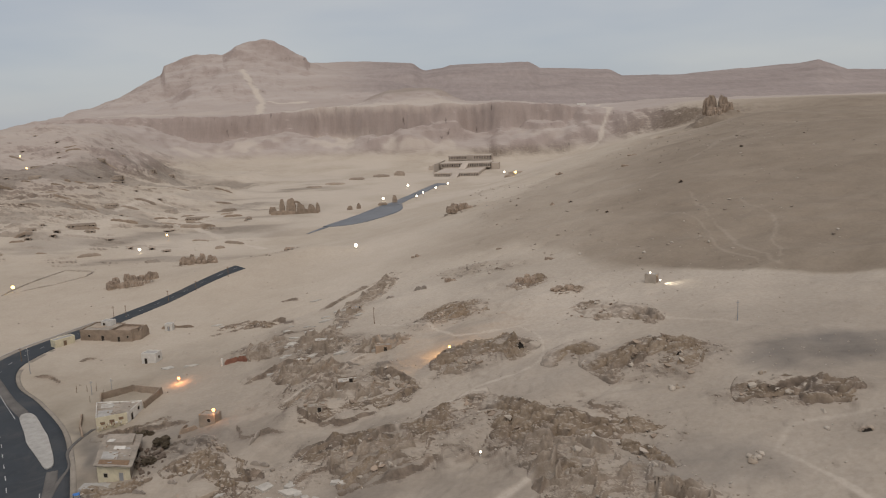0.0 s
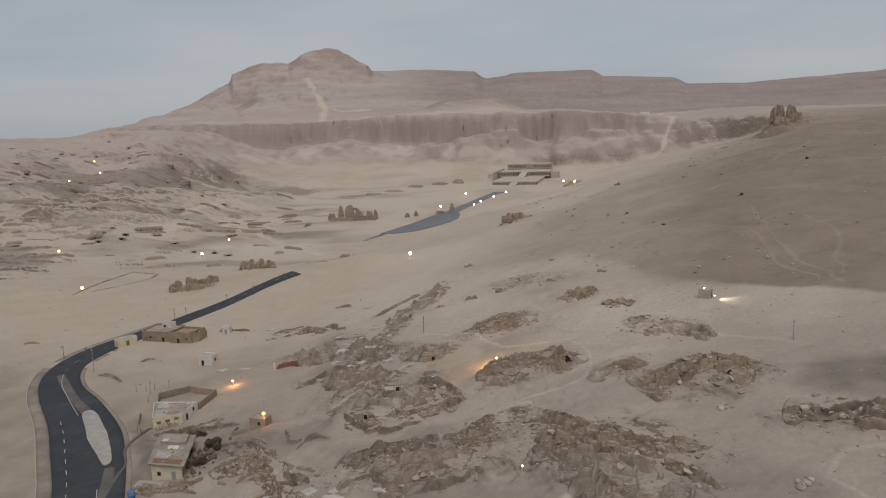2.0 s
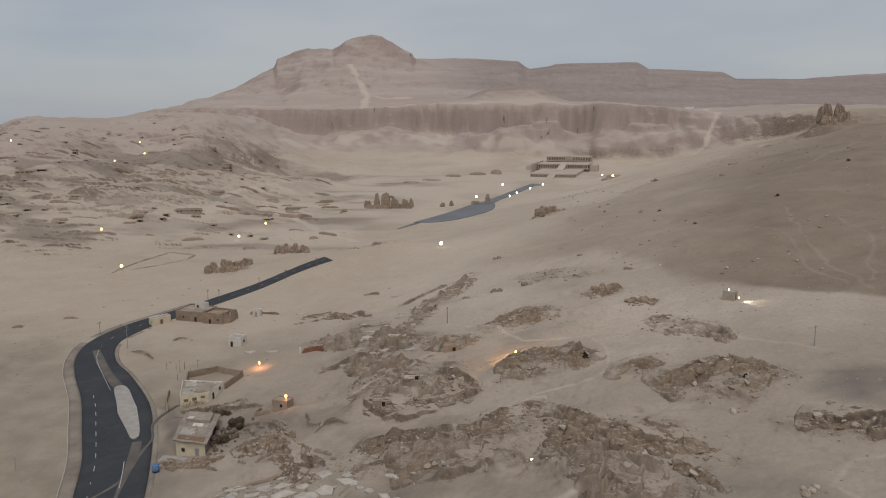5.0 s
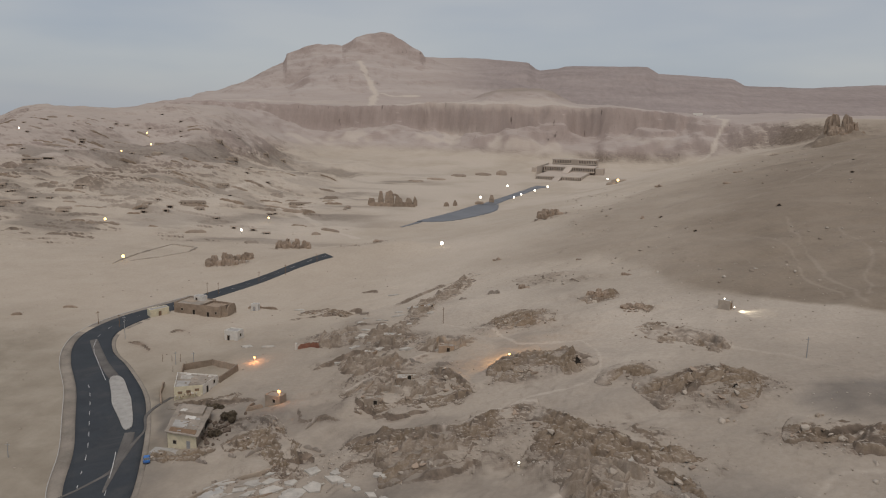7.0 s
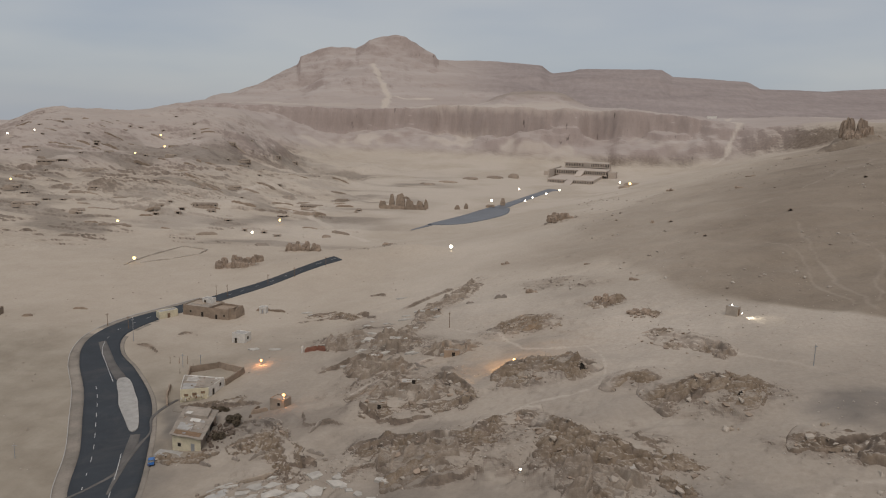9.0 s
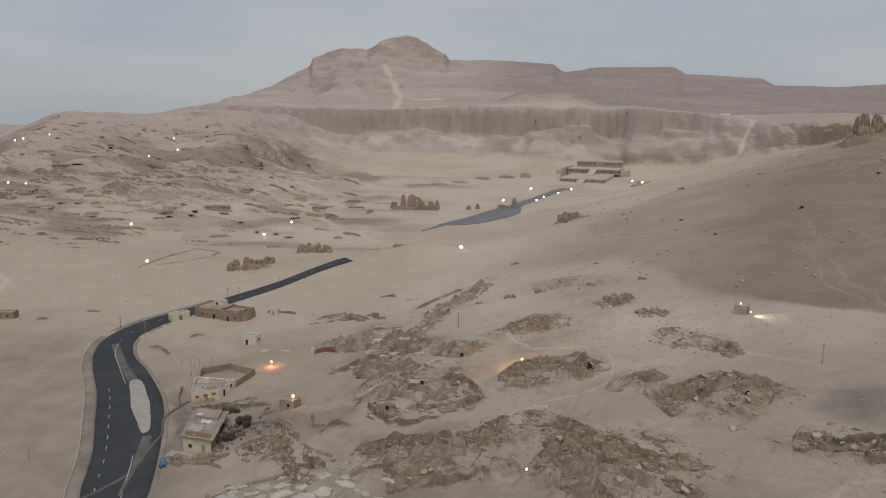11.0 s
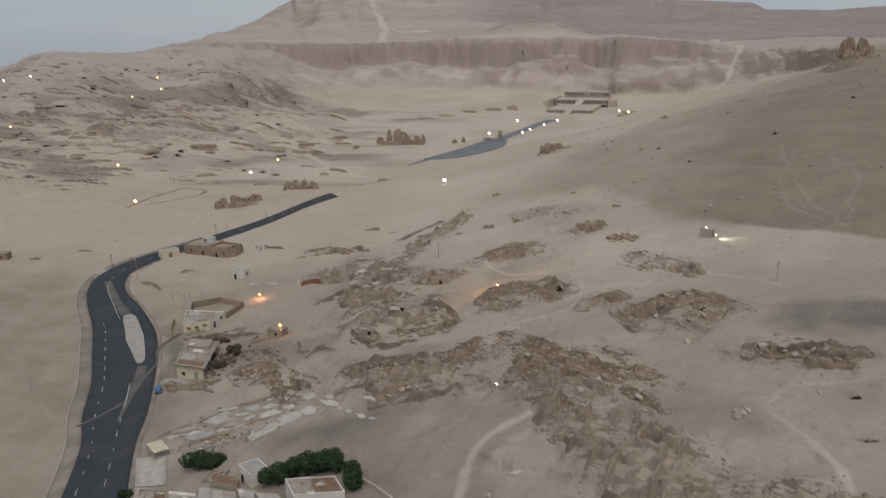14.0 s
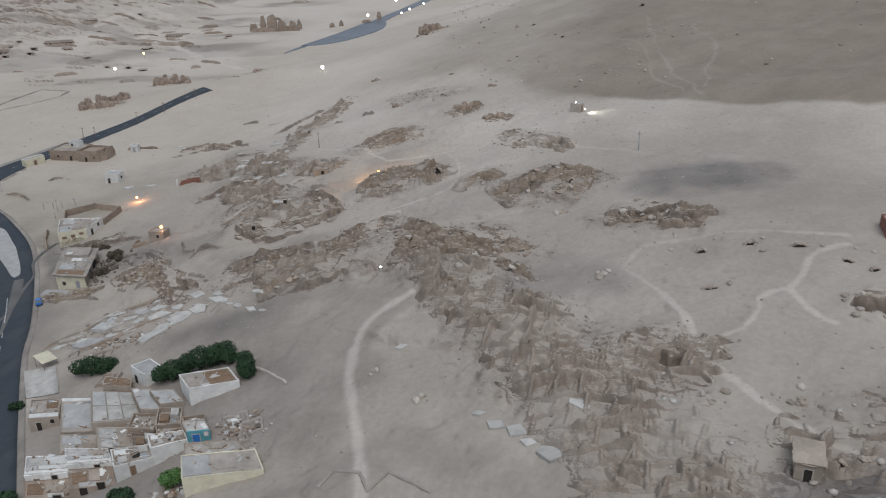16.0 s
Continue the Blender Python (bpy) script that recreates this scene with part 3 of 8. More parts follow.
def relief_part(x, y, near, mid, far_off):
    """Height with all relief, and the mask of broken ground."""
    z = landform(x, y)
    calm = sstep(9, 24, line_distance(x, y, ROAD_MID, 30))
    r = np.hypot(x, y)
    slope = sstep(-110, -60, x) * sstep(420, 330, y)
    z = z + calm * (0.9 * fbm(x, y, 28, 3, 101) * slope + 0.35 * fbm(x, y, 9, 4, 102) * (0.4 + 0.6 * slope) + 0.10 * fbm(x, y, 2.2, 2, 103))
    broken = np.zeros(np.shape(x))
    lift = np.zeros(np.shape(x))
    for cx, cy, a, b, turn, up, rough in ZONES if near or mid else ():
        m = zone_mask(x, y, cx, cy, a, b, turn)
        lift = lift + m * up
        broken = np.maximum(broken, m * rough)
    broken = broken * (0.3 + 0.7 * sstep(-0.3, 0.35, fbm(x, y, 10, 4, 181))) if near or mid else broken
    ledges, bare = np.zeros(np.shape(x)), np.zeros(np.shape(x))
    for b in BANKS_NEAR if near else ():
        bank(x, y, *b, 0.6, ledges, bare)
    for b in BANKS_FAR if mid or far_off else ():
        bank(x, y, *b, 0.6 + max(b[1] - 300, 0) * 0.004, ledges, bare)
    z = z + ledges
    mud = np.zeros(np.shape(x))
    if near:
        warp = 2.0 * fbm(x, y, 7, 2, 111)
        # sharp little scarps and gullies
        ua, va = (x * 0.92 - y * 0.39 + warp) * 0.55, x * 0.39 + y * 0.92 - warp
        f1 = fbm(ua * 1.3, va, 7.5, 4, 112) * 1.25 + 0.25 * fbm(x, y, 2.6, 3, 113)
        n1 = 0.8 * terrace(f1 * 1.7, 6.0) / 1.7 + 0.2 * f1
        n2 = ridged(ua, va, 4.6, 3, 114)
        crumbs = np.maximum(fbm(x, y, 1.7, 2, 165), 0)
        z = z + lift + broken * (0.5 * n1 + 0.15 * n2 * np.minimum(broken, 1)) + np.minimum(broken, 1.4) * 0.16 * crumbs
        for cx, cy, a, b, turn in ROOMS:
            mud = np.maximum(mud, zone_mask(x, y, cx, cy, a, b, turn))
        mud = mud * (0.12 + 0.95 * sstep(-0.3, 0.4, fbm(x, y, 13, 3, 178)))
        # older, half-buried cuts all over the slope
        old = slope * sstep(80, 60, x) * calm * sstep(0.1, 0.5, fbm(x, y, 36, 3, 150))
        z = z + old * 0.8 * fbm(x + 40, y - 9, 13, 4, 151)
        broken = np.maximum(broken, old * 0.1)
    far, cut = np.zeros(np.shape(x)), np.zeros(np.shape(x))
    if mid or far_off:
        # tombs and tracks dug into the southern hill
        far = sstep(560, 700, y) * sstep(-200, -300, x) * sstep(1350, 1200, y)
        n3 = terrace((fbm(x * 0.55 + y * 0.2, y, 42, 4, 115) * 1.5) * 1.8, 4.0) / 1.8
        z = z + far * (1.5 * n3 + 1.8 * ridged(x, y, 48, 3, 116) + 9.0 * fbm(x, y, 105, 3, 126) + 0.9 * fbm(x, y, 13, 3, 167))
        bits = sstep(450, 560, y) * sstep(-120, -220, x) * sstep(1150, 1000, y) * sstep(-0.2, 0.3, fbm(x, y, 80, 3, 163))
        z = z + bits * 1.4 * terrace(fbm(x * 0.5 + y * 0.1, y, 17, 3, 164) * 1.6, 4.0) / 1.3
        # cuts and banks on the southern plain
        cut = sstep(400, 500, y) * sstep(-150, -230, x) * sstep(900, 760, y) * sstep(-0.35, 0.3, fbm(x, y, 90, 3, 124))
        z = z + cut * 2.6 * terrace(fbm(x * 0.35 + y * 0.1, y, 26, 4, 125) * 2.0, 7.0) / 1.5
    # gullies on the northern hill
    d = (x - 62) * 0.82 + (y - 246) * 0.57
    nh = sstep(10, 60, d) * sstep(-40, 30, x) * sstep(1150, 950, y)
    z = z + nh * (2.2 * fbm(x, y, 55, 4, 117) - 0.8 * np.maximum(ridged(x, y, 45, 3, 118), 0) + 0.25 * fbm(x, y, 9, 4, 119))
    if far_off:
        # weathered rock of cliff and mountain
        up = sstep(60, 120, z) * sstep(1150, 1350, y)
        z = z + up * (3.0 * fbm(x, y, 40, 4, 120) - 2.0 * np.maximum(ridged(x, y * 0.4, 55, 3, 121), 0)) * (1 - 0.6 * sstep(2000, 2800, y))
        hi = sstep(1560, 1720, y) * sstep(2190, 2050, y) * sstep(110, 150, z)
        z = z + hi * (3.0 * fbm(x, y, 90, 4, 122) - 2.2 * np.maximum(ridged(x, y * 0.35, 80, 4, 123), 0))
    if near:
        wx, wy = x + 0.9 * fbm(x, y, 3, 2, 128), y + 0.9 * fbm(x, y, 3, 2, 129)
        for cx, cy, a, b, turn, deep in PITS:
            z = z - deep * zone_mask(wx, wy, cx, cy, a * 0.85, b * 0.8, turn, 4)
    patch = 0.4 * fbm(x, y, 70, 3, 127) if mid or far_off else 0.0
    return z, np.clip(np.maximum(broken / 2.0, np.maximum(far * (0.05 + 0.5 * patch), np.maximum(cut * 0.4, bare))), 0, 1), mud


def relief(x, y):
    """Height with all relief, the mask of broken ground and that of melted mud walls."""
    x, y = np.asarray(x, float), np.asarray(y, float)
    outs = [np.zeros(x.shape) for _ in range(3)]
    # near, middle and far land, each with the relief it has
    for sel, flags in ((y < 400, (True, False, False)), ((y >= 400) & (y < 790), (True, True, False)), (y >= 790, (False, False, True))):
        if sel.any():
            for o, v in zip(outs, relief_part(x[sel], y[sel], *flags)):
                o[sel] = v
    return outs


# ---------------------------------------------------------------- the ground, one sheet to the horizon
def sheet(name, verts, faces_quads, mat, smooth=True):
    me = bpy.data.meshes.new(name)
    nv, nf = len(verts), len(faces_quads)
    me.vertices.add(nv)
    me.vertices.foreach_set("co", np.ascontiguousarray(verts, np.float32).ravel())
    me.loops.add(nf * 4)
    me.loops.foreach_set("vertex_index", np.ascontiguousarray(faces_quads, np.int32).ravel())
    me.polygons.add(nf)
    me.polygons.foreach_set("loop_start", np.arange(0, nf * 4, 4, dtype=np.int32))
    me.polygons.foreach_set("loop_total", np.full(nf, 4, np.int32))
    me.update(calc_edges=True)
    me.polygons.foreach_set("use_smooth", np.full(nf, smooth))
    me.materials.append(mat)
    return new(name, me)


def grid_faces(rows, cols, wrap=False):
    i, j = np.meshgrid(np.arange(rows - 1), np.arange(cols if wrap else cols - 1), indexing="ij")
    k = (j + 1) % cols
    return np.stack([i * cols + j, (i + 1) * cols + j, (i + 1) * cols + k, i * cols + k], -1).reshape(-1, 4)


# pale tracks on the mountain, the ridge and the plain, with their widths
FAR_PATHS = [
    ([(-520, 2005), (-467, 1875), (-437, 1795), (-398, 1705), (-390, 1648), (-371, 1544)], 9),
    ([(-398, 1700), (-361, 1686), (-325, 1692), (-300, 1698)], 6),
    ([(340, 1700), (268, 1415), (286, 1356), (266, 1310), (254, 1276), (232, 1248)], 7),
    ([(-255, 690), (-235, 664), (-204, 634), (-177, 596), (-154, 569), (-135, 545)], 4),
    ([(-305, 674), (-283, 687), (-255, 688), (-222, 658), (-184, 606), (-161, 577)], 5),
    ([(-319, 732), (-315, 795), (-286, 804)], 5),
]
NEAR_TRACKS = [
    ([(-375, 427), (-345, 400), (-320, 378), (-296, 362), (-285, 345), (-278, 329)], 2.2),
    ([(112, 355), (106, 320), (105, 299), (104, 275), (105, 238)], 0.9),
    ([(126, 330), (124, 292), (115, 266), (107, 244)], 0.9),
    ([(140, 446), (161, 478), (200, 556), (226, 590)], 1.8),
    ([(11, 325), (28, 334), (43, 348), (67, 394), (96, 412), (120, 425)], 1.3),
    ([(101, 245), (97, 271), (100, 301), (93, 330)], 0.9),
]
az = np.concatenate([np.arange(-52, 46, 0.14), np.arange(46, 306.5, 3.5)])
rr = [14.0]
while rr[-1] < 4950:
    r0 = rr[-1]
    rr.append(r0 + (2.0 if r0 < 60 else 0.42 if r0 < 175 else 0.62 if r0 < 300 else 0.62 + (r0 - 300) * 0.0042 if r0 < 1250 else 4.6 if r0 < 1620 else 4.6 + (r0 - 1620) * 0.012))
rr = np.array([0.01, 7.0] + rr)
A, R = np.meshgrid(np.radians(az), rr)
gx, gy = R * np.sin(A), R * np.cos(A) - 5
gz, broken, mud = relief(gx, gy)
mountain = sstep(1180, 1330, gy) * sstep(26, 48, gz + 0.02 * (gy - 1300))
mountain = np.maximum(mountain, 0.75 * sstep(560, 760, gy) * sstep(22, 55, gz) * sstep(-250, -380, gx))
# far table hills: aerial haze painted into the rock as greyer mauve
haze_tint = sstep(1720, 1950, gy + 60 * fbm(gx, gy, 200, 3, 153)) * sstep(-0.17, -0.06, gx / np.maximum(gy, 300))
dd = (gx - 62) * 0.82 + (gy - 246) * 0.57
toe = np.interp(gx, [30, 46, 52, 60, 76, 105, 140, 200], [330, 292, 269, 260, 248, 228, 208, 180])
flank = np.interp(gy, [200, 292, 377, 442, 611, 732, 1000], [40, 42, 50, 68, 140, 215, 330])
edge = np.interp(gx, [40, 75, 110], [24, 5, 3])
scree = sstep(-0.6, 1.0, (gy - toe + 2.0 * fbm(gx, gy, 14, 3, 130)) / edge) * (0.6 * sstep(-95, -15, gx - flank + 18 * fbm(gx, gy, 60, 4, 146)) + 0.4 * sstep(-10, 60, gx - flank + 16 * fbm(gx, gy, 45, 4, 152))) * sstep(1250, 1000, gy)
scree = np.maximum(scree, 0.6 * sstep(1545, 1600, gy) * sstep(1800, 1740, gy) * sstep(-175, -120, gx) * sstep(50, 0, gx))
ash = np.zeros(gx.shape)
# the x -82 patch darkens soil for refuse and house shade alike
for cx, cy, a, b, turn in [(86, 168, 19, 12, 0), (46, 131, 14, 10, -30), (-106, 208, 4, 18, 32), (-30, 148, 15, 9, 0), (76, 60, 16, 9, 0), (-70, 200, 13, 5, -30), (-15, 117, 12, 14, 0), (-40, 108, 34, 24, 0), (-82, 203, 17, 16, -20), (-96, 176, 7, 26, 28)]:
    ash = np.maximum(ash, zone_mask(gx + 3 * fbm(gx, gy, 9, 3, 147), gy + 3 * fbm(gx, gy, 9, 3, 148), cx, cy, a, b, turn, 2.6 if cx > 40 else 1.4) * (0.5 if cx == 46 else 0.8 if cx == 86 else 1.0 if cx > 40 or cx < -100 else 0.52))
ash = ash * (0.95 + 0.35 * fbm(gx, gy, 9, 4, 131))
pale = np.zeros(gx.shape)
for p in PATHS:
    wide = 1.7 if p[0] == (9, 76) else 0.95
    pale = np.maximum(pale, 0.8 * sstep(wide, 0.25, line_distance(gx, gy, p, 6) + 0.3 * fbm(gx, gy, 4, 2, 133)))
for p, wd in FAR_PATHS + NEAR_TRACKS:
    pale = np.maximum(pale, (0.2 if wd < 2 else 1.2) * sstep(wd, wd * 0.3, line_distance(gx + 1.5 * fbm(gx, gy, 14, 3, 166), gy, p, 4 * wd) + 0.5 * wd * fbm(gx, gy, 22, 4, 137)))
pale = np.maximum(pale, 0.6 * sstep(108, 116, gz) * sstep(136, 124, gz) * sstep(1400, 1450, gy) * sstep(1640, 1560, gy) * sstep(0.1, 0.5, fbm(gx, gy, 120, 3, 138) + 0.35))
pale = np.maximum(pale, 0.7 * sstep(28, 44, gz) * sstep(72, 55, gz) * sstep(1300, 1350, gy) * sstep(1520, 1470, gy) * sstep(0.15, 0.5, fbm(gx, gy, 45, 3, 139)))
pale = np.maximum(pale, 0.6 * zone_mask(gx, gy, -79, 136, 6, 12, 25))
pale = np.maximum(pale, 0.75 * sstep(-0.6, 0.5, fbm(gx, gy, 60, 4, 134)) * sstep(430, 600, gy) * sstep(40, 20, gz) * (0.45 + 0.55 * sstep(-420, -230, gx)))
pale = np.maximum(pale, 0.58 * sstep(140, 185, gy) * sstep(-110, -60, dd) * (1 - scree) * sstep(-95, -45, gx) * sstep(520, 400, gy) * (0.8 + 0.5 * fbm(gx, gy, 40, 3, 149)) * (1 - broken) * (1 - 0.6 * sstep(235, 300, gy) * sstep(-20, 20, gx)))
pale = np.maximum(pale, 0.3 * zone_mask(gx, gy, 50, 128, 30, 11, -25) * (1 - broken))
# pale sand held back here, painting dimmer light on the right slope
pale = pale * (1 - 0.75 * zone_mask(gx, gy, 78, 165, 48, 42, 0))
dust = sstep(-125, -70, gx + 12 * fbm(gx, gy, 30, 3, 135)) * sstep(345, 270, gy - 0.3 * gx + 25 * fbm(gx, gy, 40, 3, 136)) * (1 - scree)
# dark level bands paint the hill's ridge shading into the soil colour
stain_and_shade = sstep(75, 40, gz) * sstep(430, 520, gy) * sstep(-90, -190, gx) * sstep(1250, 1050, gy) * sstep(-0.05, 0.5, fbm(gx * 0.5 + gy * 0.08, gy, 34, 5, 142) + 0.3 * fbm(gx, gy, 140, 3, 143))
stain_and_shade = np.maximum(stain_and_shade, 0.55 * dust * sstep(0.0, 0.6, fbm(gx, gy, 18, 5, 144) + 0.25 * fbm(gx, gy, 60, 2, 154)) * sstep(60, 20, gx))
# broad patch paints the dimmer light of the right slope, not a stain
stain_and_shade = np.maximum(stain_and_shade, 0.42 * zone_mask(gx, gy, 88, 168, 34, 46, 0) * (0.75 + 0.5 * fbm(gx, gy, 22, 4, 155)))
tan = sstep(330, 225, gy + 20 * fbm(gx, gy, 50, 3, 141)) * (1 - dust)
ground = sheet("ground", np.stack([gx, gy, gz], -1).reshape(-1, 3), grid_faces(len(rr), len(az), True)[:, ::-1], M_GROUND)
SOIL = (("broken", broken), ("mountain", mountain), ("scree", scree), ("ash", ash), ("pale", pale), ("dust", dust), ("tan", tan), ("stain_and_shade", stain_and_shade), ("mud", mud), ("haze_tint", haze_tint))
for key, v in SOIL:
    at = ground.data.attributes.new(key, "FLOAT", "POINT")
    at.data.foreach_set("value", np.clip(v, 0, 1).astype(np.float32).ravel())
tagged(ground, "sandy desert ground with broken limestone, cliffs and bare hills", "ground", kind="structure")


def sample(field, x, y):
    """A field of the ground sheet between its points."""
    x, y = np.asarray(x, float), np.asarray(y, float)
    r = np.hypot(x, y + 5)
    a = (np.degrees(np.arctan2(x, y + 5)) + 52) % 360 - 52
    i = np.clip(np.searchsorted(rr, r) - 1, 0, len(rr) - 2)
    f = np.clip((r - rr[i]) / (rr[i + 1] - rr[i]), 0, 1)
    c = np.interp(a, np.append(az, az[0] + 360), np.arange(len(az) + 1))
    j = np.clip(np.floor(c).astype(int), 0, len(az) - 1)
    g, k = c - j, (j + 1) % len(az)
    return (field[i, j] * (1 - g) + field[i, k] * g) * (1 - f) + (field[i + 1, j] * (1 - g) + field[i + 1, k] * g) * f


def height(x, y):
    """Height of the finished ground sheet."""
    return sample(gz, x, y)


def ground_z(x, y):
    return float(height(x, y))


def strip(name, left, right, mat, lift=0.12, across=10, step=1.5, skirt=0.5):
    """A draped ribbon between two edge lines, with sides that reach into the ground."""
    mid = [((a[0] + b[0]) / 2, (a[1] + b[1]) / 2) for a, b in zip(left, right)]
    n = len(spline(mid, step))
    def even(pts):
        q = spline(pts, 0.7)
        u = np.linspace(0, len(q) - 1, n)
        return np.stack([np.interp(u, np.arange(len(q)), q[:, k]) for k in (0, 1)], 1)
    a, b = even(left), even(right)
    w = np.linspace(0, 1, across + 1)[None, :, None]
    p = a[:, None] * (1 - w) + b[:, None] * w
    z = height(p[..., 0], p[..., 1])
    k = np.ones(9) / 9
    z = np.stack([np.convolve(np.pad(z[:, c], 4, mode="edge"), k, "valid") for c in range(z.shape[1])], 1) + lift
    p3 = np.concatenate([p, z[..., None]], -1)
    lo, hi = p3[:, :1].copy(), p3[:, -1:].copy()
    lo[..., 2] -= skirt
    hi[..., 2] -= skirt
    p3 = np.concatenate([lo, p3, hi], 1)
    return sheet(name, p3.reshape(-1, 3), grid_faces(n, across + 3)[:, ::-1], mat), p3


road, road_pts = strip("road", ROAD_L, ROAD_R, M["asphalt"])
tagged(road, "dark asphalt road bending between sandy shoulders", "road", kind="structure")


# ---------------------------------------------------------------- rock masses and mounds of melted houses
def cells(x, y, seed):
    """Jittered cells: gap between the nearest two cell points, and a number of the nearest cell."""
    i, j = np.floor(x), np.floor(y)
    f1, f2, who = np.full(x.shape, 9.0), np.full(x.shape, 9.0), np.zeros(x.shape)
    for di in (-1, 0, 1):
        for dj in (-1, 0, 1):
            a, b = i + di, j + dj
            d = np.hypot(a + hash01(a, b, seed) - x, b + hash01(a, b, seed + 1) - y)
            near = d < f1
            f2 = np.where(near, f1, np.minimum(f2, d))
            who = np.where(near, hash01(a, b, seed + 2), who)
            f1 = np.minimum(f1, d)
    return f2 - f1, who


def along(x, y, pts):
    """Share of the way along a line, and the distance to its left (positive) or right."""
    q = spline(pts, 2.0)
    best, u, v = np.full(x.shape, 1e9), np.zeros(x.shape), np.zeros(x.shape)
    for k, (a, b) in enumerate(zip(q[:-1], q[1:])):
        ab = b - a
        t = np.clip(((x - a[0]) * ab[0] + (y - a[1]) * ab[1]) / (ab @ ab), 0, 1)
        dx, dy = x - a[0] - t * ab[0], y - a[1] - t * ab[1]
        d = np.hypot(dx, dy)
        hit = d < best
        best = np.where(hit, d, best)
        u = np.where(hit, (k + t) / (len(q) - 1), u)
        v = np.where(hit, np.sign(ab[0] * dy - ab[1] * dx) * d, v)
    return u, v


def rock_relief(x, y, spine, wide, high, seed):
    """Height of a broken scarp over the ground: stepped beds, split into blocks; and where it is bare."""
    u, v = along(x, y, spine)
    v = v + 1.3 * fbm(x, y, 6, 3, seed) + 0.35 * fbm(x, y, 1.6, 2, seed + 3)
    q = -v / (wide * (0.85 + 0.35 * fbm(x, y, 9, 2, seed + 4)))
    ends = sstep(0.0, 0.16, u) * sstep(1.0, 0.84, u)
    e = np.where(q > 0, np.clip(1 - q, 0, 1) ** 0.8, np.exp(-(q * 2.6) ** 2)) * ends
    a = math.atan2(spine[-1][1] - spine[0][1], spine[-1][0] - spine[0][0])
    wx, wy = x + 0.9 * fbm(x, y, 4.0, 3, seed + 6), y + 0.9 * fbm(x, y, 4.0, 3, seed + 7)
    ua, va = wx * math.cos(a) + wy * math.sin(a), -wx * math.sin(a) + wy * math.cos(a)
    gap, who = cells(ua / 5.2, va / 2.3, seed)
    gap2, who2 = cells(ua / 1.9 + 9, va / 1.1, seed + 20)
    inside = sstep(1.0, 0.78, q) * sstep(-0.14, 0.0, q) * sstep(0.0, 0.10, u) * sstep(1.0, 0.90, u)
    patchy = sstep(-0.9, -0.1, fbm(x, y, 8, 3, seed + 8))
    k = inside * patchy * min(1.0, 0.35 + high / 4)
    beds = e * high + 0.4 * fbm(x, y, 6, 3, seed + 5)
    body = 0.5 * e * high + 0.7 * k * (terrace(beds / 0.8, 4.0) * 0.8 - beds)
    bed = v / 2.7 + 0.45 * fbm(x, y, 9, 3, seed + 13)
    ledge = np.floor(bed)
    joint = sstep(0.12, 0.0, np.abs(bed - ledge - 0.5)) * sstep(-0.3, 0.2, fbm(x, y, 7, 2, seed + 14))
    body = body + k * (0.9 * (hash01(ledge, ledge * 0, seed + 15) - 0.5) * sstep(0.0, 0.12, np.abs(bed - np.round(bed))) - 1.1 * joint)
    z = body + k * (1.5 * (who - 0.5) - 1.3 * sstep(0.16, 0.0, gap) + 0.5 * (who2 - 0.5) - 0.3 * sstep(0.2, 0.0, gap2)) + 0.06 * fbm(x, y, 1.1, 2, seed + 9) * inside
    return z, e, inside * patchy * sstep(-0.55, 0.25, fbm(x, y, 5, 4, seed + 12) + 0.18)


def ruin_relief(x, y, tall, seed, turn):
    """Stumps of thin walls round sunken floors, slumped and strewn with lumps."""
    c, s = math.cos(radians(turn)), math.sin(radians(turn))
    jx, jy = x + 1.2 * fbm(x, y, 8, 2, seed) + 0.12 * fbm(x, y, 1.8, 2, seed + 1), y + 1.2 * fbm(x, y, 8, 2, seed + 2) + 0.12 * fbm(x, y, 1.8, 2, seed + 3)
    u, v = (jx * c + jy * s) / 4.3, (-jx * s + jy * c) / 3.5
    j = np.floor(v)
    u = u + 0.37 * j
    i = np.floor(u)
    fu, fv = u - i, v - j
    crest = np.clip(0.82 + 0.7 * fbm(x, y, 4.5, 3, seed + 4) + 0.12 * np.sign(fbm(x, y, 1.6, 2, seed + 12)), 0.15, 1.25)
    wall = np.zeros(x.shape)
    for d, a, b, k in ((fu * 4.3, i, j, 5), ((1 - fu) * 4.3, i + 1, j, 5), (fv * 3.5, i, j, 6), ((1 - fv) * 3.5, i, j + 1, 6)):
        h = hash01(a, b, seed + k)
        w = np.where(hash01(a, b, seed + k + 10) < 0.74, tall * (0.35 + 1.1 * h), 0.0) * crest
        wall = np.maximum(wall, w * (0.85 * sstep(0.44, 0.24, d) + 0.15 * sstep(1.1, 0.3, d)))
    floor = (hash01(i, j, seed + 7) - 0.62) * 1.6
    gap, who = cells(x / 0.9, y / 0.75, seed + 8)
    lumps = (0.34 * (who - 0.4) - 0.12 * sstep(0.2, 0.0, gap)) * sstep(-0.25, 0.35, fbm(x, y, 5, 3, seed + 9))
    return wall + floor * sstep(0.3, 0.9, np.minimum(np.minimum(fu, 1 - fu) * 4.3, np.minimum(fv, 1 - fv) * 3.5)) + lumps + 0.07 * fbm(x, y, 0.8, 2, seed + 11)


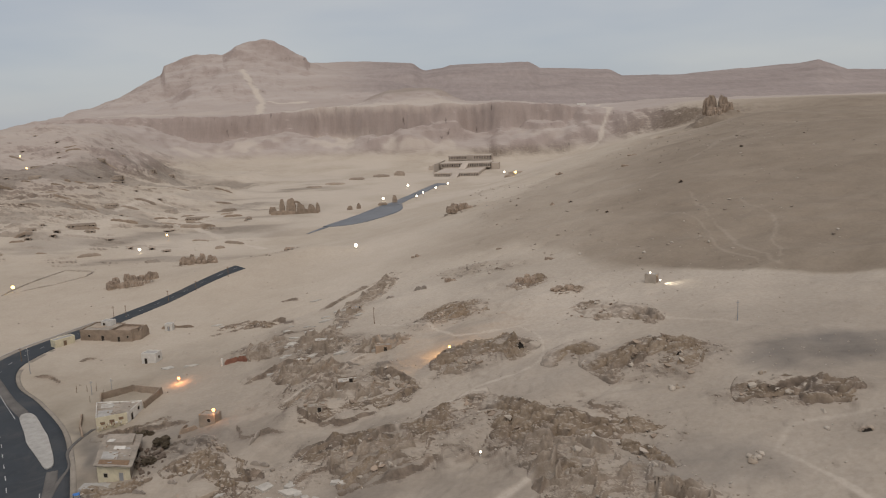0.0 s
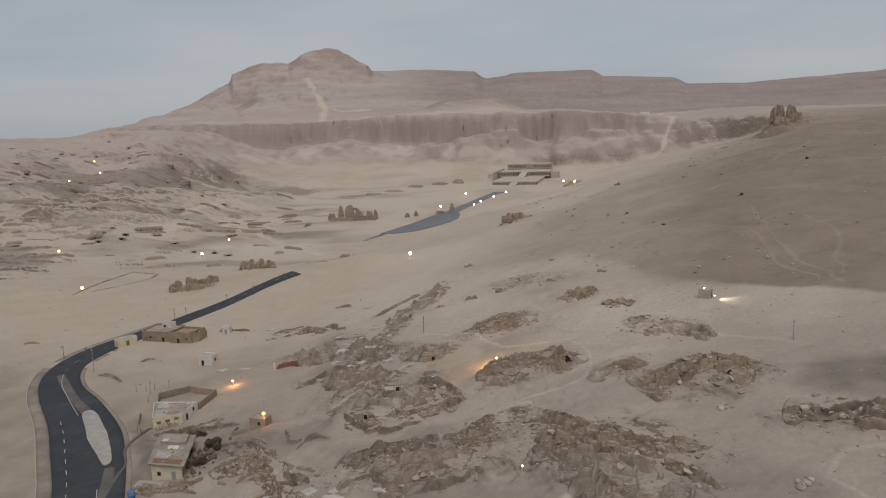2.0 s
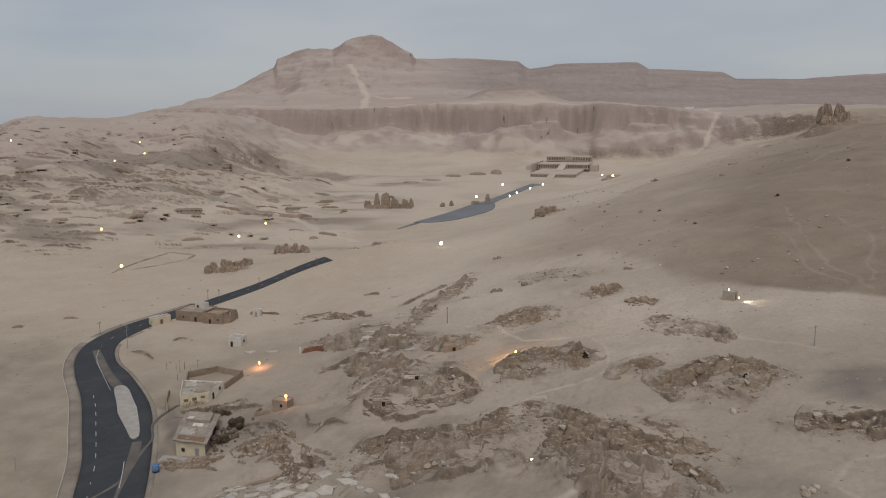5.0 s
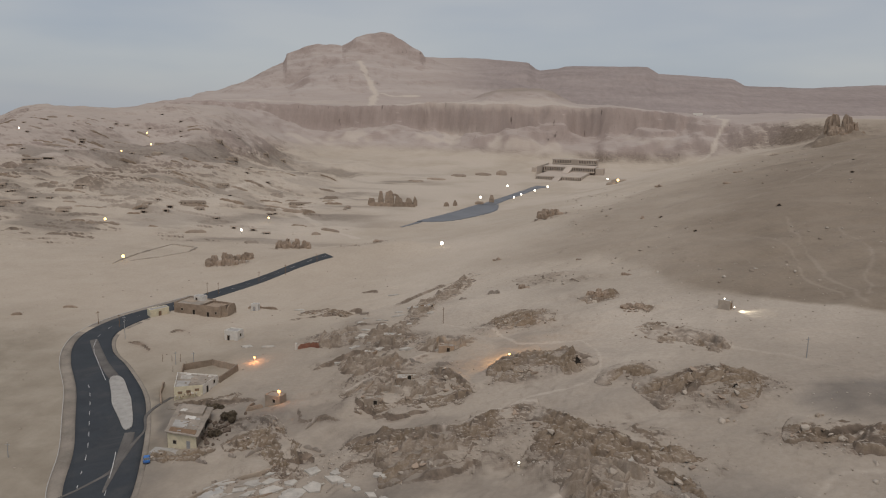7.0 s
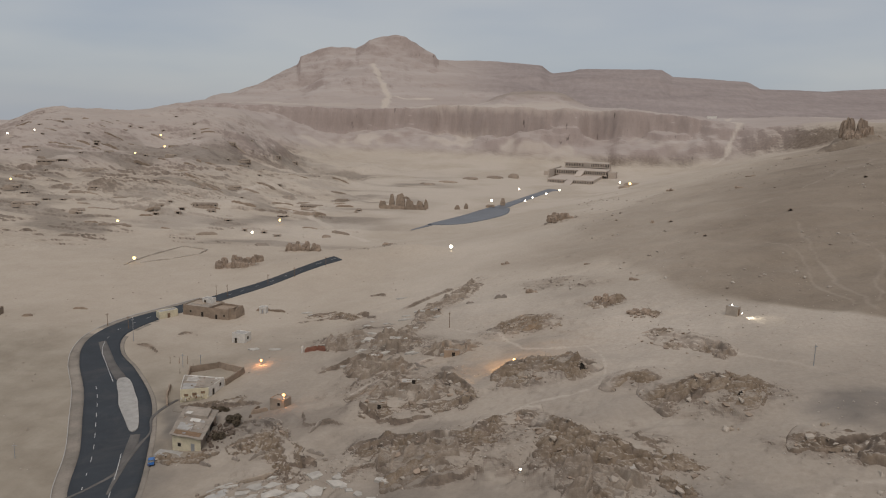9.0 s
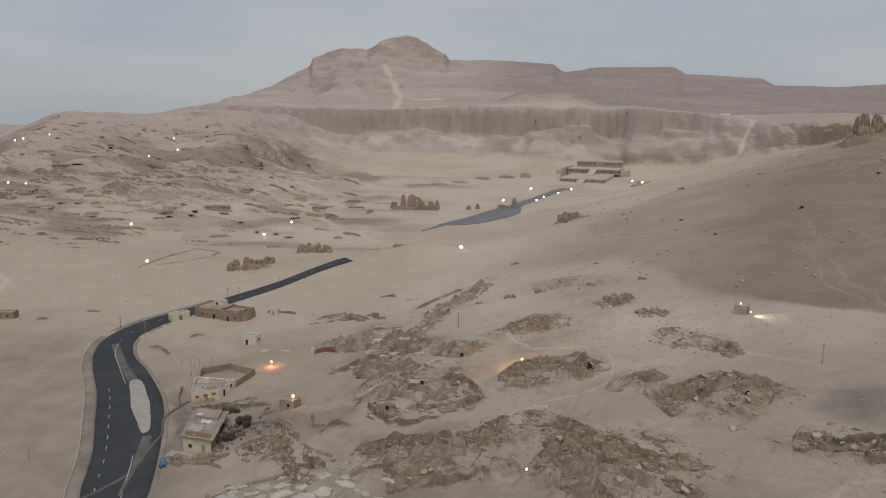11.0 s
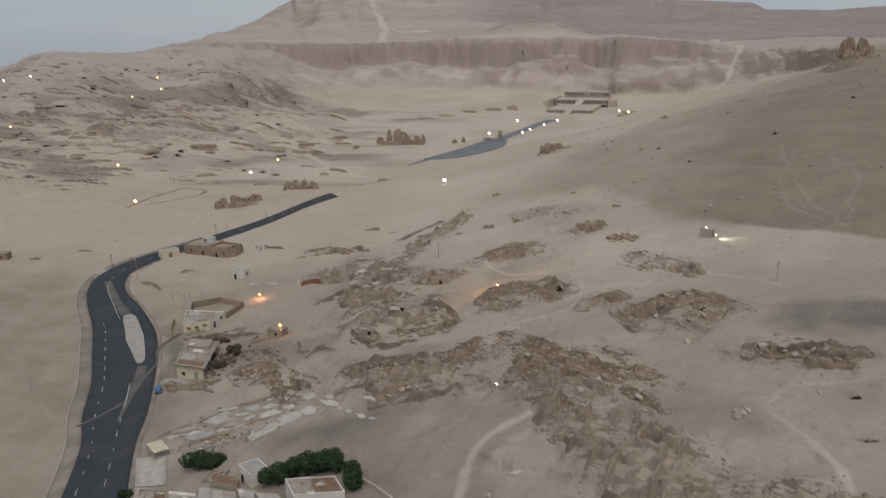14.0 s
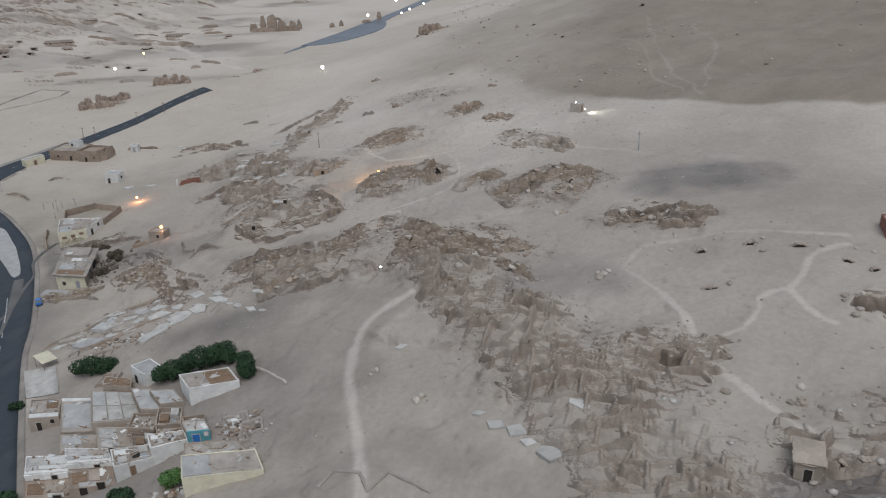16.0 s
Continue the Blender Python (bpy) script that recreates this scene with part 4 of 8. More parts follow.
def patch(name, x0, x1, y0, y1, step, shape, clay, label, category, group):
    """A dense piece of broken ground over the sheet, sunk into it round its edge."""
    x, y = np.meshgrid(np.arange(x0, x1, step), np.arange(y0, y1, step))
    up, e, bare = shape(x, y)
    z = height(x, y) + up - 0.7 * sstep(0.16, 0.03, e)
    keep = e > 0.02
    f = grid_faces(*x.shape)[:, ::-1]
    f = f[keep.ravel()[f].all(1)]
    used = np.unique(f)
    index = np.zeros(x.size, np.int64)
    index[used] = np.arange(len(used))
    v = np.stack([x, y, z], -1).reshape(-1, 3)[used]
    base = np.array([v[:, 0].mean(), v[:, 1].mean(), v[:, 2].min()])
    ob = sheet(name, v - base, index[f], M_GROUND)
    ob.location = base
    px, py = x.ravel()[used], y.ravel()[used]
    for key, val in [("bare", bare.ravel()[used]), ("clay", np.full(len(used), clay))] + [(key, sample(field, px, py)) for key, field in SOIL if key not in ("broken", "mountain", "haze_tint")]:
        at = ob.data.attributes.new(key, "FLOAT", "POINT")
        at.data.foreach_set("value", np.clip(val, 0, 1).astype(np.float32))
    return tagged(ob, label, category, group)


# crest line, width of the broken face, height
ROCKS_RIDGE = [
    ([(-15, 172), (-7, 176), (0, 182.5), (5, 183), (12, 175), (20, 161), (27, 153.5), (36, 146)], 11, 3.4), ([(25, 165), (31, 156), (36, 149), (43, 145)], 4, 1.7),
    ([(18, 151), (24, 140.5), (27, 135)], 4.5, 1.5), ([(33, 146), (38, 138), (41, 131)], 4, 1.6), ([(-8, 212), (3, 211), (10, 212.5), (16, 208), (22, 198)], 12, 3.6),
    ([(22, 188.5), (30, 192.5), (38.5, 189)], 7, 2.2), ([(31, 181), (40, 184), (48, 185.5), (54, 182), (63, 179)], 13, 2.9), ([(40, 234), (46, 219), (52, 210), (60, 204.5)], 7, 2.4),
    ([(58, 157), (65, 154.5), (70, 153), (75, 148), (82, 144)], 9, 2.6), ([(-12, 256), (-2, 259), (4, 256), (11, 258)], 13, 1.9),
]
ROCKS_SIDE = [
    ([(-39, 173), (-30, 177.5), (-22, 173.5), (-12, 168)], 7, 2.8), ([(-28, 159), (-19, 161), (-14, 164), (-8, 158)], 5, 1.7), ([(-26, 218), (-17, 209), (-8, 195)], 5, 1.3),
    ([(-44, 200), (-32, 199), (-21, 197), (-9, 195)], 5, 1.1), ([(-100, 311), (-89, 315), (-70, 299)], 5, 1.6), ([(-80, 187), (-70, 190), (-63, 187), (-56, 177), (-50, 162)], 6, 2.2),
    ([(-68, 199), (-59, 186), (-50, 173)], 2.0, 1.0), ([(-110, 215), (-97, 216.5), (-85, 221)], 5, 1.4), ([(-99, 185), (-90, 183.5), (-78, 186)], 4, 1.3), ([(20, 262), (27, 264), (34, 262)], 5, 1.6), ([(32, 247), (38, 248), (44, 245)], 5, 1.4),
]
BLOCKS = []
for k in range(5):
    rnd = random.Random(610 + k)
    bm = bmesh.new()
    for _ in range(14):
        bm.verts.new((rnd.uniform(-1, 1), rnd.uniform(-0.75, 0.75), rnd.uniform(-0.6, 0.55)))
    hull = bmesh.ops.convex_hull(bm, input=bm.verts[:])
    bmesh.ops.delete(bm, geom=list({v for v in hull["geom_interior"] + hull["geom_unused"] if isinstance(v, bmesh.types.BMVert)}), context="VERTS")
    me = bpy.data.meshes.new("block")
    bm.to_mesh(me)
    bm.free()
    me.materials.append(M["outcrop" if k % 2 else "stone"])
    BLOCKS.append(me)


def strew_blocks(ob, spine, wide, high, seed, n):
    """Fallen blocks lying on a rock face and at its foot."""
    rnd = random.Random(seed)
    line = spline(spine, 1.0)
    for _ in range(n):
        i = rnd.randrange(int(len(line) * 0.1), int(len(line) * 0.9))
        d = line[min(i + 1, len(line) - 1)] - line[i - 1]
        d = d / np.hypot(*d)
        off = wide * rnd.uniform(-0.02, 1.15)
        x, y = np.array([line[i][0] + d[1] * off]), np.array([line[i][1] - d[0] * off])
        z = height(x, y) + rock_relief(x, y, spine, wide, high, seed)[0]
        size = rnd.choice((0.3, 0.4, 0.5, 0.7, 1.0)) * rnd.uniform(0.7, 1.2)
        bl = new("block", BLOCKS[rnd.randrange(5)])
        bl.parent = ob
        bl.matrix_local = pose(float(x[0]) - ob.location.x, float(y[0]) - ob.location.y, float(z[0]) - ob.location.z + 0.1 * size, rnd.uniform(-20, 20), rnd.uniform(-20, 20), rnd.uniform(0, 360)) @ Matrix.Diagonal((size, size, size, 1))


for k, (spine, wide, high) in enumerate(ROCKS_RIDGE + ROCKS_SIDE):
    xs, ys = [p[0] for p in spine], [p[1] for p in spine]
    ob = patch("rock_mass", min(xs) - wide - 3, max(xs) + wide + 3, min(ys) - wide - 4, max(ys) + wide + 4, 0.25, functools.partial(rock_relief, spine=spine, wide=wide, high=high, seed=300 + 40 * k), 0.0,
          "brown fractured limestone scarp split into blocks" if high > 2 else "low ledge of broken brown rock in the sand", "rock", "rock masses")
    strew_blocks(ob, spine, wide, high, 300 + 40 * k, int(8 + 0.07 * wide * math.hypot(xs[-1] - xs[0], ys[-1] - ys[0])))


def melted(x, y, cx, cy, a, b, turn, tall, seed, grid):
    e = zone_mask(x, y, cx, cy, a, b, turn) * (0.22 + 0.88 * sstep(-0.5, 0.25, fbm(x, y, 11, 3, seed + 30)))
    k = sstep(0.03, 0.42, e)
    return k * (0.12 + ruin_relief(x, y, tall, seed, grid)), e, sstep(0.12, 0.5, e)


for k, (cx, cy, a, b, turn, tall) in enumerate([(33, 122, 33, 10, -64, 1.9), (51, 86, 22, 11, -54, 1.35), (53, 70, 13, 8, -20, 1.2), (-42, 226, 20, 7, -46, 1.8), (-34, 302, 42, 6, 76, 1.1), (-34, 207, 15, 6, -18, 1.5), (-44, 255, 13, 7, -41, 1.9),
                                                (-23, 239, 9, 6, -17, 1.5), (-67, 264, 12, 6, -15, 1.5), (82, 71, 13, 8, -25, 1.6), (-20, 167, 13, 6, -12, 1.4), (58, 101, 11, 9, -30, 1.2)]):
    r = 1.35 * max(a, b)
    patch("ruin_mound", cx - r, cx + r, cy - r, cy + r, 0.25, functools.partial(melted, cx=cx, cy=cy, a=a, b=b, turn=turn, tall=tall, seed=1400 + 40 * k, grid=-27 + 5 * (k % 3)), 1.0,
          "mound of melted mud-brick houses with stumps of walls", "ruin", "ruin mounds")


# ---------------------------------------------------------------- building kit
def thing(name, x, y, label, category, group="", turn=0.0, z=None):
    ob = new(name)
    ob.matrix_world = pose(x, y, ground_z(x, y) if z is None else z, 0, 0, turn)
    return tagged(ob, label, category, group)


def part(name, bm, mat, parent=None, label="", smooth=False):
    me = bpy.data.meshes.new(name)
    bm.normal_update()
    bm.to_mesh(me)
    bm.free()
    me.materials.append(mat)
    if smooth:
        me.polygons.foreach_set("use_smooth", [True] * len(me.polygons))
    ob = new(name, me)
    if parent is not None:
        ob.parent = parent
    if label:
        ob["label"] = label
    return ob


def prism(pts, z0, z1, bm=None, top=None, bevel=0.0):
    """An upright prism on a plan outline; top: an outline of its own for the upper face."""
    bm = bm or bmesh.new()
    top = top or pts
    lo = [bm.verts.new((x, y, z0)) for x, y in pts]
    hi = [bm.verts.new((x, y, z1)) for x, y in top]
    n = len(pts)
    fs = [bm.faces.new(lo[::-1]), bm.faces.new(hi)]
    fs += [bm.faces.new((lo[k], lo[(k + 1) % n], hi[(k + 1) % n], hi[k])) for k in range(n)]
    bmesh.ops.recalc_face_normals(bm, faces=fs)
    if bevel:
        bmesh.ops.bevel(bm, geom=list(dict.fromkeys(e for f in fs for e in f.edges)), offset=bevel, segments=1, affect="EDGES")
    return bm


def box(x0, x1, y0, y1, z0, z1, bm=None, bevel=0.0):
    return prism([(x0, y0), (x1, y0), (x1, y1), (x0, y1)], z0, z1, bm, None, bevel)


def tube(p, q, r0, r1, bm=None, sides=8):
    bm = bm or bmesh.new()
    p, q = Vector(p), Vector(q)
    turn = (q - p).to_track_quat("Z", "Y").to_matrix()
    rings = []
    for c, r in ((p, r0), (q, r1)):
        rings.append([bm.verts.new(c + turn @ Vector((r * math.cos(6.2832 * k / sides), r * math.sin(6.2832 * k / sides), 0))) for k in range(sides)])
    for k in range(sides):
        bm.faces.new((rings[0][k], rings[0][(k + 1) % sides], rings[1][(k + 1) % sides], rings[1][k]))
    bm.faces.new(rings[0][::-1]), bm.faces.new(rings[1])
    return bm


def jagged_wall(length, thick, h, seed, bm=None, step=0.7, ruin=0.5, deep=0.8, turn=0.0, at=(0, 0)):
    """A broken wall along local x: uneven top, crumbled faces, foot below the ground."""
    rnd = random.Random(seed)
    bm = bm or bmesh.new()
    n = max(int(length / step), 2)
    c, s = math.cos(turn), math.sin(turn)
    lvl, rows = h, []
    for k in range(n + 1):
        x = length * k / n - length / 2
        lvl += rnd.uniform(-1, 1) * h * 0.28 * ruin
        lvl = min(max(lvl, h * (1 - ruin)), h * 1.05)
        end = min(k, n - k) / max(n * 0.18, 1)
        top = lvl * (min(1, 0.45 + 0.55 * end) if ruin > 0.15 else 1)
        w = thick / 2
        ring = []
        for y, z in ((-w * 1.25, -deep), (-w * rnd.uniform(1.0, 1.3), top * 0.45), (-w * rnd.uniform(0.7, 1), top), (w * rnd.uniform(0.7, 1), top * rnd.uniform(0.94, 1.0)), (w * rnd.uniform(1.0, 1.3), top * 0.45), (w * 1.25, -deep)):
            xx, yy = x + rnd.uniform(-0.12, 0.12) * step, y + rnd.uniform(-0.06, 0.06)
            ring.append(bm.verts.new((at[0] + xx * c - yy * s, at[1] + xx * s + yy * c, z)))
        rows.append(ring)
    for a, b in zip(rows[:-1], rows[1:]):
        for k in range(5):
            bm.faces.new((a[k], b[k], b[k + 1], a[k + 1]))
    bm.faces.new(rows[0]), bm.faces.new(rows[-1][::-1])
    bmesh.ops.recalc_face_normals(bm, faces=bm.faces[:])
    return bm


def eroded_wall(length, thick, h, seed, step=0.55, deep=0.9):
    """A weathered mud wall along local x: rounded, uneven crest and a wash of earth at its foot."""
    rnd = random.Random(seed)
    bm = bmesh.new()
    n = max(int(length / step), 4)
    w = thick / 2
    base = [rnd.uniform(0.35, 1.0) for _ in range(6)]
    rows = []
    for k in range(n + 1):
        f = k / n
        q = f * 4.999
        i = int(q)
        lvl = base[i] + (base[i + 1] - base[i]) * (q - i)
        top = h * max(lvl + rnd.uniform(-0.13, 0.13), 0.12) * min(1.0, 0.35 + 4.5 * min(f, 1 - f))
        x = length * (f - 0.5)
        wob = 0.08 * math.sin(f * 7 + seed) + rnd.uniform(-0.05, 0.05)
        ring = []
        for y, z in ((-w * 1.9, -deep), (-w * 1.35, top * 0.10), (-w * 1.15, top * 0.42), (-w * 0.95, top * 0.86), (-w * 0.3, top), (w * 0.5, top * rnd.uniform(0.9, 1.0)), (w * 1.0, top * 0.8), (w * 1.15, top * 0.4), (w * 1.35, top * 0.1), (w * 1.9, -deep)):
            ring.append(bm.verts.new((x + rnd.uniform(-0.1, 0.1), y * rnd.uniform(0.9, 1.12) + wob, z + (rnd.uniform(-0.06, 0.06) if z > 0 else 0))))
        rows.append(ring)
    for a, b in zip(rows[:-1], rows[1:]):
        for k in range(9):
            bm.faces.new((a[k], b[k], b[k + 1], a[k + 1]))
    bm.faces.new(rows[0]), bm.faces.new(rows[-1][::-1])
    bmesh.ops.recalc_face_normals(bm, faces=bm.faces[:])
    return bm


def roof_litter(parent, corners, z, n, seed):
    """Loose boards, sheets and stones lying on a flat roof."""
    rnd = random.Random(seed)
    for k in range(n):
        u, v = rnd.uniform(0.05, 0.95), rnd.uniform(0.05, 0.95)
        a = Vector(corners[0]).lerp(Vector(corners[1]), u)
        b = Vector(corners[3]).lerp(Vector(corners[2]), u)
        p = a.lerp(b, v)
        kind = rnd.choice(("board", "sheet", "stone", "board"))
        l, w, h = {"board": (rnd.uniform(1.0, 2.8), 0.22, 0.10), "sheet": (rnd.uniform(0.8, 2.0), rnd.uniform(0.5, 1.3), 0.06), "stone": (rnd.uniform(0.3, 0.7), rnd.uniform(0.3, 0.6), rnd.uniform(0.2, 0.45))}[kind]
        mat = {"board": ("wood", "slab", "mud_pale"), "sheet": ("white_wall", "slab", "metal", "concrete"), "stone": ("stone", "mudbrick")}[kind]
        o = part(kind, box(-l / 2, l / 2, -w / 2, w / 2, -0.05, h, bevel=0.02), M[rnd.choice(mat)], parent)
        o.matrix_local = pose(p.x, p.y, z + 0.02, rnd.uniform(-5, 5), rnd.uniform(-5, 5), rnd.uniform(0, 180))


def inset_quad(q, d):
    """A four-cornered outline drawn in by d."""
    c = Vector((sum(p[0] for p in q) / 4, sum(p[1] for p in q) / 4))
    out = []
    for k in range(4):
        p, a, b = (Vector(q[i % 4][:2]) for i in (k, k - 1, k + 1))
        u, v = (a - p).normalized(), (b - p).normalized()
        out.append(tuple(p + (u + v) * d))
    return out


def flat_house(name, corners, h, label, wall="mud_pale", roof="roof_dust", trim=None, parapet=0.35, openings=(), group="", front=None, roof_label="", panels=None, litter=0, eave=0.0, grow=0.0):
    """A flat-roofed house on four plan corners. openings: (wall number, place 0-1, width, sill, height, material, kind)."""
    corners = inset_quad(corners, -grow) if grow else corners
    cx, cy = sum(p[0] for p in corners) / 4, sum(p[1] for p in corners) / 4
    zs = [ground_z(*p) for p in corners]
    base = sum(zs) / 4
    drop = base - min(zs) + 0.6
    ob = thing(name, cx, cy, label, "house", group, 0.0, base)
    q = [(p[0] - cx, p[1] - cy) for p in corners]
    inner = inset_quad(q, 0.24)
    for k in range(4):
        a, b, c, d = q[k], q[(k + 1) % 4], inner[(k + 1) % 4], inner[k]
        mat = M[front[1]] if front and front[0] == k else M[wall]
        bm = prism([a, b, c, d], -drop, h + parapet)
        bmesh.ops.subdivide_edges(bm, edges=[e for e in bm.edges if e.calc_length() > 1.5], cuts=4, use_grid_fill=True)
        rnd = random.Random(k + int(abs(cx) * 7))
        for v in bm.verts:
            if v.co.z > h:
                v.co.z += rnd.uniform(-0.12, 0.05)
            v.co += Vector((rnd.uniform(-0.03, 0.03), rnd.uniform(-0.03, 0.03), 0))
        part("wall", bm, mat, ob)
    rb = prism(inner, h - 0.3, h)
    bmesh.ops.subdivide_edges(rb, edges=rb.edges[:], cuts=5, use_grid_fill=True)
    rnd = random.Random(int(abs(cy) * 13))
    for v in rb.verts:
        v.co.z += rnd.uniform(-0.07, 0.05)
    rf = part("roof", rb, M[roof], ob, roof_label)
    for k, f, w, sill, hh, mat, kind in openings:
        a, b = Vector(q[k]), Vector(q[(k + 1) % 4])
        u = (b - a).normalized()
        nrm = Vector((u.y, -u.x))
        if nrm.dot((a + b) / 2) < 0:
            nrm = -nrm
        p = a.lerp(b, f)
        zf = ground_z(cx + p.x, cy + p.y) - base
        for nm, grow, out0, out1, m in ((kind + "_frame", 0.12, -0.1, 0.05, "mud_pale" if wall != "mud_pale" else "stone"), (kind, 0.0, -0.1, 0.07, mat)):
            ww = w / 2 + grow
            c4 = [p - u * ww + nrm * out0, p + u * ww + nrm * out0, p + u * ww + nrm * out1, p - u * ww + nrm * out1]
            part(nm, prism([tuple(v) for v in c4], zf + sill - grow * (sill > 0.3), zf + sill + hh + grow), M[m], ob)
    for i, (u0, u1, v0, v1, mat, dz) in enumerate(panels or ()):
        def at(u, v):
            e, g = Vector(inner[0]).lerp(Vector(inner[1]), u), Vector(inner[3]).lerp(Vector(inner[2]), u)
            return tuple(e.lerp(g, v))
        part("roof_panel", prism([at(u0, v0), at(u1, v0), at(u1, v1), at(u0, v1)], h - 0.02, h + dz, bevel=0.02), M[mat], rf)
    if eave:
        over = prism(inset_quad(q, -eave), h + parapet - 0.02, h + parapet + 0.24)
        bmesh.ops.subdivide_edges(over, edges=over.edges[:], cuts=4, use_grid_fill=True)
        for v in over.verts:
            v.co += Vector((rnd.uniform(-0.15, 0.15), rnd.uniform(-0.15, 0.15), rnd.uniform(-0.06, 0.08)))
        part("eave", over, M[roof], ob, "ragged overhanging roof slab")
    if litter:
        roof_litter(ob, inner, h + (parapet + 0.26 if eave else 0.0), litter, int(abs(cx * 11 + cy)))
    return ob


def lamp_post(x, y, h, glow, label, size=0.35, z=None, category="street lamp"):
    ob = thing("floodlight", x, y, label, category, "floodlights of the site", 0, z)
    part("pole", tube((0, 0, -0.5), (0, 0, h), 0.07, 0.05), M["metal"], ob)
    part("base", box(-0.25, 0.25, -0.25, 0.25, -0.4, 0.2, bevel=0.03), M["concrete"], ob)
    hd = part("head", box(-size * 0.8, size * 0.8, 0.0, 0.18, h - size * 0.3, h + size * 0.9, bevel=0.02), M["metal"], ob)
    bm = bmesh.new()
    bmesh.ops.create_icosphere(bm, subdivisions=2, radius=size)
    for v in bm.verts:
        v.co = Vector((v.co.x, v.co.y * 0.7 - size * 0.35, v.co.z + h + size * 0.3))
    part("lens", bm, M[glow], hd, "glowing lamp glass")
    return ob


def glow_light(x, y, z, energy, colour, radius=0.3):
    li = bpy.data.lights.new("lamp_light", "POINT")
    li.energy, li.color, li.shadow_soft_size = energy, colour, radius
    new("lamp_light", li).location = (x, y, z)


# ---------------------------------------------------------------- road, island, poles
ISLAND = [(-113.8, 199.2), (-113.0, 201.0), (-116.1, 207), (-121.2, 215), (-128.2, 225.0), (-133.8, 232.5), (-136.8, 235.6), (-138.7, 236.6), (-140.3, 235.8), (-139.4, 232.5), (-133.5, 224.0), (-126.5, 214.0), (-120.0, 206.0), (-115.6, 200.6)]
isl = thing("traffic_island", -126, 218, "long pale concrete traffic island in the asphalt road", "traffic island")
iz = isl.location.z


def draped_prism(pts, lift, deep, ox, oy, oz):
    bm = bmesh.new()
    hi = [bm.verts.new((x - ox, y - oy, float(landform(np.array([x]), np.array([y]))[0]) - oz + lift)) for x, y in pts]
    lo = [bm.verts.new((v.co.x, v.co.y, v.co.z - deep)) for v in hi]
    n = len(pts)
    bm.faces.new(hi)
    for k in range(n):
        bm.faces.new((lo[k], lo[(k + 1) % n], hi[(k + 1) % n], hi[k]))
    bmesh.ops.triangulate(bm, faces=[f for f in bm.faces if len(f.verts) > 4])
    bmesh.ops.recalc_face_normals(bm, faces=bm.faces[:])
    return bm


part("paving", draped_prism([tuple(p) for p in spline(ISLAND + ISLAND[:1], 1.5)[:-1]], 0.32, 0.7, -126, 218, iz), M["concrete"], isl)
ring = spline(ISLAND + ISLAND[:1], 1.2)[:-1]
bm = bmesh.new()
cen = ring.mean(0)
loop = []
for x, y in ring:
    d = np.array([x, y]) - cen
    o = d / (np.hypot(*d) + 1e-6) * 0.45
    zz = float(landform(np.array([x]), np.array([y]))[0]) - iz
    loop.append([bm.verts.new((x + dx * o[0] + 126, y + dx * o[1] - 218, zz + dz)) for dx, dz in ((1, -0.3), (1, 0.38), (0, 0.40), (0, -0.3))])
for k in range(len(loop)):
    a, b = loop[k], loop[(k + 1) % len(loop)]
    for j in range(3):
        bm.faces.new((a[j], b[j], b[j + 1], a[j + 1]))
bmesh.ops.recalc_face_normals(bm, faces=bm.faces[:])
part("kerb", bm, M["concrete"], isl)

# lane marks
def marks(frac, start, end, dash, gap, width, name):
    n = len(road_pts)
    s = np.concatenate([[0], np.cumsum(np.linalg.norm(np.diff(road_pts[:, 6, :2], axis=0), axis=1))])
    u, k = start, 0
    while u + dash < end:
        bm, prev = bmesh.new(), None
        for t in np.linspace(u, u + dash, 4):
            i = int(min(np.searchsorted(s, t), n - 2))
            row = road_pts[i, 1:-1]
            f = frac if not callable(frac) else frac(t / s[-1])
            w = np.linalg.norm(row[-1, :2] - row[0, :2])
            pair = []
            for off in (-0.5, 0.5):
                c = (f + off * width / w) * (len(row) - 1)
                j = int(np.clip(math.floor(c), 0, len(row) - 2))
                p = row[j] * (1 - c + j) + row[j + 1] * (c - j)
                pair.append(bm.verts.new((p[0], p[1], p[2] + 0.05)))
            if prev:
                bm.faces.new((prev[0], prev[1], pair[1], pair[0]))
            prev = pair
        bmesh.ops.recalc_face_normals(bm, faces=bm.faces[:])
        for f in bm.faces:
            if f.normal.z < 0:
                f.normal_flip()
        part(name, bm, M["white_paint"], road)
        u, k = u + dash + gap, k + 1


marks(0.20, 5, 190, 2.4, 5.2, 0.22, "lane_mark")
marks(0.62, 5, 124, 2.4, 5.6, 0.20, "lane_mark")
marks(0.62, 126, 141.5, 15.0, 4.0, 0.22, "lane_mark")
marks(0.50, 244, 420, 3.0, 7.0, 0.18, "lane_mark")
marks(0.50, 196, 241, 22.0, 0.2, 0.22, "lane_mark")

# sandy shoulder with a low concrete kerb outside the bend
SH_L = [(a[0] - 4.2 * (1 if a[1] < 262 else 0.8), a[1] - 0.5) for a in ROAD_L[2:14]]
shoulder, _ = strip("road_shoulder", SH_L, ROAD_L[2:14], M["shoulder"], lift=0.06, across=3, step=3)
tagged(shoulder, "grey gravel shoulder beside the asphalt road", "road shoulder", kind="structure")
kerb, _ = strip("kerb", [(a[0] - 0.3, a[1]) for a in SH_L], SH_L, M["concrete"], lift=0.18, across=1, step=3)
tagged(kerb, "low sandy kerb along the road shoulder", "kerb", kind="structure")
SR_L, SR_R = ROAD_R[1:12], [(a[0] + 1.8, a[1]) for a in ROAD_R[1:12]]
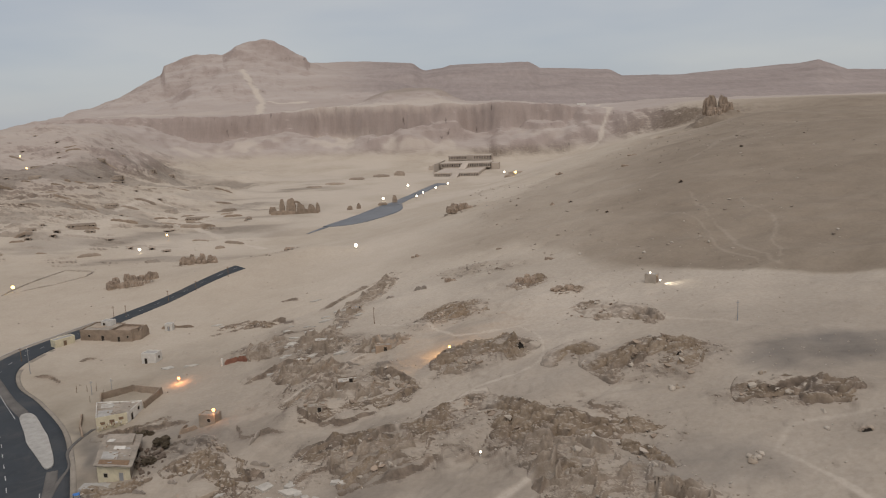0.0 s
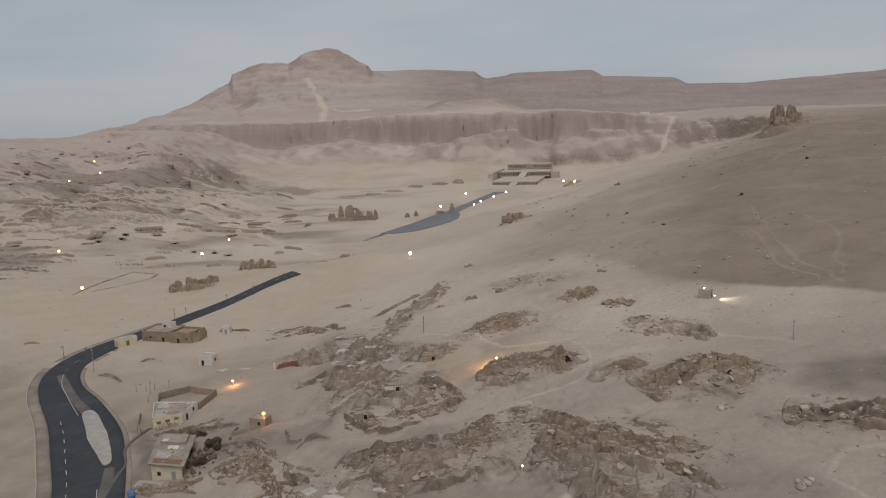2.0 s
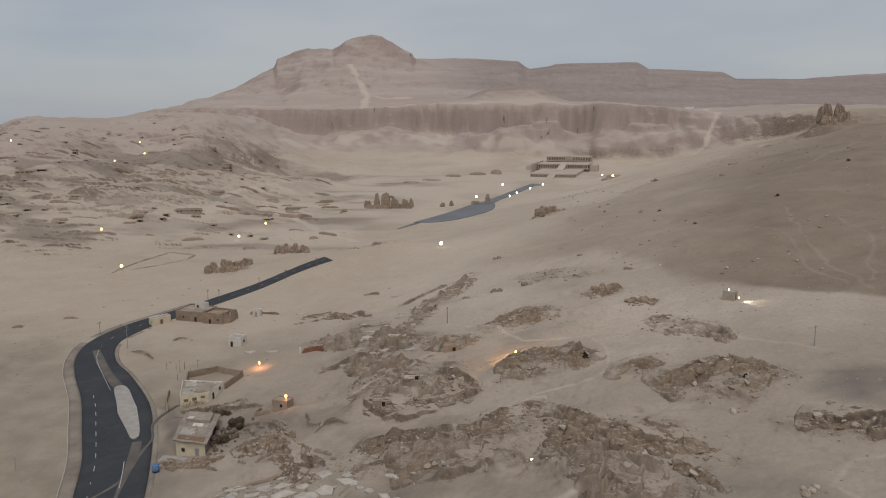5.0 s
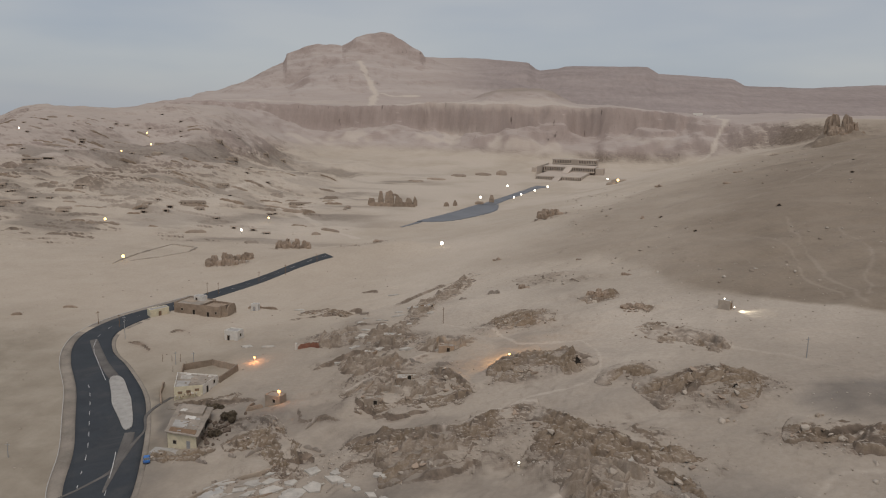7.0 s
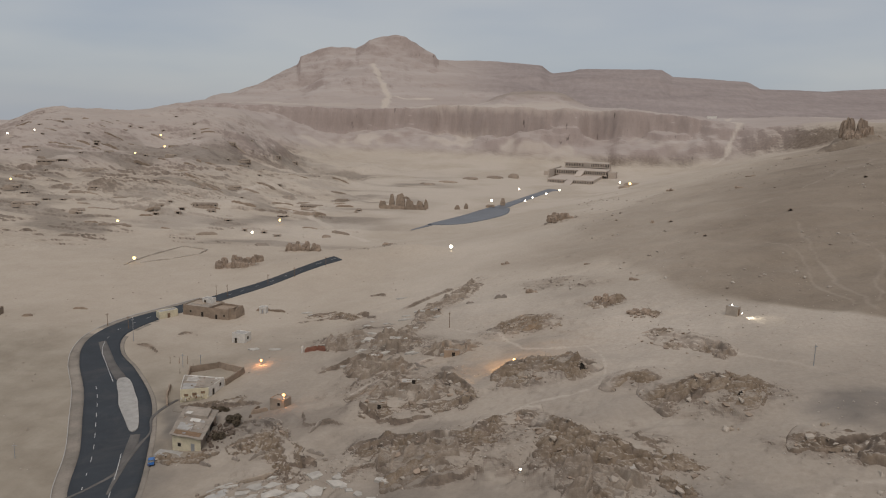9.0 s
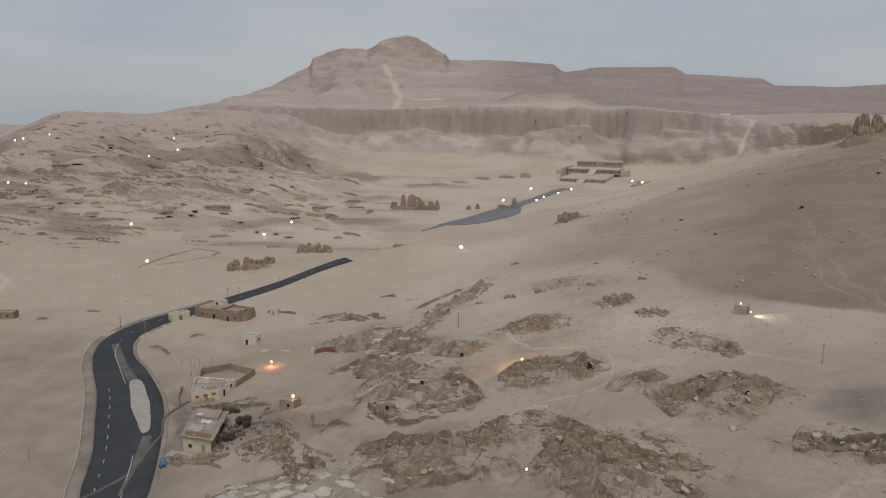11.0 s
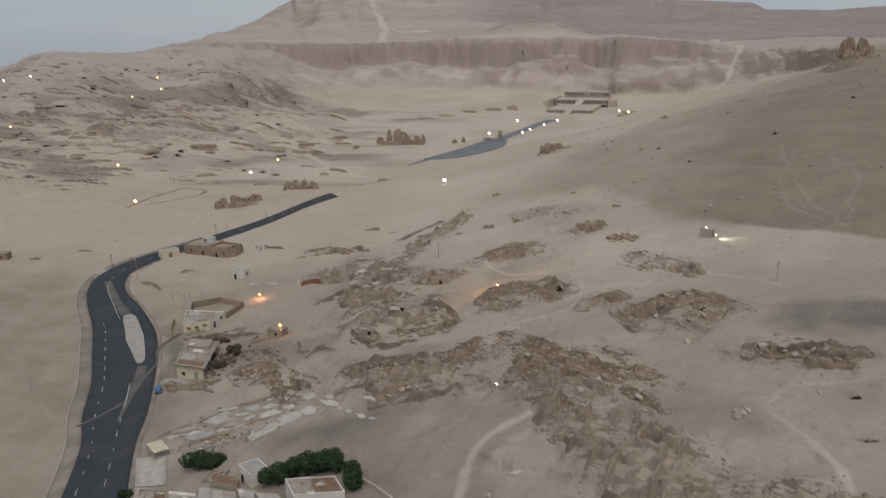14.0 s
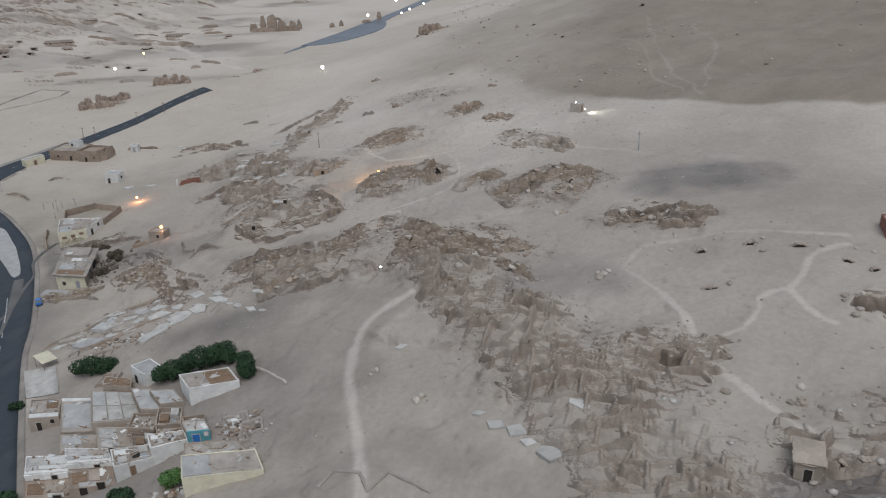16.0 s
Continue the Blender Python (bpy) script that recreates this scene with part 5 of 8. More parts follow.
shoulder2, _ = strip("road_shoulder", SR_L, SR_R, M["shoulder"], lift=0.05, across=3, step=3)
tagged(shoulder2, "grey gravel shoulder inside the road bend", "road shoulder", kind="structure")

# dusty median before and behind the island, and a sandy tyre track across the road
med, _ = strip("road_median", [(-170.6, 269.2), (-158.8, 254.0), (-143.5, 237.1), (-140.0, 234.0)], [(-168.6, 271.2), (-150.5, 249.4), (-140.4, 239.1), (-138.0, 236.0)], M["road_dust"], lift=0.16, across=4, step=1.5, skirt=0.2)
tagged(med, "dusty worn asphalt median beside the traffic island", "road median", kind="structure")
med2, _ = strip("road_median", [(-114.0, 200.0), (-111.7, 194.2), (-106.6, 181.4), (-100.7, 165.7)], [(-111.0, 200.0), (-106.5, 189.7), (-103.2, 177.6), (-100.0, 165.7)], M["road_dust"], lift=0.15, across=4, step=1.5, skirt=0.2)
tagged(med2, "dusty worn asphalt median beside the traffic island", "road median", kind="structure")
DUST = [(-111.0, 222.0), (-112.6, 214.0), (-112.0, 207.5), (-107.4, 199.0), (-106.6, 191.3), (-104.6, 177.3), (-107.0, 169.9), (-111.0, 163.0)]
track, _ = strip("dust_track", [(a - 0.5, b) for a, b in DUST], [(a + 0.5 + 0.3 * math.sin(b), b) for a, b in DUST], M["road_dust"], lift=0.19, across=3, step=1.2, skirt=0.15)
tagged(track, "sandy tyre track crossing the dark asphalt road", "dust track", kind="structure")
for px, py, ph in ((-130.3, 252.2, 2.6), (-126.9, 252.7, 2.4), (-123.7, 252.9, 3.0), (-118.5, 247.0, 2.6), (-121.5, 243.0, 2.2)):
    pst = thing("fence_post", px, py, "rough upright wooden post beside a whitewashed house", "post", "yard posts")
    part("post", tube((0, 0, -0.8), (0.1, 0, ph), 0.10, 0.07), M["wood"], pst)

# car park and the avenue to the temple
park_l = [(-106, 640), (-101, 655), (-84, 704), (-66, 772)]
park_r = [(-101, 637), (-74, 652), (-46, 712), (-46, 770)]
park, _ = strip("car_park", park_l, park_r, M["old_asphalt"], lift=0.35, across=10, step=6, skirt=1.5)
tagged(park, "broad dark asphalt car park below the temple", "car park", kind="structure")
avenue, _ = strip("avenue", [(-64, 768), (-40, 872), (-22, 955), (-14, 990)], [(-50, 768), (-28, 872), (-9, 955), (2, 990)], M["old_asphalt"], lift=0.35, across=4, step=6, skirt=1.5)
tagged(avenue, "asphalt avenue running up to the temple", "road", kind="structure")
upper_road, _ = strip("upper_road", [(-114, 606), (-110, 622), (-104, 642)], [(-112, 605), (-106.5, 621), (-100.5, 637)], M["old_asphalt"], lift=0.2, across=4, step=3)
tagged(upper_road, "asphalt road dropping behind the low crest", "road", kind="structure")

def utility_pole(x, y, h, arm=True, lean=0.0):
    ob = thing("utility_pole", x, y, "slim weathered utility pole standing in the sand" if arm else "slim metal lamp post standing in the sand", "pole", "roadside poles", (x * 37 + y * 11) % 90)
    part("pole", tube((0, 0, -0.8), (lean * h, 0, h), 0.13, 0.08), M["wood"] if arm else M["metal"], ob)
    part("crossarm", box(-0.7 + lean * h, 0.7 + lean * h, -0.06, 0.06, h - 0.7, h - 0.55, bevel=0.01), M["wood"] if arm else M["metal"], ob)
    part("insulator", tube((lean * h, 0, h - 0.1), (lean * h, 0, h + 0.25), 0.06, 0.05), M["white_wall"], ob)
    return ob


for x, y, h in [(-167.7, 286, 5.6), (-178.5, 288, 5.6), (-157.6, 347, 6.0), (-152.5, 348.5, 6.0), (-141.5, 373.8, 5.5), (-131, 385, 5.5), (-118, 399, 5.5), (-27.5, 263, 6.0)]:
    utility_pole(x, y, h)
for x, y, h in [(74.5, 194.5, 5.5), (-138.5, 180.7, 4.4), (-156.9, 272.0, 9.5), (-124, 250, 5), (-117.5, 251, 4.6)]:
    utility_pole(x, y, h, False)


# ---------------------------------------------------------------- houses by the bend
W_ = "window"
cream = flat_house("cream_house", [(-94.4, 188.2), (-85.2, 187.0), (-90.0, 206.5), (-99.8, 206.8)], 3.7,
                   "cream-painted house with a dusty slab roof beside the road", "mud_pale", "roof_dust", parapet=0.1, front=(0, "cream"), litter=22, eave=0.7,
                   # the wide dark door on wall 1 paints the shade of an open shed
                   openings=[(0, 0.72, 1.1, 0.0, 2.2, "metal", "door"), (0, 0.25, 1.0, 1.3, 1.0, "dark", W_), (1, 0.35, 1.2, 1.2, 1.1, "dark", W_), (1, 0.66, 5.0, 0.0, 2.5, "dark", "door")],
                   panels=[(0.02, 0.98, 0.0, 0.14, "wood", 0.42), (0.05, 0.55, 0.18, 0.42, "concrete", 0.44), (0.58, 0.95, 0.16, 0.5, "roof_dust", 0.46), (0.35, 0.7, 0.5, 0.62, "white_wall", 0.5), (0.05, 0.9, 0.66, 0.98, "roof_dust", 1.2)])
part("water_tank", box(-4.6, -2.8, 3.5, 5.2, 3.7, 5.0, bevel=0.08), M["white_wall"], cream, "white roof water tank")
part("forecourt", box(-5.6, 5.0, -13.0, -9.4, -1.6, -0.8, bevel=0.05), M["concrete"], cream, "pale concrete forecourt slab")

flat_house("painted_house", [(-108.6, 219.3), (-100.6, 223.0), (-100.0, 233.2), (-114.4, 233.0)], 3.5,
           "whitewashed flat-roofed house with a painted front wall", "white_wall", "roof_dust", parapet=0.3, front=(0, "cream"), litter=12,
           openings=[(0, 0.2, 1.2, 1.9, 0.7, "wood", W_), (0, 0.5, 1.2, 1.9, 0.7, "wood", W_), (0, 0.8, 1.2, 1.9, 0.7, "wood", W_), (1, 0.3, 1.1, 0.0, 2.1, "dark", "door"), (1, 0.75, 1.0, 1.2, 1.0, "dark", W_)],
           panels=[(0.03, 0.45, 0.05, 0.45, "concrete", 0.10), (0.5, 0.96, 0.1, 0.5, "roof_dust", 0.12), (0.1, 0.4, 0.6, 0.9, "slab", 0.15)])
# painted marks that cannot be read, as plain bars on the front wall
band = thing("wall_painting", -104.6, 221.0, "faded painted marks on a whitewashed house wall", "wall painting", "", math.degrees(math.atan2(3.7, 8.0)), ground_z(-104.6, 221.0))
rnd = random.Random(12)
for k in range(22):
    bx = -4.1 + k * 0.39
    bz = rnd.uniform(0.3, 1.6)
    part("bar", box(bx, bx + rnd.uniform(0.14, 0.34), -0.73, -0.2, bz, bz + rnd.uniform(0.2, 0.8)), M[("brick_red", "white_wall", "mud_pale", "cream", "wood")[rnd.choice((0, 1, 1, 2, 3, 3, 4))]], band)


def enclosure(name, pts, h, thick, mat, label, ruin=0.25, close=False, group="enclosing walls"):
    """Free-standing walls along a plan line, one mesh a wall."""
    p = pts + pts[:1] if close else pts
    cx, cy = sum(a[0] for a in pts) / len(pts), sum(a[1] for a in pts) / len(pts)
    ob = thing(name, cx, cy, label, "wall", group, 0.0)
    for k, (a, b) in enumerate(zip(p[:-1], p[1:])):
        mx, my = (a[0] + b[0]) / 2, (a[1] + b[1]) / 2
        ln, tn = math.hypot(b[0] - a[0], b[1] - a[1]), math.atan2(b[1] - a[1], b[0] - a[0])
        bm = jagged_wall(ln + thick * 0.8, thick, h, k * 31 + int(abs(cx * 3 + cy)), ruin=ruin, step=max(0.8, ln / 40))
        za, zb = ground_z(*a), ground_z(*b)
        for v in bm.verts:
            v.co.z += (zb - za) * v.co.x / max(ln, 0.1)
        w = part("wall", bm, M[mat], ob)
        w.matrix_local = pose(mx - cx, my - cy, (za + zb) / 2 - ob.location.z, 0, 0, math.degrees(tn))
    return ob


enclosure("mud_enclosure", [(-114.0, 233.5), (-118.5, 245), (-109.5, 249.5), (-97.5, 243.5), (-99.5, 233.8)], 2.3, 0.5, "mudbrick", "brown mud-brick yard walls behind a whitewashed house", 0.12)
enclosure("rubble_fence", [(-112, 217), (-116, 224), (-119, 232)], 1.6, 0.5, "mudbrick", "tumbledown yard fence of mud and timber", 0.7)

flat_house("lamp_hut", [(-74.0, 209.6), (-69.0, 208.6), (-68.2, 212.4), (-73.2, 213.4)], 2.9, "small square mud hut with a lamp on its roof", "mud_pale", "roof_dust", parapet=0.25,
           openings=[(0, 0.62, 0.9, 0.9, 1.0, "dark", W_)])
enclosure("hut_yard", [(-74.5, 209), (-79, 207.5), (-78.5, 212)], 1.3, 0.4, "mudbrick", "low broken yard wall beside a mud hut", 0.6)
flat_house("white_hut", [(-116.9, 276.4), (-111.3, 275.8), (-110.6, 280.2), (-116.2, 280.8)], 3.6, "small whitewashed block house alone in the sand", "white_wall", "concrete", parapet=0.25,
           openings=[(0, 0.3, 0.9, 0, 2.0, "dark", "door"), (1, 0.5, 0.9, 1.1, 1.0, "dark", W_)])
flat_house("white_booth", [(-124.2, 320.8), (-121.0, 320.8), (-121.0, 323.6), (-124.2, 323.6)], 3.0, "tiny whitewashed booth beside a low wall", "white_wall", "concrete", parapet=0.15,
           openings=[(0, 0.5, 0.8, 0, 1.9, "metal", "door")])
enclosure("booth_wall", [(-127, 325), (-121, 326), (-113, 323.5)], 1.4, 0.5, "mudbrick", "low broken mud wall beside a white booth", 0.5)

# mud compound beside the road
flat_house("mud_house", [(-157.0, 312.5), (-143.2, 309.8), (-141.5, 322.0), (-155.5, 325.0)], 4.0, "large brown mud-brick house beside the road", "mudbrick", "roof_dust", parapet=0.5,
           openings=[(0, 0.3, 1.0, 1.4, 1.0, "dark", W_), (0, 0.75, 1.2, 0, 2.1, "dark", "door"), (1, 0.5, 1.0, 1.3, 1.0, "dark", W_)],
           panels=[(0.1, 0.5, 0.4, 0.9, "mud_pale", 0.2), (0.55, 0.9, 0.1, 0.5, "roof_dust", 0.25)])
flat_house("roof_room", [(-151.0, 319.5), (-146.2, 318.5), (-145.6, 322.0), (-150.4, 323.0)], 6.2, "white upper room rising over a mud-brick house", "white_wall", "concrete", parapet=0.15,
           openings=[(0, 0.3, 0.9, 4.4, 1.0, "dark", W_)])
flat_house("mud_annex", [(-142.8, 308.6), (-133.0, 307.4), (-131.0, 316.0), (-141.0, 318.5)], 3.9, "partly roofless mud-brick annex house with a tall corner", "mudbrick", "mudbrick", parapet=0.9,
           openings=[(0, 0.4, 1.0, 0, 2.0, "dark", "door"), (0, 0.8, 0.8, 1.5, 0.9, "dark", W_)])
enclosure("tall_ruin", [(-134.5, 308.5), (-130.8, 310.0), (-130.0, 317.0)], 5.0, 0.7, "mudbrick", "tall ragged corner of a mud-brick ruin", 0.35)
flat_house("cream_shed", [(-162.6, 302.0), (-158.0, 309.8), (-161.0, 312.4), (-165.6, 304.6)], 3.0, "long cream-painted shed at the road's edge", "cream", "concrete", parapet=0.2, openings=[(0, 0.5, 1.2, 0.0, 2.0, "wood", "door")])

# kiosk with floodlight on the slope
kiosk = flat_house("guard_kiosk", [(61.6, 238.8), (64.5, 236.7), (66.0, 238.9), (63.1, 241.0)], 2.7, "small grey guard kiosk on the bare slope", "stone", "concrete", parapet=0.15,
                   openings=[(1, 0.5, 0.9, 0, 2.0, "wood", "door")])

# ---------------------------------------------------------------- farmstead below
flat_house("gatehouse", [(-68.2, 121.0), (-61.7, 121.6), (-64.6, 128.6), (-71.1, 128.0)], 2.7, "small house with a white-edged dusty roof by the road", "mud_pale", "roof_dust", parapet=0.2, litter=8,
           openings=[(0, 0.3, 1.0, 0, 2.0, "dark", "door"), (0, 0.75, 0.9, 1.1, 0.9, "dark", W_)],
           panels=[(0.0, 1.0, 0.0, 0.2, "white_wall", 0.28), (0.1, 0.5, 0.3, 0.7, "roof_dust", 0.1), (0.55, 0.95, 0.5, 0.95, "wood", 0.08)])
flat_house("farmhouse", [(-58.2, 115.4), (-51.7, 115.8), (-57.0, 127.6), (-63.8, 127.6)], 1.9, "low farmhouse wing with a plain grey earth roof", "mud_pale", "roof_dust", parapet=0.08, grow=0.22, litter=8,
           openings=[(0, 0.5, 1.0, 0, 2.0, "dark", "door"), (3, 0.5, 1.0, 1.0, 1.0, "dark", W_)],
           panels=[(0.0, 0.95, 0.90, 0.98, "white_wall", 0.35), (0.06, 0.94, 0.12, 0.84, "concrete", 0.05)])
flat_house("farmhouse", [(-51.4, 115.7), (-41.9, 117.0), (-47.6, 126.7), (-56.6, 127.4)], 1.8, "low farmhouse wing roofed with pale plastered panels", "mud_pale", "roof_dust", parapet=0.08, grow=0.22, litter=8,
           panels=[(0.02 + 0.33 * (k % 3), 0.32 + 0.33 * (k % 3), 0.03 + 0.48 * (k // 3), 0.48 + 0.48 * (k // 3), "slab" if k != 3 else "concrete", 0.12 + 0.04 * (k % 2)) for k in range(6)])
flat_house("back_store", [(-54.0, 127.9), (-47.8, 127.1), (-48.8, 130.0), (-54.8, 131.0)], 2.5, "narrow store with a brown plank roof", "mud_pale", "wood", parapet=0.08, grow=0.22, litter=6)
flat_house("grey_roof_room", [(-41.5, 117.2), (-37.6, 117.1), (-41.9, 124.2), (-46.2, 124.5)], 1.9, "low room with a smooth grey roof", "mud_pale", "concrete", parapet=0.08, grow=0.22, litter=2)
flat_house("grey_roof_store", [(-37.2, 117.2), (-32.9, 118.0), (-36.3, 122.2), (-41.0, 121.9)], 1.9, "low store with a smooth grey roof", "mud_pale", "concrete", parapet=0.08, grow=0.22, litter=4)
for k, q in enumerate([[(-55.2, 108.9), (-47.2, 108.2), (-50.4, 114.9), (-58.1, 115.0)], [(-47.0, 108.2), (-39.6, 107.2), (-43.0, 114.6), (-50.2, 114.9)]]):
    flat_house("earth_roof_wing", q, 1.5, "farm wing under a patched earth roof", "mud_pale", "roof_dust", parapet=0.08, grow=0.22, litter=24, group="earth-roofed farm wings",
               openings=[(0, 0.4, 1.0, 0, 2.0, "dark", "door")],
               panels=[(0.05, 0.55, 0.5, 0.94, "slab" if k else "concrete", 0.10), (0.6, 0.95, 0.15, 0.6, "mud_pale", 0.14), (0.1, 0.4, 0.08, 0.4, "slab", 0.12)])
for k, q in enumerate([[(-59.0, 102.5), (-51.0, 103.3), (-53.6, 108.2), (-61.4, 107.9)], [(-50.8, 103.4), (-42.8, 104.2), (-45.2, 107.9), (-53.4, 108.1)]]):
    flat_house("long_house", q, 2.7, "long house wing roofed with bleached broken sheets", "white_wall", "concrete", parapet=0.08, grow=0.22, litter=34,
               openings=[(0, 0.25, 1.0, 0, 2.0, "wood", "door"), (0, 0.65, 1.0, 1.1, 0.9, "dark", W_)],
               panels=[(0.0, 1.0, 0.0, 0.14, "white_wall", 0.35), (0.05, 0.5, 0.5, 0.9, "slab", 0.12), (0.3, 0.85, 0.24, 0.44, "white_wall", 0.2), (0.55, 0.97, 0.52, 0.95, "white_wall" if k == 0 else "roof_dust", 0.14)])
for k, q in enumerate([[(-56.8, 97.4), (-48.2, 97.8), (-50.8, 103.0), (-59.0, 102.2)], [(-48.0, 97.9), (-40.2, 98.8), (-42.7, 103.9), (-50.6, 103.1)]]):
    flat_house("mud_porch", q, 1.3, "low porch with a brown mud and plank roof", "mudbrick", "mudbrick", parapet=0.08, grow=0.22, litter=10, group="mud porches",
               openings=[(0, 0.3, 1.4, 0, 1.6, "dark", "door"), (0, 0.7, 1.4, 0, 1.6, "dark", "door")],
               panels=[(0.05, 0.4, 0.2, 0.8, "wood", 0.15), (0.45, 0.7, 0.3, 0.9, "mud_pale", 0.12), (0.5 - 0.3 * k, 0.85, 0.0, 0.22, "slab", 0.16)])
for k, q in enumerate([[(-39.6, 99.4), (-33.6, 102.0), (-35.6, 105.6), (-42.2, 104.2)], [(-33.4, 102.1), (-27.5, 104.5), (-29.2, 107.0), (-35.4, 105.7)]]):
    flat_house("white_front_house", q, 2.9, "whitewashed house front with a patched collapsing roof", "white_wall", "mud_pale", parapet=0.08, grow=0.22, litter=20, group="whitewashed house fronts",
               openings=[(0, 0.45, 0.9, 0, 2.0, "wood", "door")] if k == 0 else [],
               # the dark panel paints the shade of a hole in the roof
               panels=[(0.05, 0.45, 0.55, 0.9, "white_wall", 0.2), (0.5, 0.72, 0.2, 0.7, "dark", 0.02), (0.7, 0.95, 0.5, 0.95, "slab", 0.18), (0.1, 0.35, 0.1, 0.45, "slab", 0.15)])
flat_house("teal_room", [(-27.2, 104.5), (-23.3, 105.0), (-25.0, 108.0), (-28.8, 107.2)], 2.8, "corner room with a teal front and bright blue door", "mud_pale", "slab", parapet=0.08, front=(0, "teal"), grow=0.22, litter=4,
           openings=[(0, 0.38, 1.3, 0.0, 2.2, "blue_car", "door"), (0, 0.82, 0.7, 1.2, 0.8, "white_wall", W_)])
flat_house("white_long_room", [(-31.0, 117.4), (-21.3, 120.2), (-25.0, 125.4), (-34.8, 122.8)], 2.9, "long whitewashed room with a brown dusty roof", "white_wall", "roof_dust", parapet=0.12, litter=8,
           panels=[(0.45, 0.97, 0.05, 0.95, "wood", 0.05), (0.05, 0.4, 0.1, 0.9, "roof_dust", 0.08)])
flat_house("cube_house", [(-49.2, 131.8), (-44.6, 128.0), (-41.2, 130.8), (-45.8, 134.8)], 2.8, "small white cube house with a dark doorway", "white_wall", "concrete", parapet=0.15, openings=[(0, 0.3, 1.1, 0, 2.0, "dark", "door")])
flat_house("cream_wall_house", [(-23.4, 90.2), (-9.8, 92.4), (-12.6, 98.0), (-25.6, 96.4)], 2.8, "house with a long cream wall and an earth roof", "cream", "roof_dust", parapet=0.12, litter=14, openings=[(3, 0.5, 1.0, 0, 2.0, "teal", "door")],
           panels=[(0.0, 0.36, 0.05, 0.95, "concrete", 0.12), (0.42, 0.7, 0.2, 0.6, "roof_dust", 0.12)])
flat_house("earth_roof_room", [(-25.4, 96.8), (-13.2, 98.4), (-17.6, 102.4), (-26.8, 101.4)], 2.2, "sunken room covered with an earth roof", "mudbrick", "roof_dust", parapet=0.1, litter=12)

def ruin_house(x, y, w, d, turn, h, seed, label, slab=None, mat="mudbrick", group="ruined mud-brick rooms"):
    """Roofless room: four broken walls, some partition, now and then a pale floor."""
    rnd = random.Random(seed)
    ob = thing("mudbrick_ruin", x, y, label, "ruin", group, turn)
    m = ob.matrix_world.copy()
    sides = [((-w / 2, -d / 2), (w / 2, -d / 2)), ((w / 2, -d / 2), (w / 2, d / 2)), ((w / 2, d / 2), (-w / 2, d / 2)), ((-w / 2, d / 2), (-w / 2, -d / 2))]
    if rnd.random() < 0.5:
        f = rnd.uniform(-0.2, 0.2) * w
        sides.append(((f, -d / 2), (f, d / 2)))
    if rnd.random() < 0.35:
        sides.pop(rnd.randrange(3))
    for k, (a, b) in enumerate(sides):
        ln, tn = math.hypot(b[0] - a[0], b[1] - a[1]), math.atan2(b[1] - a[1], b[0] - a[0])
        za, zb = (ground_z(*(m @ Vector((*p, 0)))[:2]) - ob.location.z for p in (a, b))
        mid, half = (za + zb) / 2, max(-0.14 * ln, min(0.14 * ln, (zb - za) / 2))
        za, zb = mid - half, mid + half
        hh = h * rnd.uniform(0.28, 0.66)
        bm = eroded_wall(ln + 0.5, rnd.uniform(0.34, 0.5), hh, seed * 7 + k)
        for v in bm.verts:
            v.co.z += (zb - za) * v.co.x / ln
        wl = part("wall", bm, M[mat if rnd.random() < 0.25 else "mud_wash"], ob)
        wl.matrix_local = pose((a[0] + b[0]) / 2, (a[1] + b[1]) / 2, (za + zb) / 2, 0, 0, math.degrees(tn))
    return ob


# roofless rooms of the farmstead, side by side
for k, q in enumerate([[(-39.2, 106.4), (-34.2, 106.2), (-36.2, 110.6), (-41.6, 111.4)], [(-34.0, 106.3), (-29.2, 107.6), (-31.0, 111.2), (-36.0, 110.6)], [(-42.4, 112.0), (-36.6, 111.0), (-38.0, 116.8), (-43.0, 116.8)],
                       [(-36.2, 111.0), (-31.2, 111.6), (-32.6, 116.8), (-37.6, 116.8)], [(-29.0, 107.8), (-25.0, 108.4), (-26.4, 112.2), (-30.8, 111.4)]]):
    flat_house("roofless_room", q, 0.5 + 0.25 * (k % 3), "roofless farm room full of fallen beams and rubble", "mud_pale" if k % 2 else "mudbrick", "roof_dust", parapet=0.7 + 0.3 * (k % 2), litter=26, group="roofless farm rooms",
               panels=[(0.1, 0.5, 0.15, 0.6, "wood", 1.0), (0.55, 0.9, 0.5, 0.95, "slab", 1.1)] if k % 3 == 0 else None)
enclosure("ruin_wall", [(-83, 155), (-74, 160), (-65, 165.5), (-56, 168.5)], 0.9, 0.5, "mud_pale", "straight low wall of a levelled house", 0.4)
enclosure("ruin_wall", [(-72, 151), (-63, 153), (-52, 157.5)], 0.9, 0.5, "mudbrick", "straight low wall of a levelled house", 0.5)
# rubble clods, coloured dark to stand also for the overhang's shade
heap = thing("refuse_shade_heap", -84.5, 197.5, "heap of rubble and brush, darkened as shade beside a cream house", "heap")
rnd = random.Random(41)
for k in range(70):
    bm = bmesh.new()
    bmesh.ops.create_icosphere(bm, subdivisions=1, radius=rnd.uniform(0.25, 0.9))
    px, py = rnd.gauss(0.6, 2.4), rnd.gauss(0, 4.4)
    pz = ground_z(-84.5 + px, 197.5 + py) - heap.location.z
    for v in bm.verts:
        v.co = v.co * rnd.uniform(0.65, 1.25) + Vector((px, py, pz + 0.2))
    part("clod", bm, M["heap"], heap)

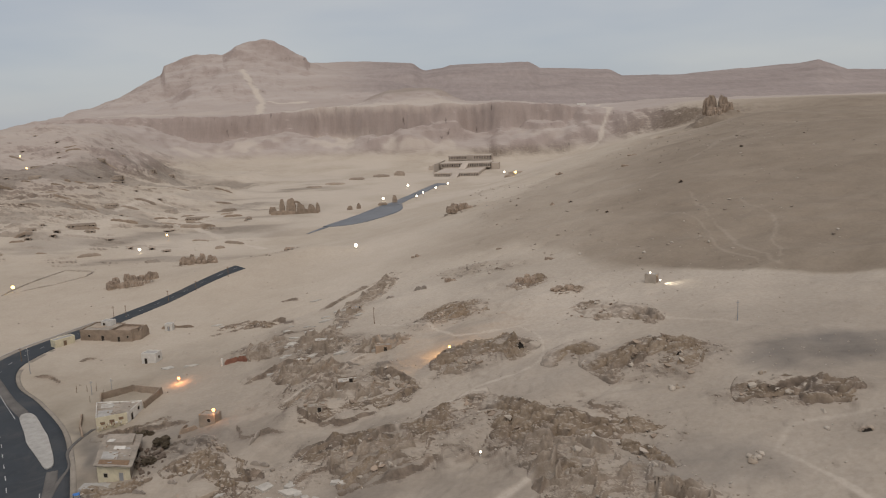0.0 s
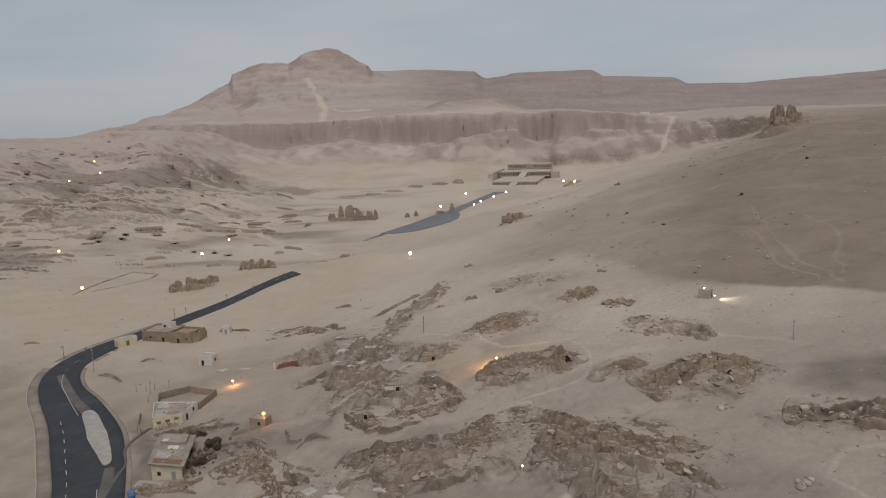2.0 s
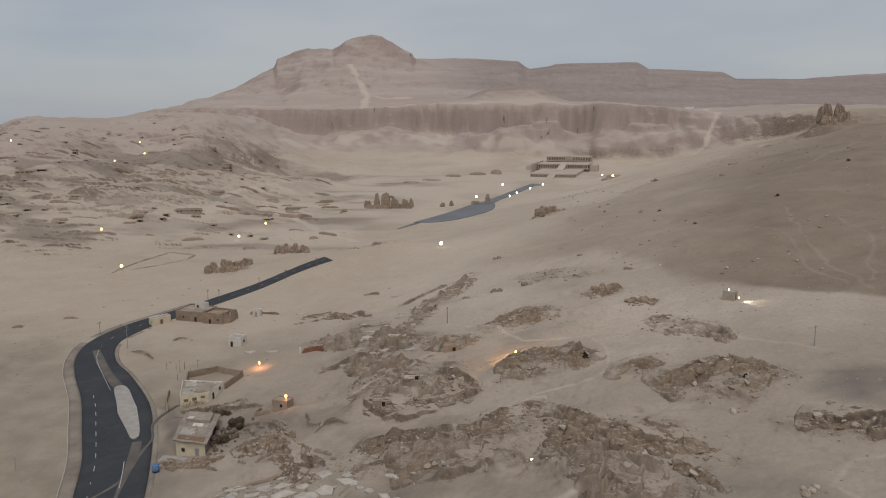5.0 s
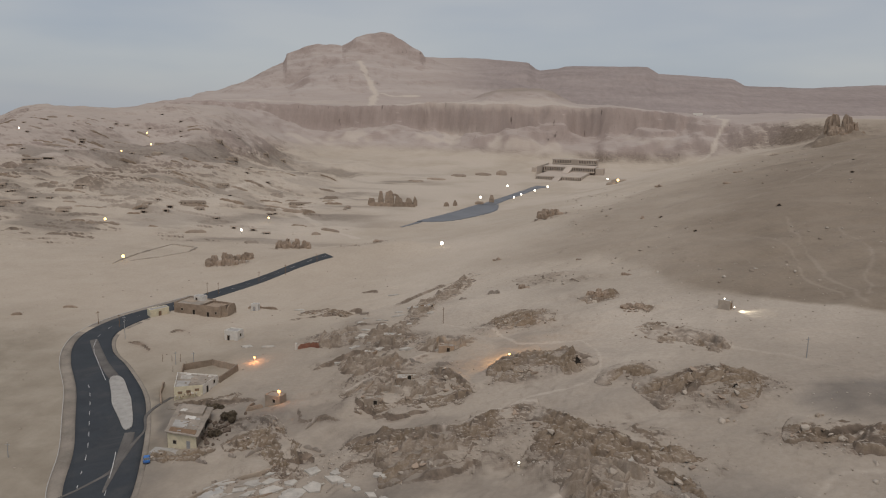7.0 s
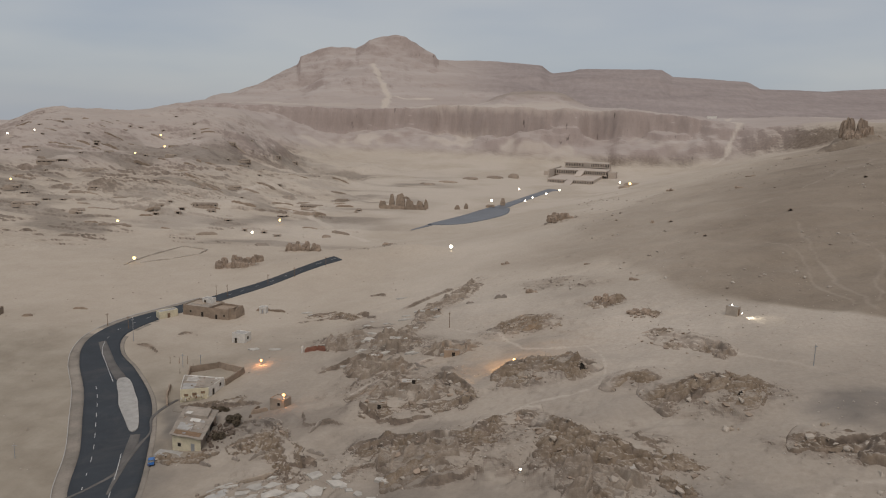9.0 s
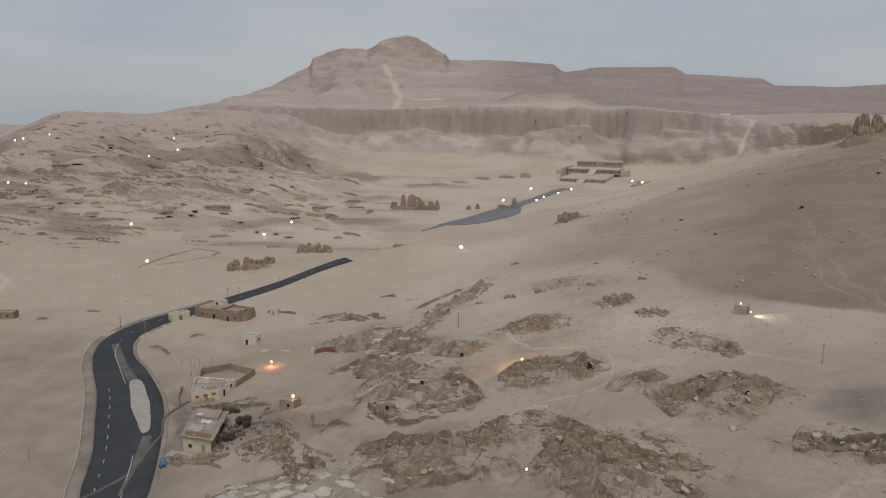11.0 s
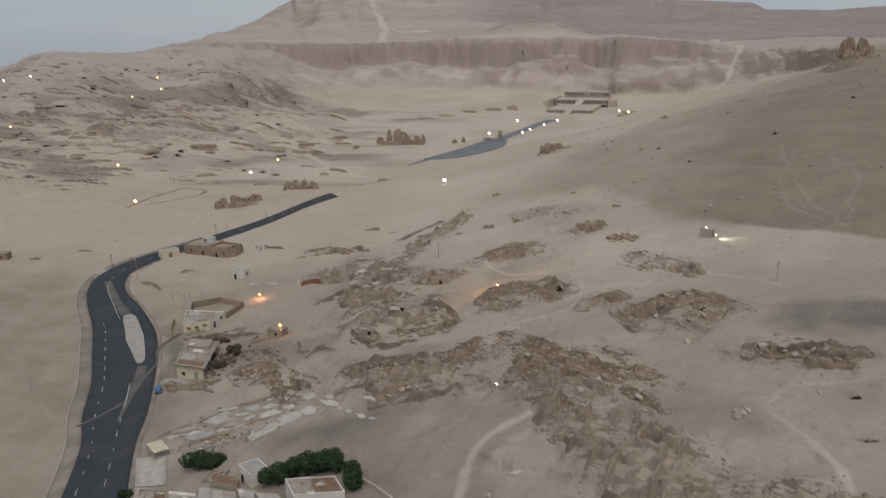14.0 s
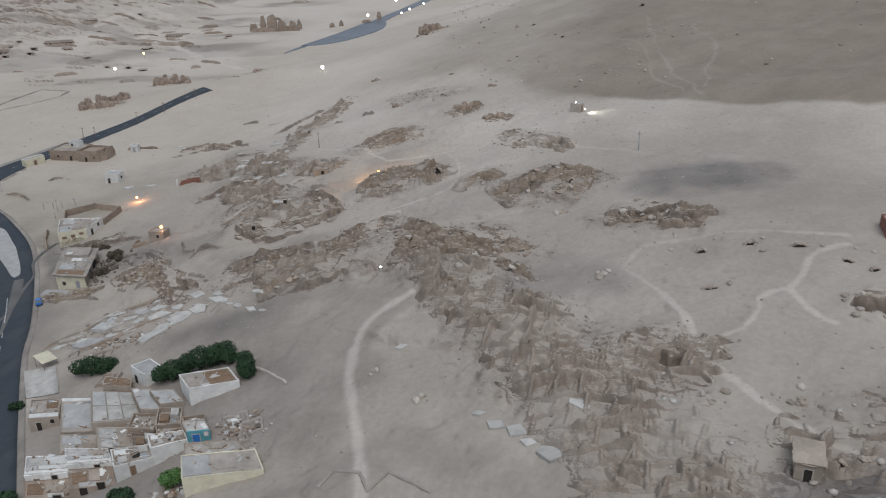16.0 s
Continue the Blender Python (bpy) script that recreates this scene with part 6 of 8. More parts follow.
# mud-brick village ruins on the slope
def row_of_ruins(n, start, end, spread, size, h, seed, label):
    rnd = random.Random(seed)
    for k in range(n):
        f = (k + rnd.uniform(0.2, 0.8)) / n
        x = start[0] + (end[0] - start[0]) * f + rnd.uniform(-spread, spread)
        y = start[1] + (end[1] - start[1]) * f + rnd.uniform(-spread, spread)
        ruin_house(x, y, size * rnd.uniform(0.7, 1.3), size * rnd.uniform(0.6, 1.1), rnd.uniform(-9, 9) - 27, h * rnd.uniform(0.7, 1.2), seed * 100 + k, label)


LBL = "roofless mud-brick room with broken walls on the slope"
row_of_ruins(2, (-55, 240), (-28, 212), 5.0, 5.0, 2.2, 4, LBL)
row_of_ruins(3, (-24, 342), (-44, 262), 3.0, 4.6, 2.0, 5, LBL)
row_of_ruins(4, (-52, 262), (-36, 248), 4.0, 4.4, 2.2, 6, LBL)
row_of_ruins(3, (-30, 242), (-17, 238), 3.0, 4.2, 1.8, 7, LBL)
row_of_ruins(5, (-75, 270), (-58, 262), 3.0, 4.0, 1.6, 9, LBL)
row_of_ruins(3, (-48, 212), (-20, 203), 3.0, 4.6, 1.9, 10, LBL)

flat_house("stone_tomb_hut", [(67.8, 67.8), (71.0, 66.8), (72.8, 71.4), (69.6, 72.6)], 2.6, "square stone hut with a smooth earth roof", "mud_pale", "mud_pale", parapet=0.05, eave=0.25, openings=[(0, 0.5, 1.0, 0, 1.9, "dark", "door")])
flat_house("brick_house", [(107.6, 126.4), (113.8, 124.4), (115.2, 129.6), (109.2, 132.0)], 2.5, "red-brick house with a pale concrete roof", "brick_red", "concrete", parapet=0.2, openings=[(0, 0.4, 1.0, 0, 2.0, "dark", "door")])
sh = thing("shade_canopy", -77.5, 147.0, "pale cloth shade canopy on wooden posts", "canopy", "", -38)
part("cover", prism([(-3.2, -1.6), (2.6, -2.0), (3.0, 1.7), (-2.8, 2.0)], 2.3, 2.45, bevel=0.03), M["cream"], sh, "pale cream roof sheet")
for px, py in ((-2.8, -1.5), (2.4, -1.7), (2.7, 1.5), (-2.5, 1.7)):
    part("post", tube((px, py, -0.8), (px, py, 2.35), 0.07, 0.06), M["wood"], sh)

# half-buried houses that still stand among the ruins
for k, (x, y, w, d, t, h) in enumerate([(-30.5, 210.5, 6.0, 4.2, 14, 2.6), (-37.5, 198.2, 5.0, 3.6, 10, 2.2), (-22.0, 233.2, 5.0, 3.6, 8, 2.2), (-44.0, 253.8, 6.5, 4.0, 12, 2.4), (-50.0, 243.5, 4.6, 3.4, -16, 2.0), (-37.0, 283.0, 5.5, 4.0, 70, 2.2)]):
    c, sn = math.cos(math.radians(t)), math.sin(math.radians(t))
    q = [(x + u * w / 2 * c - v * d / 2 * sn, y + u * w / 2 * sn + v * d / 2 * c) for u, v in ((-1, -1), (1, -1), (1, 1), (-1, 1))]
    flat_house("ruined_house", q, 0.62 * h, "half-buried mud-brick house with a dark doorway among ruins", "mud_pale" if k % 2 else "mudbrick", "roof_dust" if k % 3 else "slab", parapet=0.25, litter=8, group="standing ruined houses",
               openings=[(0, 0.62, 1.0, 0.0, 1.3, "dark", "door")])
enclosure("brick_wall_ruin", [(-80.5, 259.5), (-76.0, 260.5), (-72.5, 258.5)], 1.8, 0.5, "brick_red", "tumbled wall of reddish brick on the slope", 0.6)
part("post", box(-0.35, 0.35, -0.35, 0.35, -0.6, 2.6, bevel=0.04), M["white_wall"], thing("boundary_stone", -81.4, 259.2, "upright whitewashed stone post beside a brick ruin", "post"))

# low field walls
enclosure("field_wall", [(1, 85.5), (3, 89), (7.5, 87.6), (9.3, 83.2)], 0.34, 0.45, "mud_wash", "low tumbled field wall on the sand", 0.8)
enclosure("field_wall", [(9.3, 83.2), (12.4, 86.8), (19.4, 80.6)], 0.34, 0.45, "mud_wash", "low tumbled field wall on the sand", 0.8)
enclosure("yard_wall", [(-11, 117.5), (-15.1, 122.0), (-20.0, 126.0)], 0.8, 0.5, "stone", "short broken yard wall of pale stones", 0.7)
enclosure("stone_enclosure", [(-243.6, 405.4), (-246, 440), (-243, 474), (-222, 468), (-220, 452)], 0.9, 0.6, "stone", "long low stone wall round an empty plot", 0.4)
enclosure("stone_enclosure", [(-220, 452), (-228, 430), (-238, 414)], 0.7, 0.6, "stone", "long low stone wall round an empty plot", 0.4)
enclosure("mud_wall", [(-262, 291), (-250, 289), (-245, 296)], 2.0, 0.6, "mudbrick", "broken brown mud wall on the plain", 0.4)
flat_house("plain_hut", [(-243, 287.6), (-232.5, 290.6), (-233.6, 295), (-244, 292.4)], 2.8, "small mud house standing alone on the plain", "mudbrick", "roof_dust", parapet=0.3, openings=[(0, 0.4, 1, 0, 1.9, "dark", "door"), (0, 0.75, 0.8, 1, 0.8, "dark", W_)])
enclosure("mud_wall", [(-222, 292), (-218, 293)], 1.2, 0.6, "mudbrick", "broken brown mud wall on the plain", 0.5)
enclosure("mud_wall", [(-209, 309), (-203, 310)], 1.1, 0.6, "mudbrick", "broken brown mud wall on the plain", 0.5)

# ---------------------------------------------------------------- blue car by the house
def make_car(x, y, turn):
    ob = thing("car", x, y, "small blue saloon car parked at the road's edge", "car", "", turn, ground_z(x, y) + 0.12)
    bm = box(-2.05, 2.05, -0.82, 0.82, 0.28, 0.86)
    bmesh.ops.bevel(bm, geom=bm.edges[:], offset=0.12, segments=2, affect="EDGES")
    part("body", bm, M["blue_car"], ob, smooth=False)
    bm = prism([(-1.45, -0.74), (1.05, -0.74), (1.05, 0.74), (-1.45, 0.74)], 0.84, 1.40, None, [(-1.0, -0.6), (0.45, -0.6), (0.45, 0.6), (-1.0, 0.6)])
    part("windows", bm, M["glass"], ob, "dark window glass")
    part("roof", box(-1.0, 0.45, -0.61, 0.61, 1.38, 1.44, bevel=0.02), M["blue_car"], ob)
    for wx in (-1.3, 1.3):
        for wy in (-0.8, 0.8):
            w = part("wheel", tube((wx, wy - 0.1, 0.3), (wx, wy + 0.1, 0.3), 0.31, 0.31, None, 14), M["rubber"], ob)
            part("rim", tube((wx, wy - 0.12, 0.3), (wx, wy + 0.12, 0.3), 0.17, 0.17, None, 10), M["metal"], w)
    for wy in (-0.55, 0.55):
        part("headlight", box(2.0, 2.09, wy - 0.16, wy + 0.16, 0.56, 0.7, bevel=0.02), M["white_wall"], ob)
        part("tail_light", box(-2.09, -2.0, wy - 0.16, wy + 0.16, 0.56, 0.7, bevel=0.02), M["brick_red"], ob)


make_car(-96.8, 181.0, 118)

# ---------------------------------------------------------------- trees of the farmstead
def tree(x, y, blobs, trunk_h, label, leaf="leaf", seed=0, count=900, leaf_size=0.33):
    """Tapered trunk with limbs, and a crown of many leaf sprays round uneven clumps."""
    rnd = random.Random(seed)
    ob = thing("tree", x, y, label, "tree", "farmstead trees")
    bm = tube((0, 0, -0.6), (0.1, 0.05, trunk_h), 0.24, 0.15)
    for bx, by, bz, r in blobs:
        tube((0.05, 0.02, trunk_h * 0.7), (bx * 0.8, by * 0.8, bz), 0.12, 0.04, bm, 6)
    part("trunk", bm, M["bark"], ob)
    vs, fs = [], []
    tot = sum(b[3] ** 2 for b in blobs)
    for bx, by, bz, r in blobs:
        for _ in range(int(count * r * r / tot)):
            d = Vector((rnd.gauss(0, 1), rnd.gauss(0, 1), rnd.gauss(0, 1))).normalized()
            rad = r * (0.62 + 0.5 * rnd.random() ** 0.7) * (1 + 0.25 * noise.noise(d * 2.2 + Vector((bx, by, seed))))
            c = Vector((bx, by, bz)) + Vector((d.x * rad, d.y * rad, d.z * rad * 0.85))
            n = (d + Vector((rnd.uniform(-0.8, 0.8), rnd.uniform(-0.8, 0.8), rnd.uniform(-0.3, 0.9)))).normalized()
            u = n.orthogonal().normalized()
            u = (Matrix.Rotation(rnd.uniform(0, 6.28), 3, n) @ u)
            v = n.cross(u)
            s = leaf_size * rnd.uniform(0.6, 1.3)
            k = len(vs)
            vs += [c - u * s, c - v * s * 0.45 + n * s * 0.2, c + u * s, c + v * s * 0.45 + n * s * 0.2]
            fs.append((k, k + 1, k + 2, k + 3))
    me = bpy.data.meshes.new("crown")
    me.from_pydata([tuple(v) for v in vs], [], fs)
    me.materials.append(M[leaf])
    cr = new("crown", me)
    cr.parent = ob
    return ob


tree(-39.0, 128.4, [(-2, -0.6, 2.0, 1.8), (0.6, 0.2, 2.6, 2.2), (2.4, 1.0, 2.4, 1.8)], 1.6, "dense dark green tree behind a white room", seed=1, count=2550)
tree(-33.0, 129.8, [(-2.2, -0.4, 2.4, 2.0), (0.4, 0.4, 3.0, 2.5), (3.0, 1.0, 2.8, 2.1)], 1.8, "dense dark green tree behind a white room", seed=2, count=2890)
tree(-27.5, 130.4, [(-1.6, 0, 2.6, 2.1), (0.6, 0.3, 3.2, 2.0), (1.5, -0.6, 2.2, 1.6)], 1.8, "tall dark green tree beside the farm buildings", seed=3, count=2550)
tree(-21.8, 126.2, [(0, 0.6, 2.4, 1.7), (0.8, -1.2, 2.0, 1.8), (1.4, -3.2, 1.8, 1.7)], 1.4, "dark green tree at the corner of a white room", seed=4, count=2210)
tree(-62.0, 138.6, [(-2.8, 0.2, 1.9, 1.9), (0, 0, 2.5, 2.3), (2.8, 0.4, 2.2, 2.2), (4.2, 1.4, 1.9, 1.7)], 1.5, "spreading green bush tree in the farmyard", seed=5, count=2550)
tree(-77.0, 131.0, [(-0.8, 0, 0.9, 0.9), (0.7, 0.2, 1.0, 1.0)], 0.7, "low dark green shrub beside the road", seed=6, count=500, leaf_size=0.3)
tree(-61.5, 98.0, [(-0.8, 0, 1.9, 1.5), (0.9, 0.2, 2.3, 1.6)], 1.4, "dark green shrub at the corner of a house", seed=7, count=1360)
tree(-27.0, 94.0, [(-0.6, 0, 2.0, 1.4), (0.7, 0.3, 2.3, 1.4)], 1.4, "fresh bright green tree in a small courtyard", "leaf_bright", seed=8, count=1530)
tree(-36.5, 93.2, [(-0.7, 0, 1.4, 1.4), (0.9, 0.2, 1.6, 1.4)], 1.1, "dark green shrub in a shaded courtyard", seed=9, count=1190)

tree(-82.0, 201.5, [(-1.2, 0, 1.0, 1.2), (0.8, 0.4, 1.3, 1.3), (1.6, -1.8, 0.9, 1.1)], 0.9, "dry brown brush beside a cream house", "dry_leaf", seed=10, count=1100)
tree(-83.0, 193.0, [(-0.6, 0, 0.8, 1.0), (1.0, 0.3, 0.9, 1.2)], 0.7, "dry brown brush beside a cream house", "dry_leaf", seed=11, count=900)
tree(-92.0, 212.0, [(-1.6, 0, 0.6, 1.0), (0.6, 0.3, 0.8, 1.1), (2.6, 0.4, 0.6, 0.9)], 0.6, "dry brown brush behind a cream house", "dry_leaf", seed=12, count=1000)

yard, _ = strip("yard_floor", [(-83.5, 146.5), (-76.5, 134.4)], [(-74.5, 145.5), (-67.8, 133.4)], M["slab"], lift=0.25, across=4, step=2)
tagged(yard, "grey plastered yard floor beside the road", "yard", kind="structure")
for k, (x, y, w, d, t) in enumerate([(-19.5, 109.5, 4.6, 3.2, 20), (-15.6, 106.6, 4.0, 3.4, 10), (-17.6, 103.6, 3.6, 2.6, 25), (-56.0, 134.0, 5.0, 3.0, -10), (-63.0, 145.0, 6.0, 3.4, 15), (-70.5, 149.5, 5.0, 3.0, 15)]):
    ruin_house(x, y, w, d, t, 1.7, 1300 + k, "collapsed mud-brick room heaped with rubble beside the farm", group="collapsed farm rooms")
def debris_pile(x, y, a, b, n, seed, label):
    """A pile of broken bricks, plaster lumps and beams, each its own piece."""
    rnd = random.Random(seed)
    ob = thing("debris_pile", x, y, label, "heap", "farm debris")
    for k in range(n):
        px, py = rnd.gauss(0, a * 0.5), rnd.gauss(0, b * 0.5)
        pz = ground_z(x + px, y + py) - ob.location.z
        s = rnd.uniform(0.25, 0.8)
        if k % 6 == 0:
            ln, t = rnd.uniform(0.8, 1.9), rnd.uniform(0, 6.28)
            part("beam", tube((px, py, pz + 0.1), (px + ln * math.cos(t), py + ln * math.sin(t), pz + rnd.uniform(0.2, 0.9)), 0.09, 0.07, None, 6), M["wood"], ob)
            continue
        bm = bmesh.new()
        bmesh.ops.create_icosphere(bm, subdivisions=1, radius=s)
        for v in bm.verts:
            v.co = Vector((v.co.x * rnd.uniform(0.7, 1.3), v.co.y * rnd.uniform(0.7, 1.3), v.co.z * rnd.uniform(0.4, 0.8))) + Vector((px, py, pz + 0.1))
        part("lump", bm, M[("mudbrick", "slab", "heap", "mud_pale", "white_wall")[rnd.choice((0, 0, 1, 2, 3, 4))]], ob)


debris_pile(-18.0, 107.0, 5.0, 4.0, 60, 1, "pile of broken bricks and plaster beside the farm")
debris_pile(-31.0, 109.0, 7.0, 3.0, 50, 2, "pile of broken bricks and beams among roofless rooms")
debris_pile(-47.0, 104.0, 8.0, 2.0, 40, 3, "pile of broken plaster between the farm roofs")
debris_pile(-27.0, 92.0, 5.0, 2.5, 40, 4, "pile of rubble in the farm courtyard")
debris_pile(-60.0, 150.0, 9.0, 3.0, 50, 5, "pile of broken bricks on levelled house floors")


# ---------------------------------------------------------------- terraced temple under the cliff
def colonnade(parent, x0, x1, y, z, h, n, name="pillar"):
    for k in range(n):
        x = x0 + (x1 - x0) * (k + 0.5) / n
        part(name, box(x - 0.65, x + 0.65, y - 0.65, y + 0.65, z, z + h), M["temple"], parent)


temple = thing("terraced_temple", 10.5, 1086, "pale limestone temple with pillared terraces and a central ramp", "temple", "", -9.0, 9.6)
TX = 1.5
for nm, y, z0, hh, wid, dep, n in (("lower_terrace", 0, -1.5, 6.6, 64, 104, 11), ("middle_terrace", 104, 2.0, 10.4, 78, 56, 12), ("upper_terrace", 158, 8.0, 13.0, 70, 34, 11)):
    top = z0 + hh
    t = part(nm, box(-wid / 2 + TX, wid / 2 + TX, y + 7, y + dep, z0 - 14, top, bevel=0.15), M["temple"], temple)
    for s in (-1, 1):
        a, b = sorted((TX + s * 5.5, TX + s * wid / 2))
        part("portico_roof", box(a, b, y - 1.0, y + 7.0, top - 1.3, top, bevel=0.08), M["temple"], t)
        part("portico_floor", box(a, b, y - 1.6, y + 7.0, top - 7.6, top - 6.4 if nm != "lower_terrace" else top - 6.0), M["temple"], t)
        # near-black back wall paints the deep shade behind the pillars
        part("back_wall", box(a + 0.6, b - 0.6, y + 6.5, y + 6.95, top - 6.4, top - 1.3), M["dark"], t, "portico wall painted near-black as shade")
        colonnade(t, a + 0.4, b - 0.4, y - 0.2, top - 6.4, 5.1, n)
bm = bmesh.new()
for (x, y, z) in ((-5, -38, -1), (5, -38, -1), (5, 8, 5.1), (-5, 8, 5.1), (-5, -38, -3), (5, -38, -3), (5, 8, -3), (-5, 8, -3)):
    bm.verts.new((x + TX, y, z))
bm.verts.ensure_lookup_table()
for f in ((0, 1, 2, 3), (4, 7, 6, 5), (0, 4, 5, 1), (1, 5, 6, 2), (2, 6, 7, 3), (3, 7, 4, 0)):
    bm.faces.new([bm.verts[i] for i in f])
rp = part("ramp", bm, M["temple"], temple)
me2 = rp.data.copy()
r2 = new("ramp", me2)
r2.parent = temple
r2.matrix_local = Matrix.Translation((0, 104, 7.0))
part("parapet_wall", box(TX - 42, TX - 40.5, 60, 165, 0, 14, bevel=0.1), M["temple"], temple)
part("side_chapel", box(TX + 40, TX + 52, 108, 128, 0, 11.0, bevel=0.2), M["temple"], temple)
part("side_chapel", box(TX - 58, TX - 44, 110, 128, 0, 9.0, bevel=0.2), M["temple"], temple)

# ruined brick gateway on the plain
gate = thing("brick_gateway_ruin", -148, 736, "ragged mud-brick ruin with a tall arched gateway", "ruin", "", 6)
for x, w, h, y in ((-21, 7, 7, 0), (-12, 5, 13, 1), (-3.5, 9, 14, 0), (6, 8, 10, -1), (16, 7, 9, 1), (22, 4, 11, 0)):
    bm = jagged_wall(w, 3.2, h, int(x * 3) + 700, ruin=0.35, step=1.2, deep=2, at=(x, y))
    part("wall", bm, M["mudbrick"], gate)
bm = bmesh.new()
prev = None
for k in range(13):
    a = math.pi * k / 12
    ringv = [bm.verts.new((1.5 + math.cos(a) * r, yy, 6.5 + math.sin(a) * r)) for r in (3.0, 5.0) for yy in (-1.6, 1.6)]
    if prev:
        for i, j in ((0, 1), (1, 3), (3, 2), (2, 0)):
            bm.faces.new((prev[i], prev[j], ringv[j], ringv[i]))
    prev = ringv
bmesh.ops.recalc_face_normals(bm, faces=bm.faces[:])
part("arch", bm, M["mudbrick"], gate)
for x, w in ((-10, 24), (12, 22)):
    part("outer_wall", jagged_wall(w, 1.5, 4.2, int(x) + 900, ruin=0.4, step=1.5, deep=2, at=(x, -9)), M["mudbrick"], gate)
for x, y, w, h in ((-55, 790, 5, 8), (-88, 752, 4, 5), (-96, 745, 5, 4), (-66, 772, 9, 3)):
    ob = thing("brick_pier", x, y, "worn mud-brick gate pier beside the avenue", "ruin", "avenue ruins", 4)
    part("pier", jagged_wall(w, 3, h, int(x), ruin=0.25, step=1.2, deep=2), M["mudbrick"], ob)

# rock-cut tombs with dark doorways on the southern hill and plain
def tomb(x, y, w, h, n, turn, label="rock-cut tomb front with a row of dark doorways"):
    ob = thing("rock_tomb", x, y, label, "tomb", "rock-cut tombs", turn)
    part("roof_mound", prism([(-w / 2 - 1.5, 0.8), (w / 2 + 1.5, 0.8), (w / 2, 7), (-w / 2, 7)], -3, h + 0.3, None, [(-w / 2, 1.6), (w / 2, 1.6), (w / 2 - 1, 5.5), (-w / 2 + 1, 5.5)]), M["tomb_stone"], ob)
    part("lintel", jagged_wall(w, 1.4, 1.0, int(abs(x) + y), ruin=0.4, deep=0.2, step=1.5), M["tomb_stone"], ob).location = (0, 0, h - 0.9)
    # solid dark strip behind the pillars paints the chamber's shade
    part("chamber", box(-w / 2 + 0.3, w / 2 - 0.3, 0.3, 0.75, -1.5, h - 0.6), M["tomb_dark"], ob, "chamber front painted near-black as shade")
    for k in range(n + 1):
        px = -w / 2 + w * k / n
        part("pillar", box(px - 0.8, px + 0.8, -0.6, 0.8, -1.5, h - 0.5, bevel=0.08), M["tomb_stone"], ob)
    part("court_wall", jagged_wall(w * 0.8, 0.8, 1.4, int(y), ruin=0.5, step=1.5, deep=1.5, at=(0, -9)), M["tomb_stone"], ob)
    return ob


TOMBS_HILL = [
    (-406, 940, 22, 4, 8, 15), (-398, 1040, 10, 5, 3, 10), (-390, 1085, 10, 5, 3, 8), (-240, 728, 26, 4.0, 8, 6), (-306, 632, 26, 4.2, 7, 14), (-517, 710, 20, 5, 4, 25),
    (-434, 965, 14, 4.5, 5, 15), (-428, 562, 24, 3, 4, 25), (-560, 862, 8, 5, 2, 25), (-330, 748, 14, 3.5, 5, 10), (-412, 632, 10, 3.5, 2, 20), (-460, 702, 22, 3, 5, 20),
]
TOMBS_PLAIN = [
    (-288, 608, 8, 3.5, 2, 14), (-325, 590, 7, 3.5, 2, 18), (-345, 700, 12, 3, 4, 15), (-370, 800, 12, 3.5, 4, 15), (-452, 842, 14, 3.5, 4, 20), (-482, 905, 16, 4, 5, 20),
    (-470, 600, 14, 3, 4, 22), (-184, 700, 5, 3.5, 1, 0), (-380, 560, 12, 2.5, 3, 20), (-505, 800, 12, 3.5, 4, 22), (-360, 880, 9, 3.5, 3, 12),
]
for x, y, w, h, n, t in TOMBS_HILL + TOMBS_PLAIN:
    tomb(x, y, w * 0.85, h * 0.58, n, t)

def tomb_door(x, y, w, h, turn):
    ob = thing("tomb_entrance", x, y, "small dark rock-cut tomb doorway on the hillside", "tomb", "small tomb doorways", turn)
    h = 0.62 * h
    back = ground_z(x - 2.5 * math.sin(math.radians(turn)), y + 2.5 * math.cos(math.radians(turn))) - ob.location.z
    rise = max(back, 0.2)
    part("jamb", jagged_wall(0.9, 2.6, h, int(abs(x)), ruin=0.2, step=0.4, deep=2, at=(-w / 2 - 0.45, 1.0)), M["tomb_stone"], ob)
    part("jamb", jagged_wall(0.9, 2.6, h, int(abs(y)), ruin=0.2, step=0.4, deep=2, at=(w / 2 + 0.45, 1.0)), M["tomb_stone"], ob)
    part("lintel", prism([(-w / 2 - 1.3, -0.7), (w / 2 + 1.2, -0.6), (w / 2 + 2.2, 4.5), (-w / 2 - 2.4, 4.2)], h - 0.1, h + 0.45, None, [(-w / 2 - 0.9, -0.3), (w / 2 + 0.8, -0.2), (w / 2 + 0.6, 3.2), (-w / 2 - 0.5, 3.0)]), M["tomb_stone"], ob)
    # solid dark block paints the shade of the doorway
    part("opening", box(-w / 2, w / 2, 0.3, 2.4, -2 - rise, h - 0.1), M["tomb_dark"], ob, "doorway block painted near-black as shade")


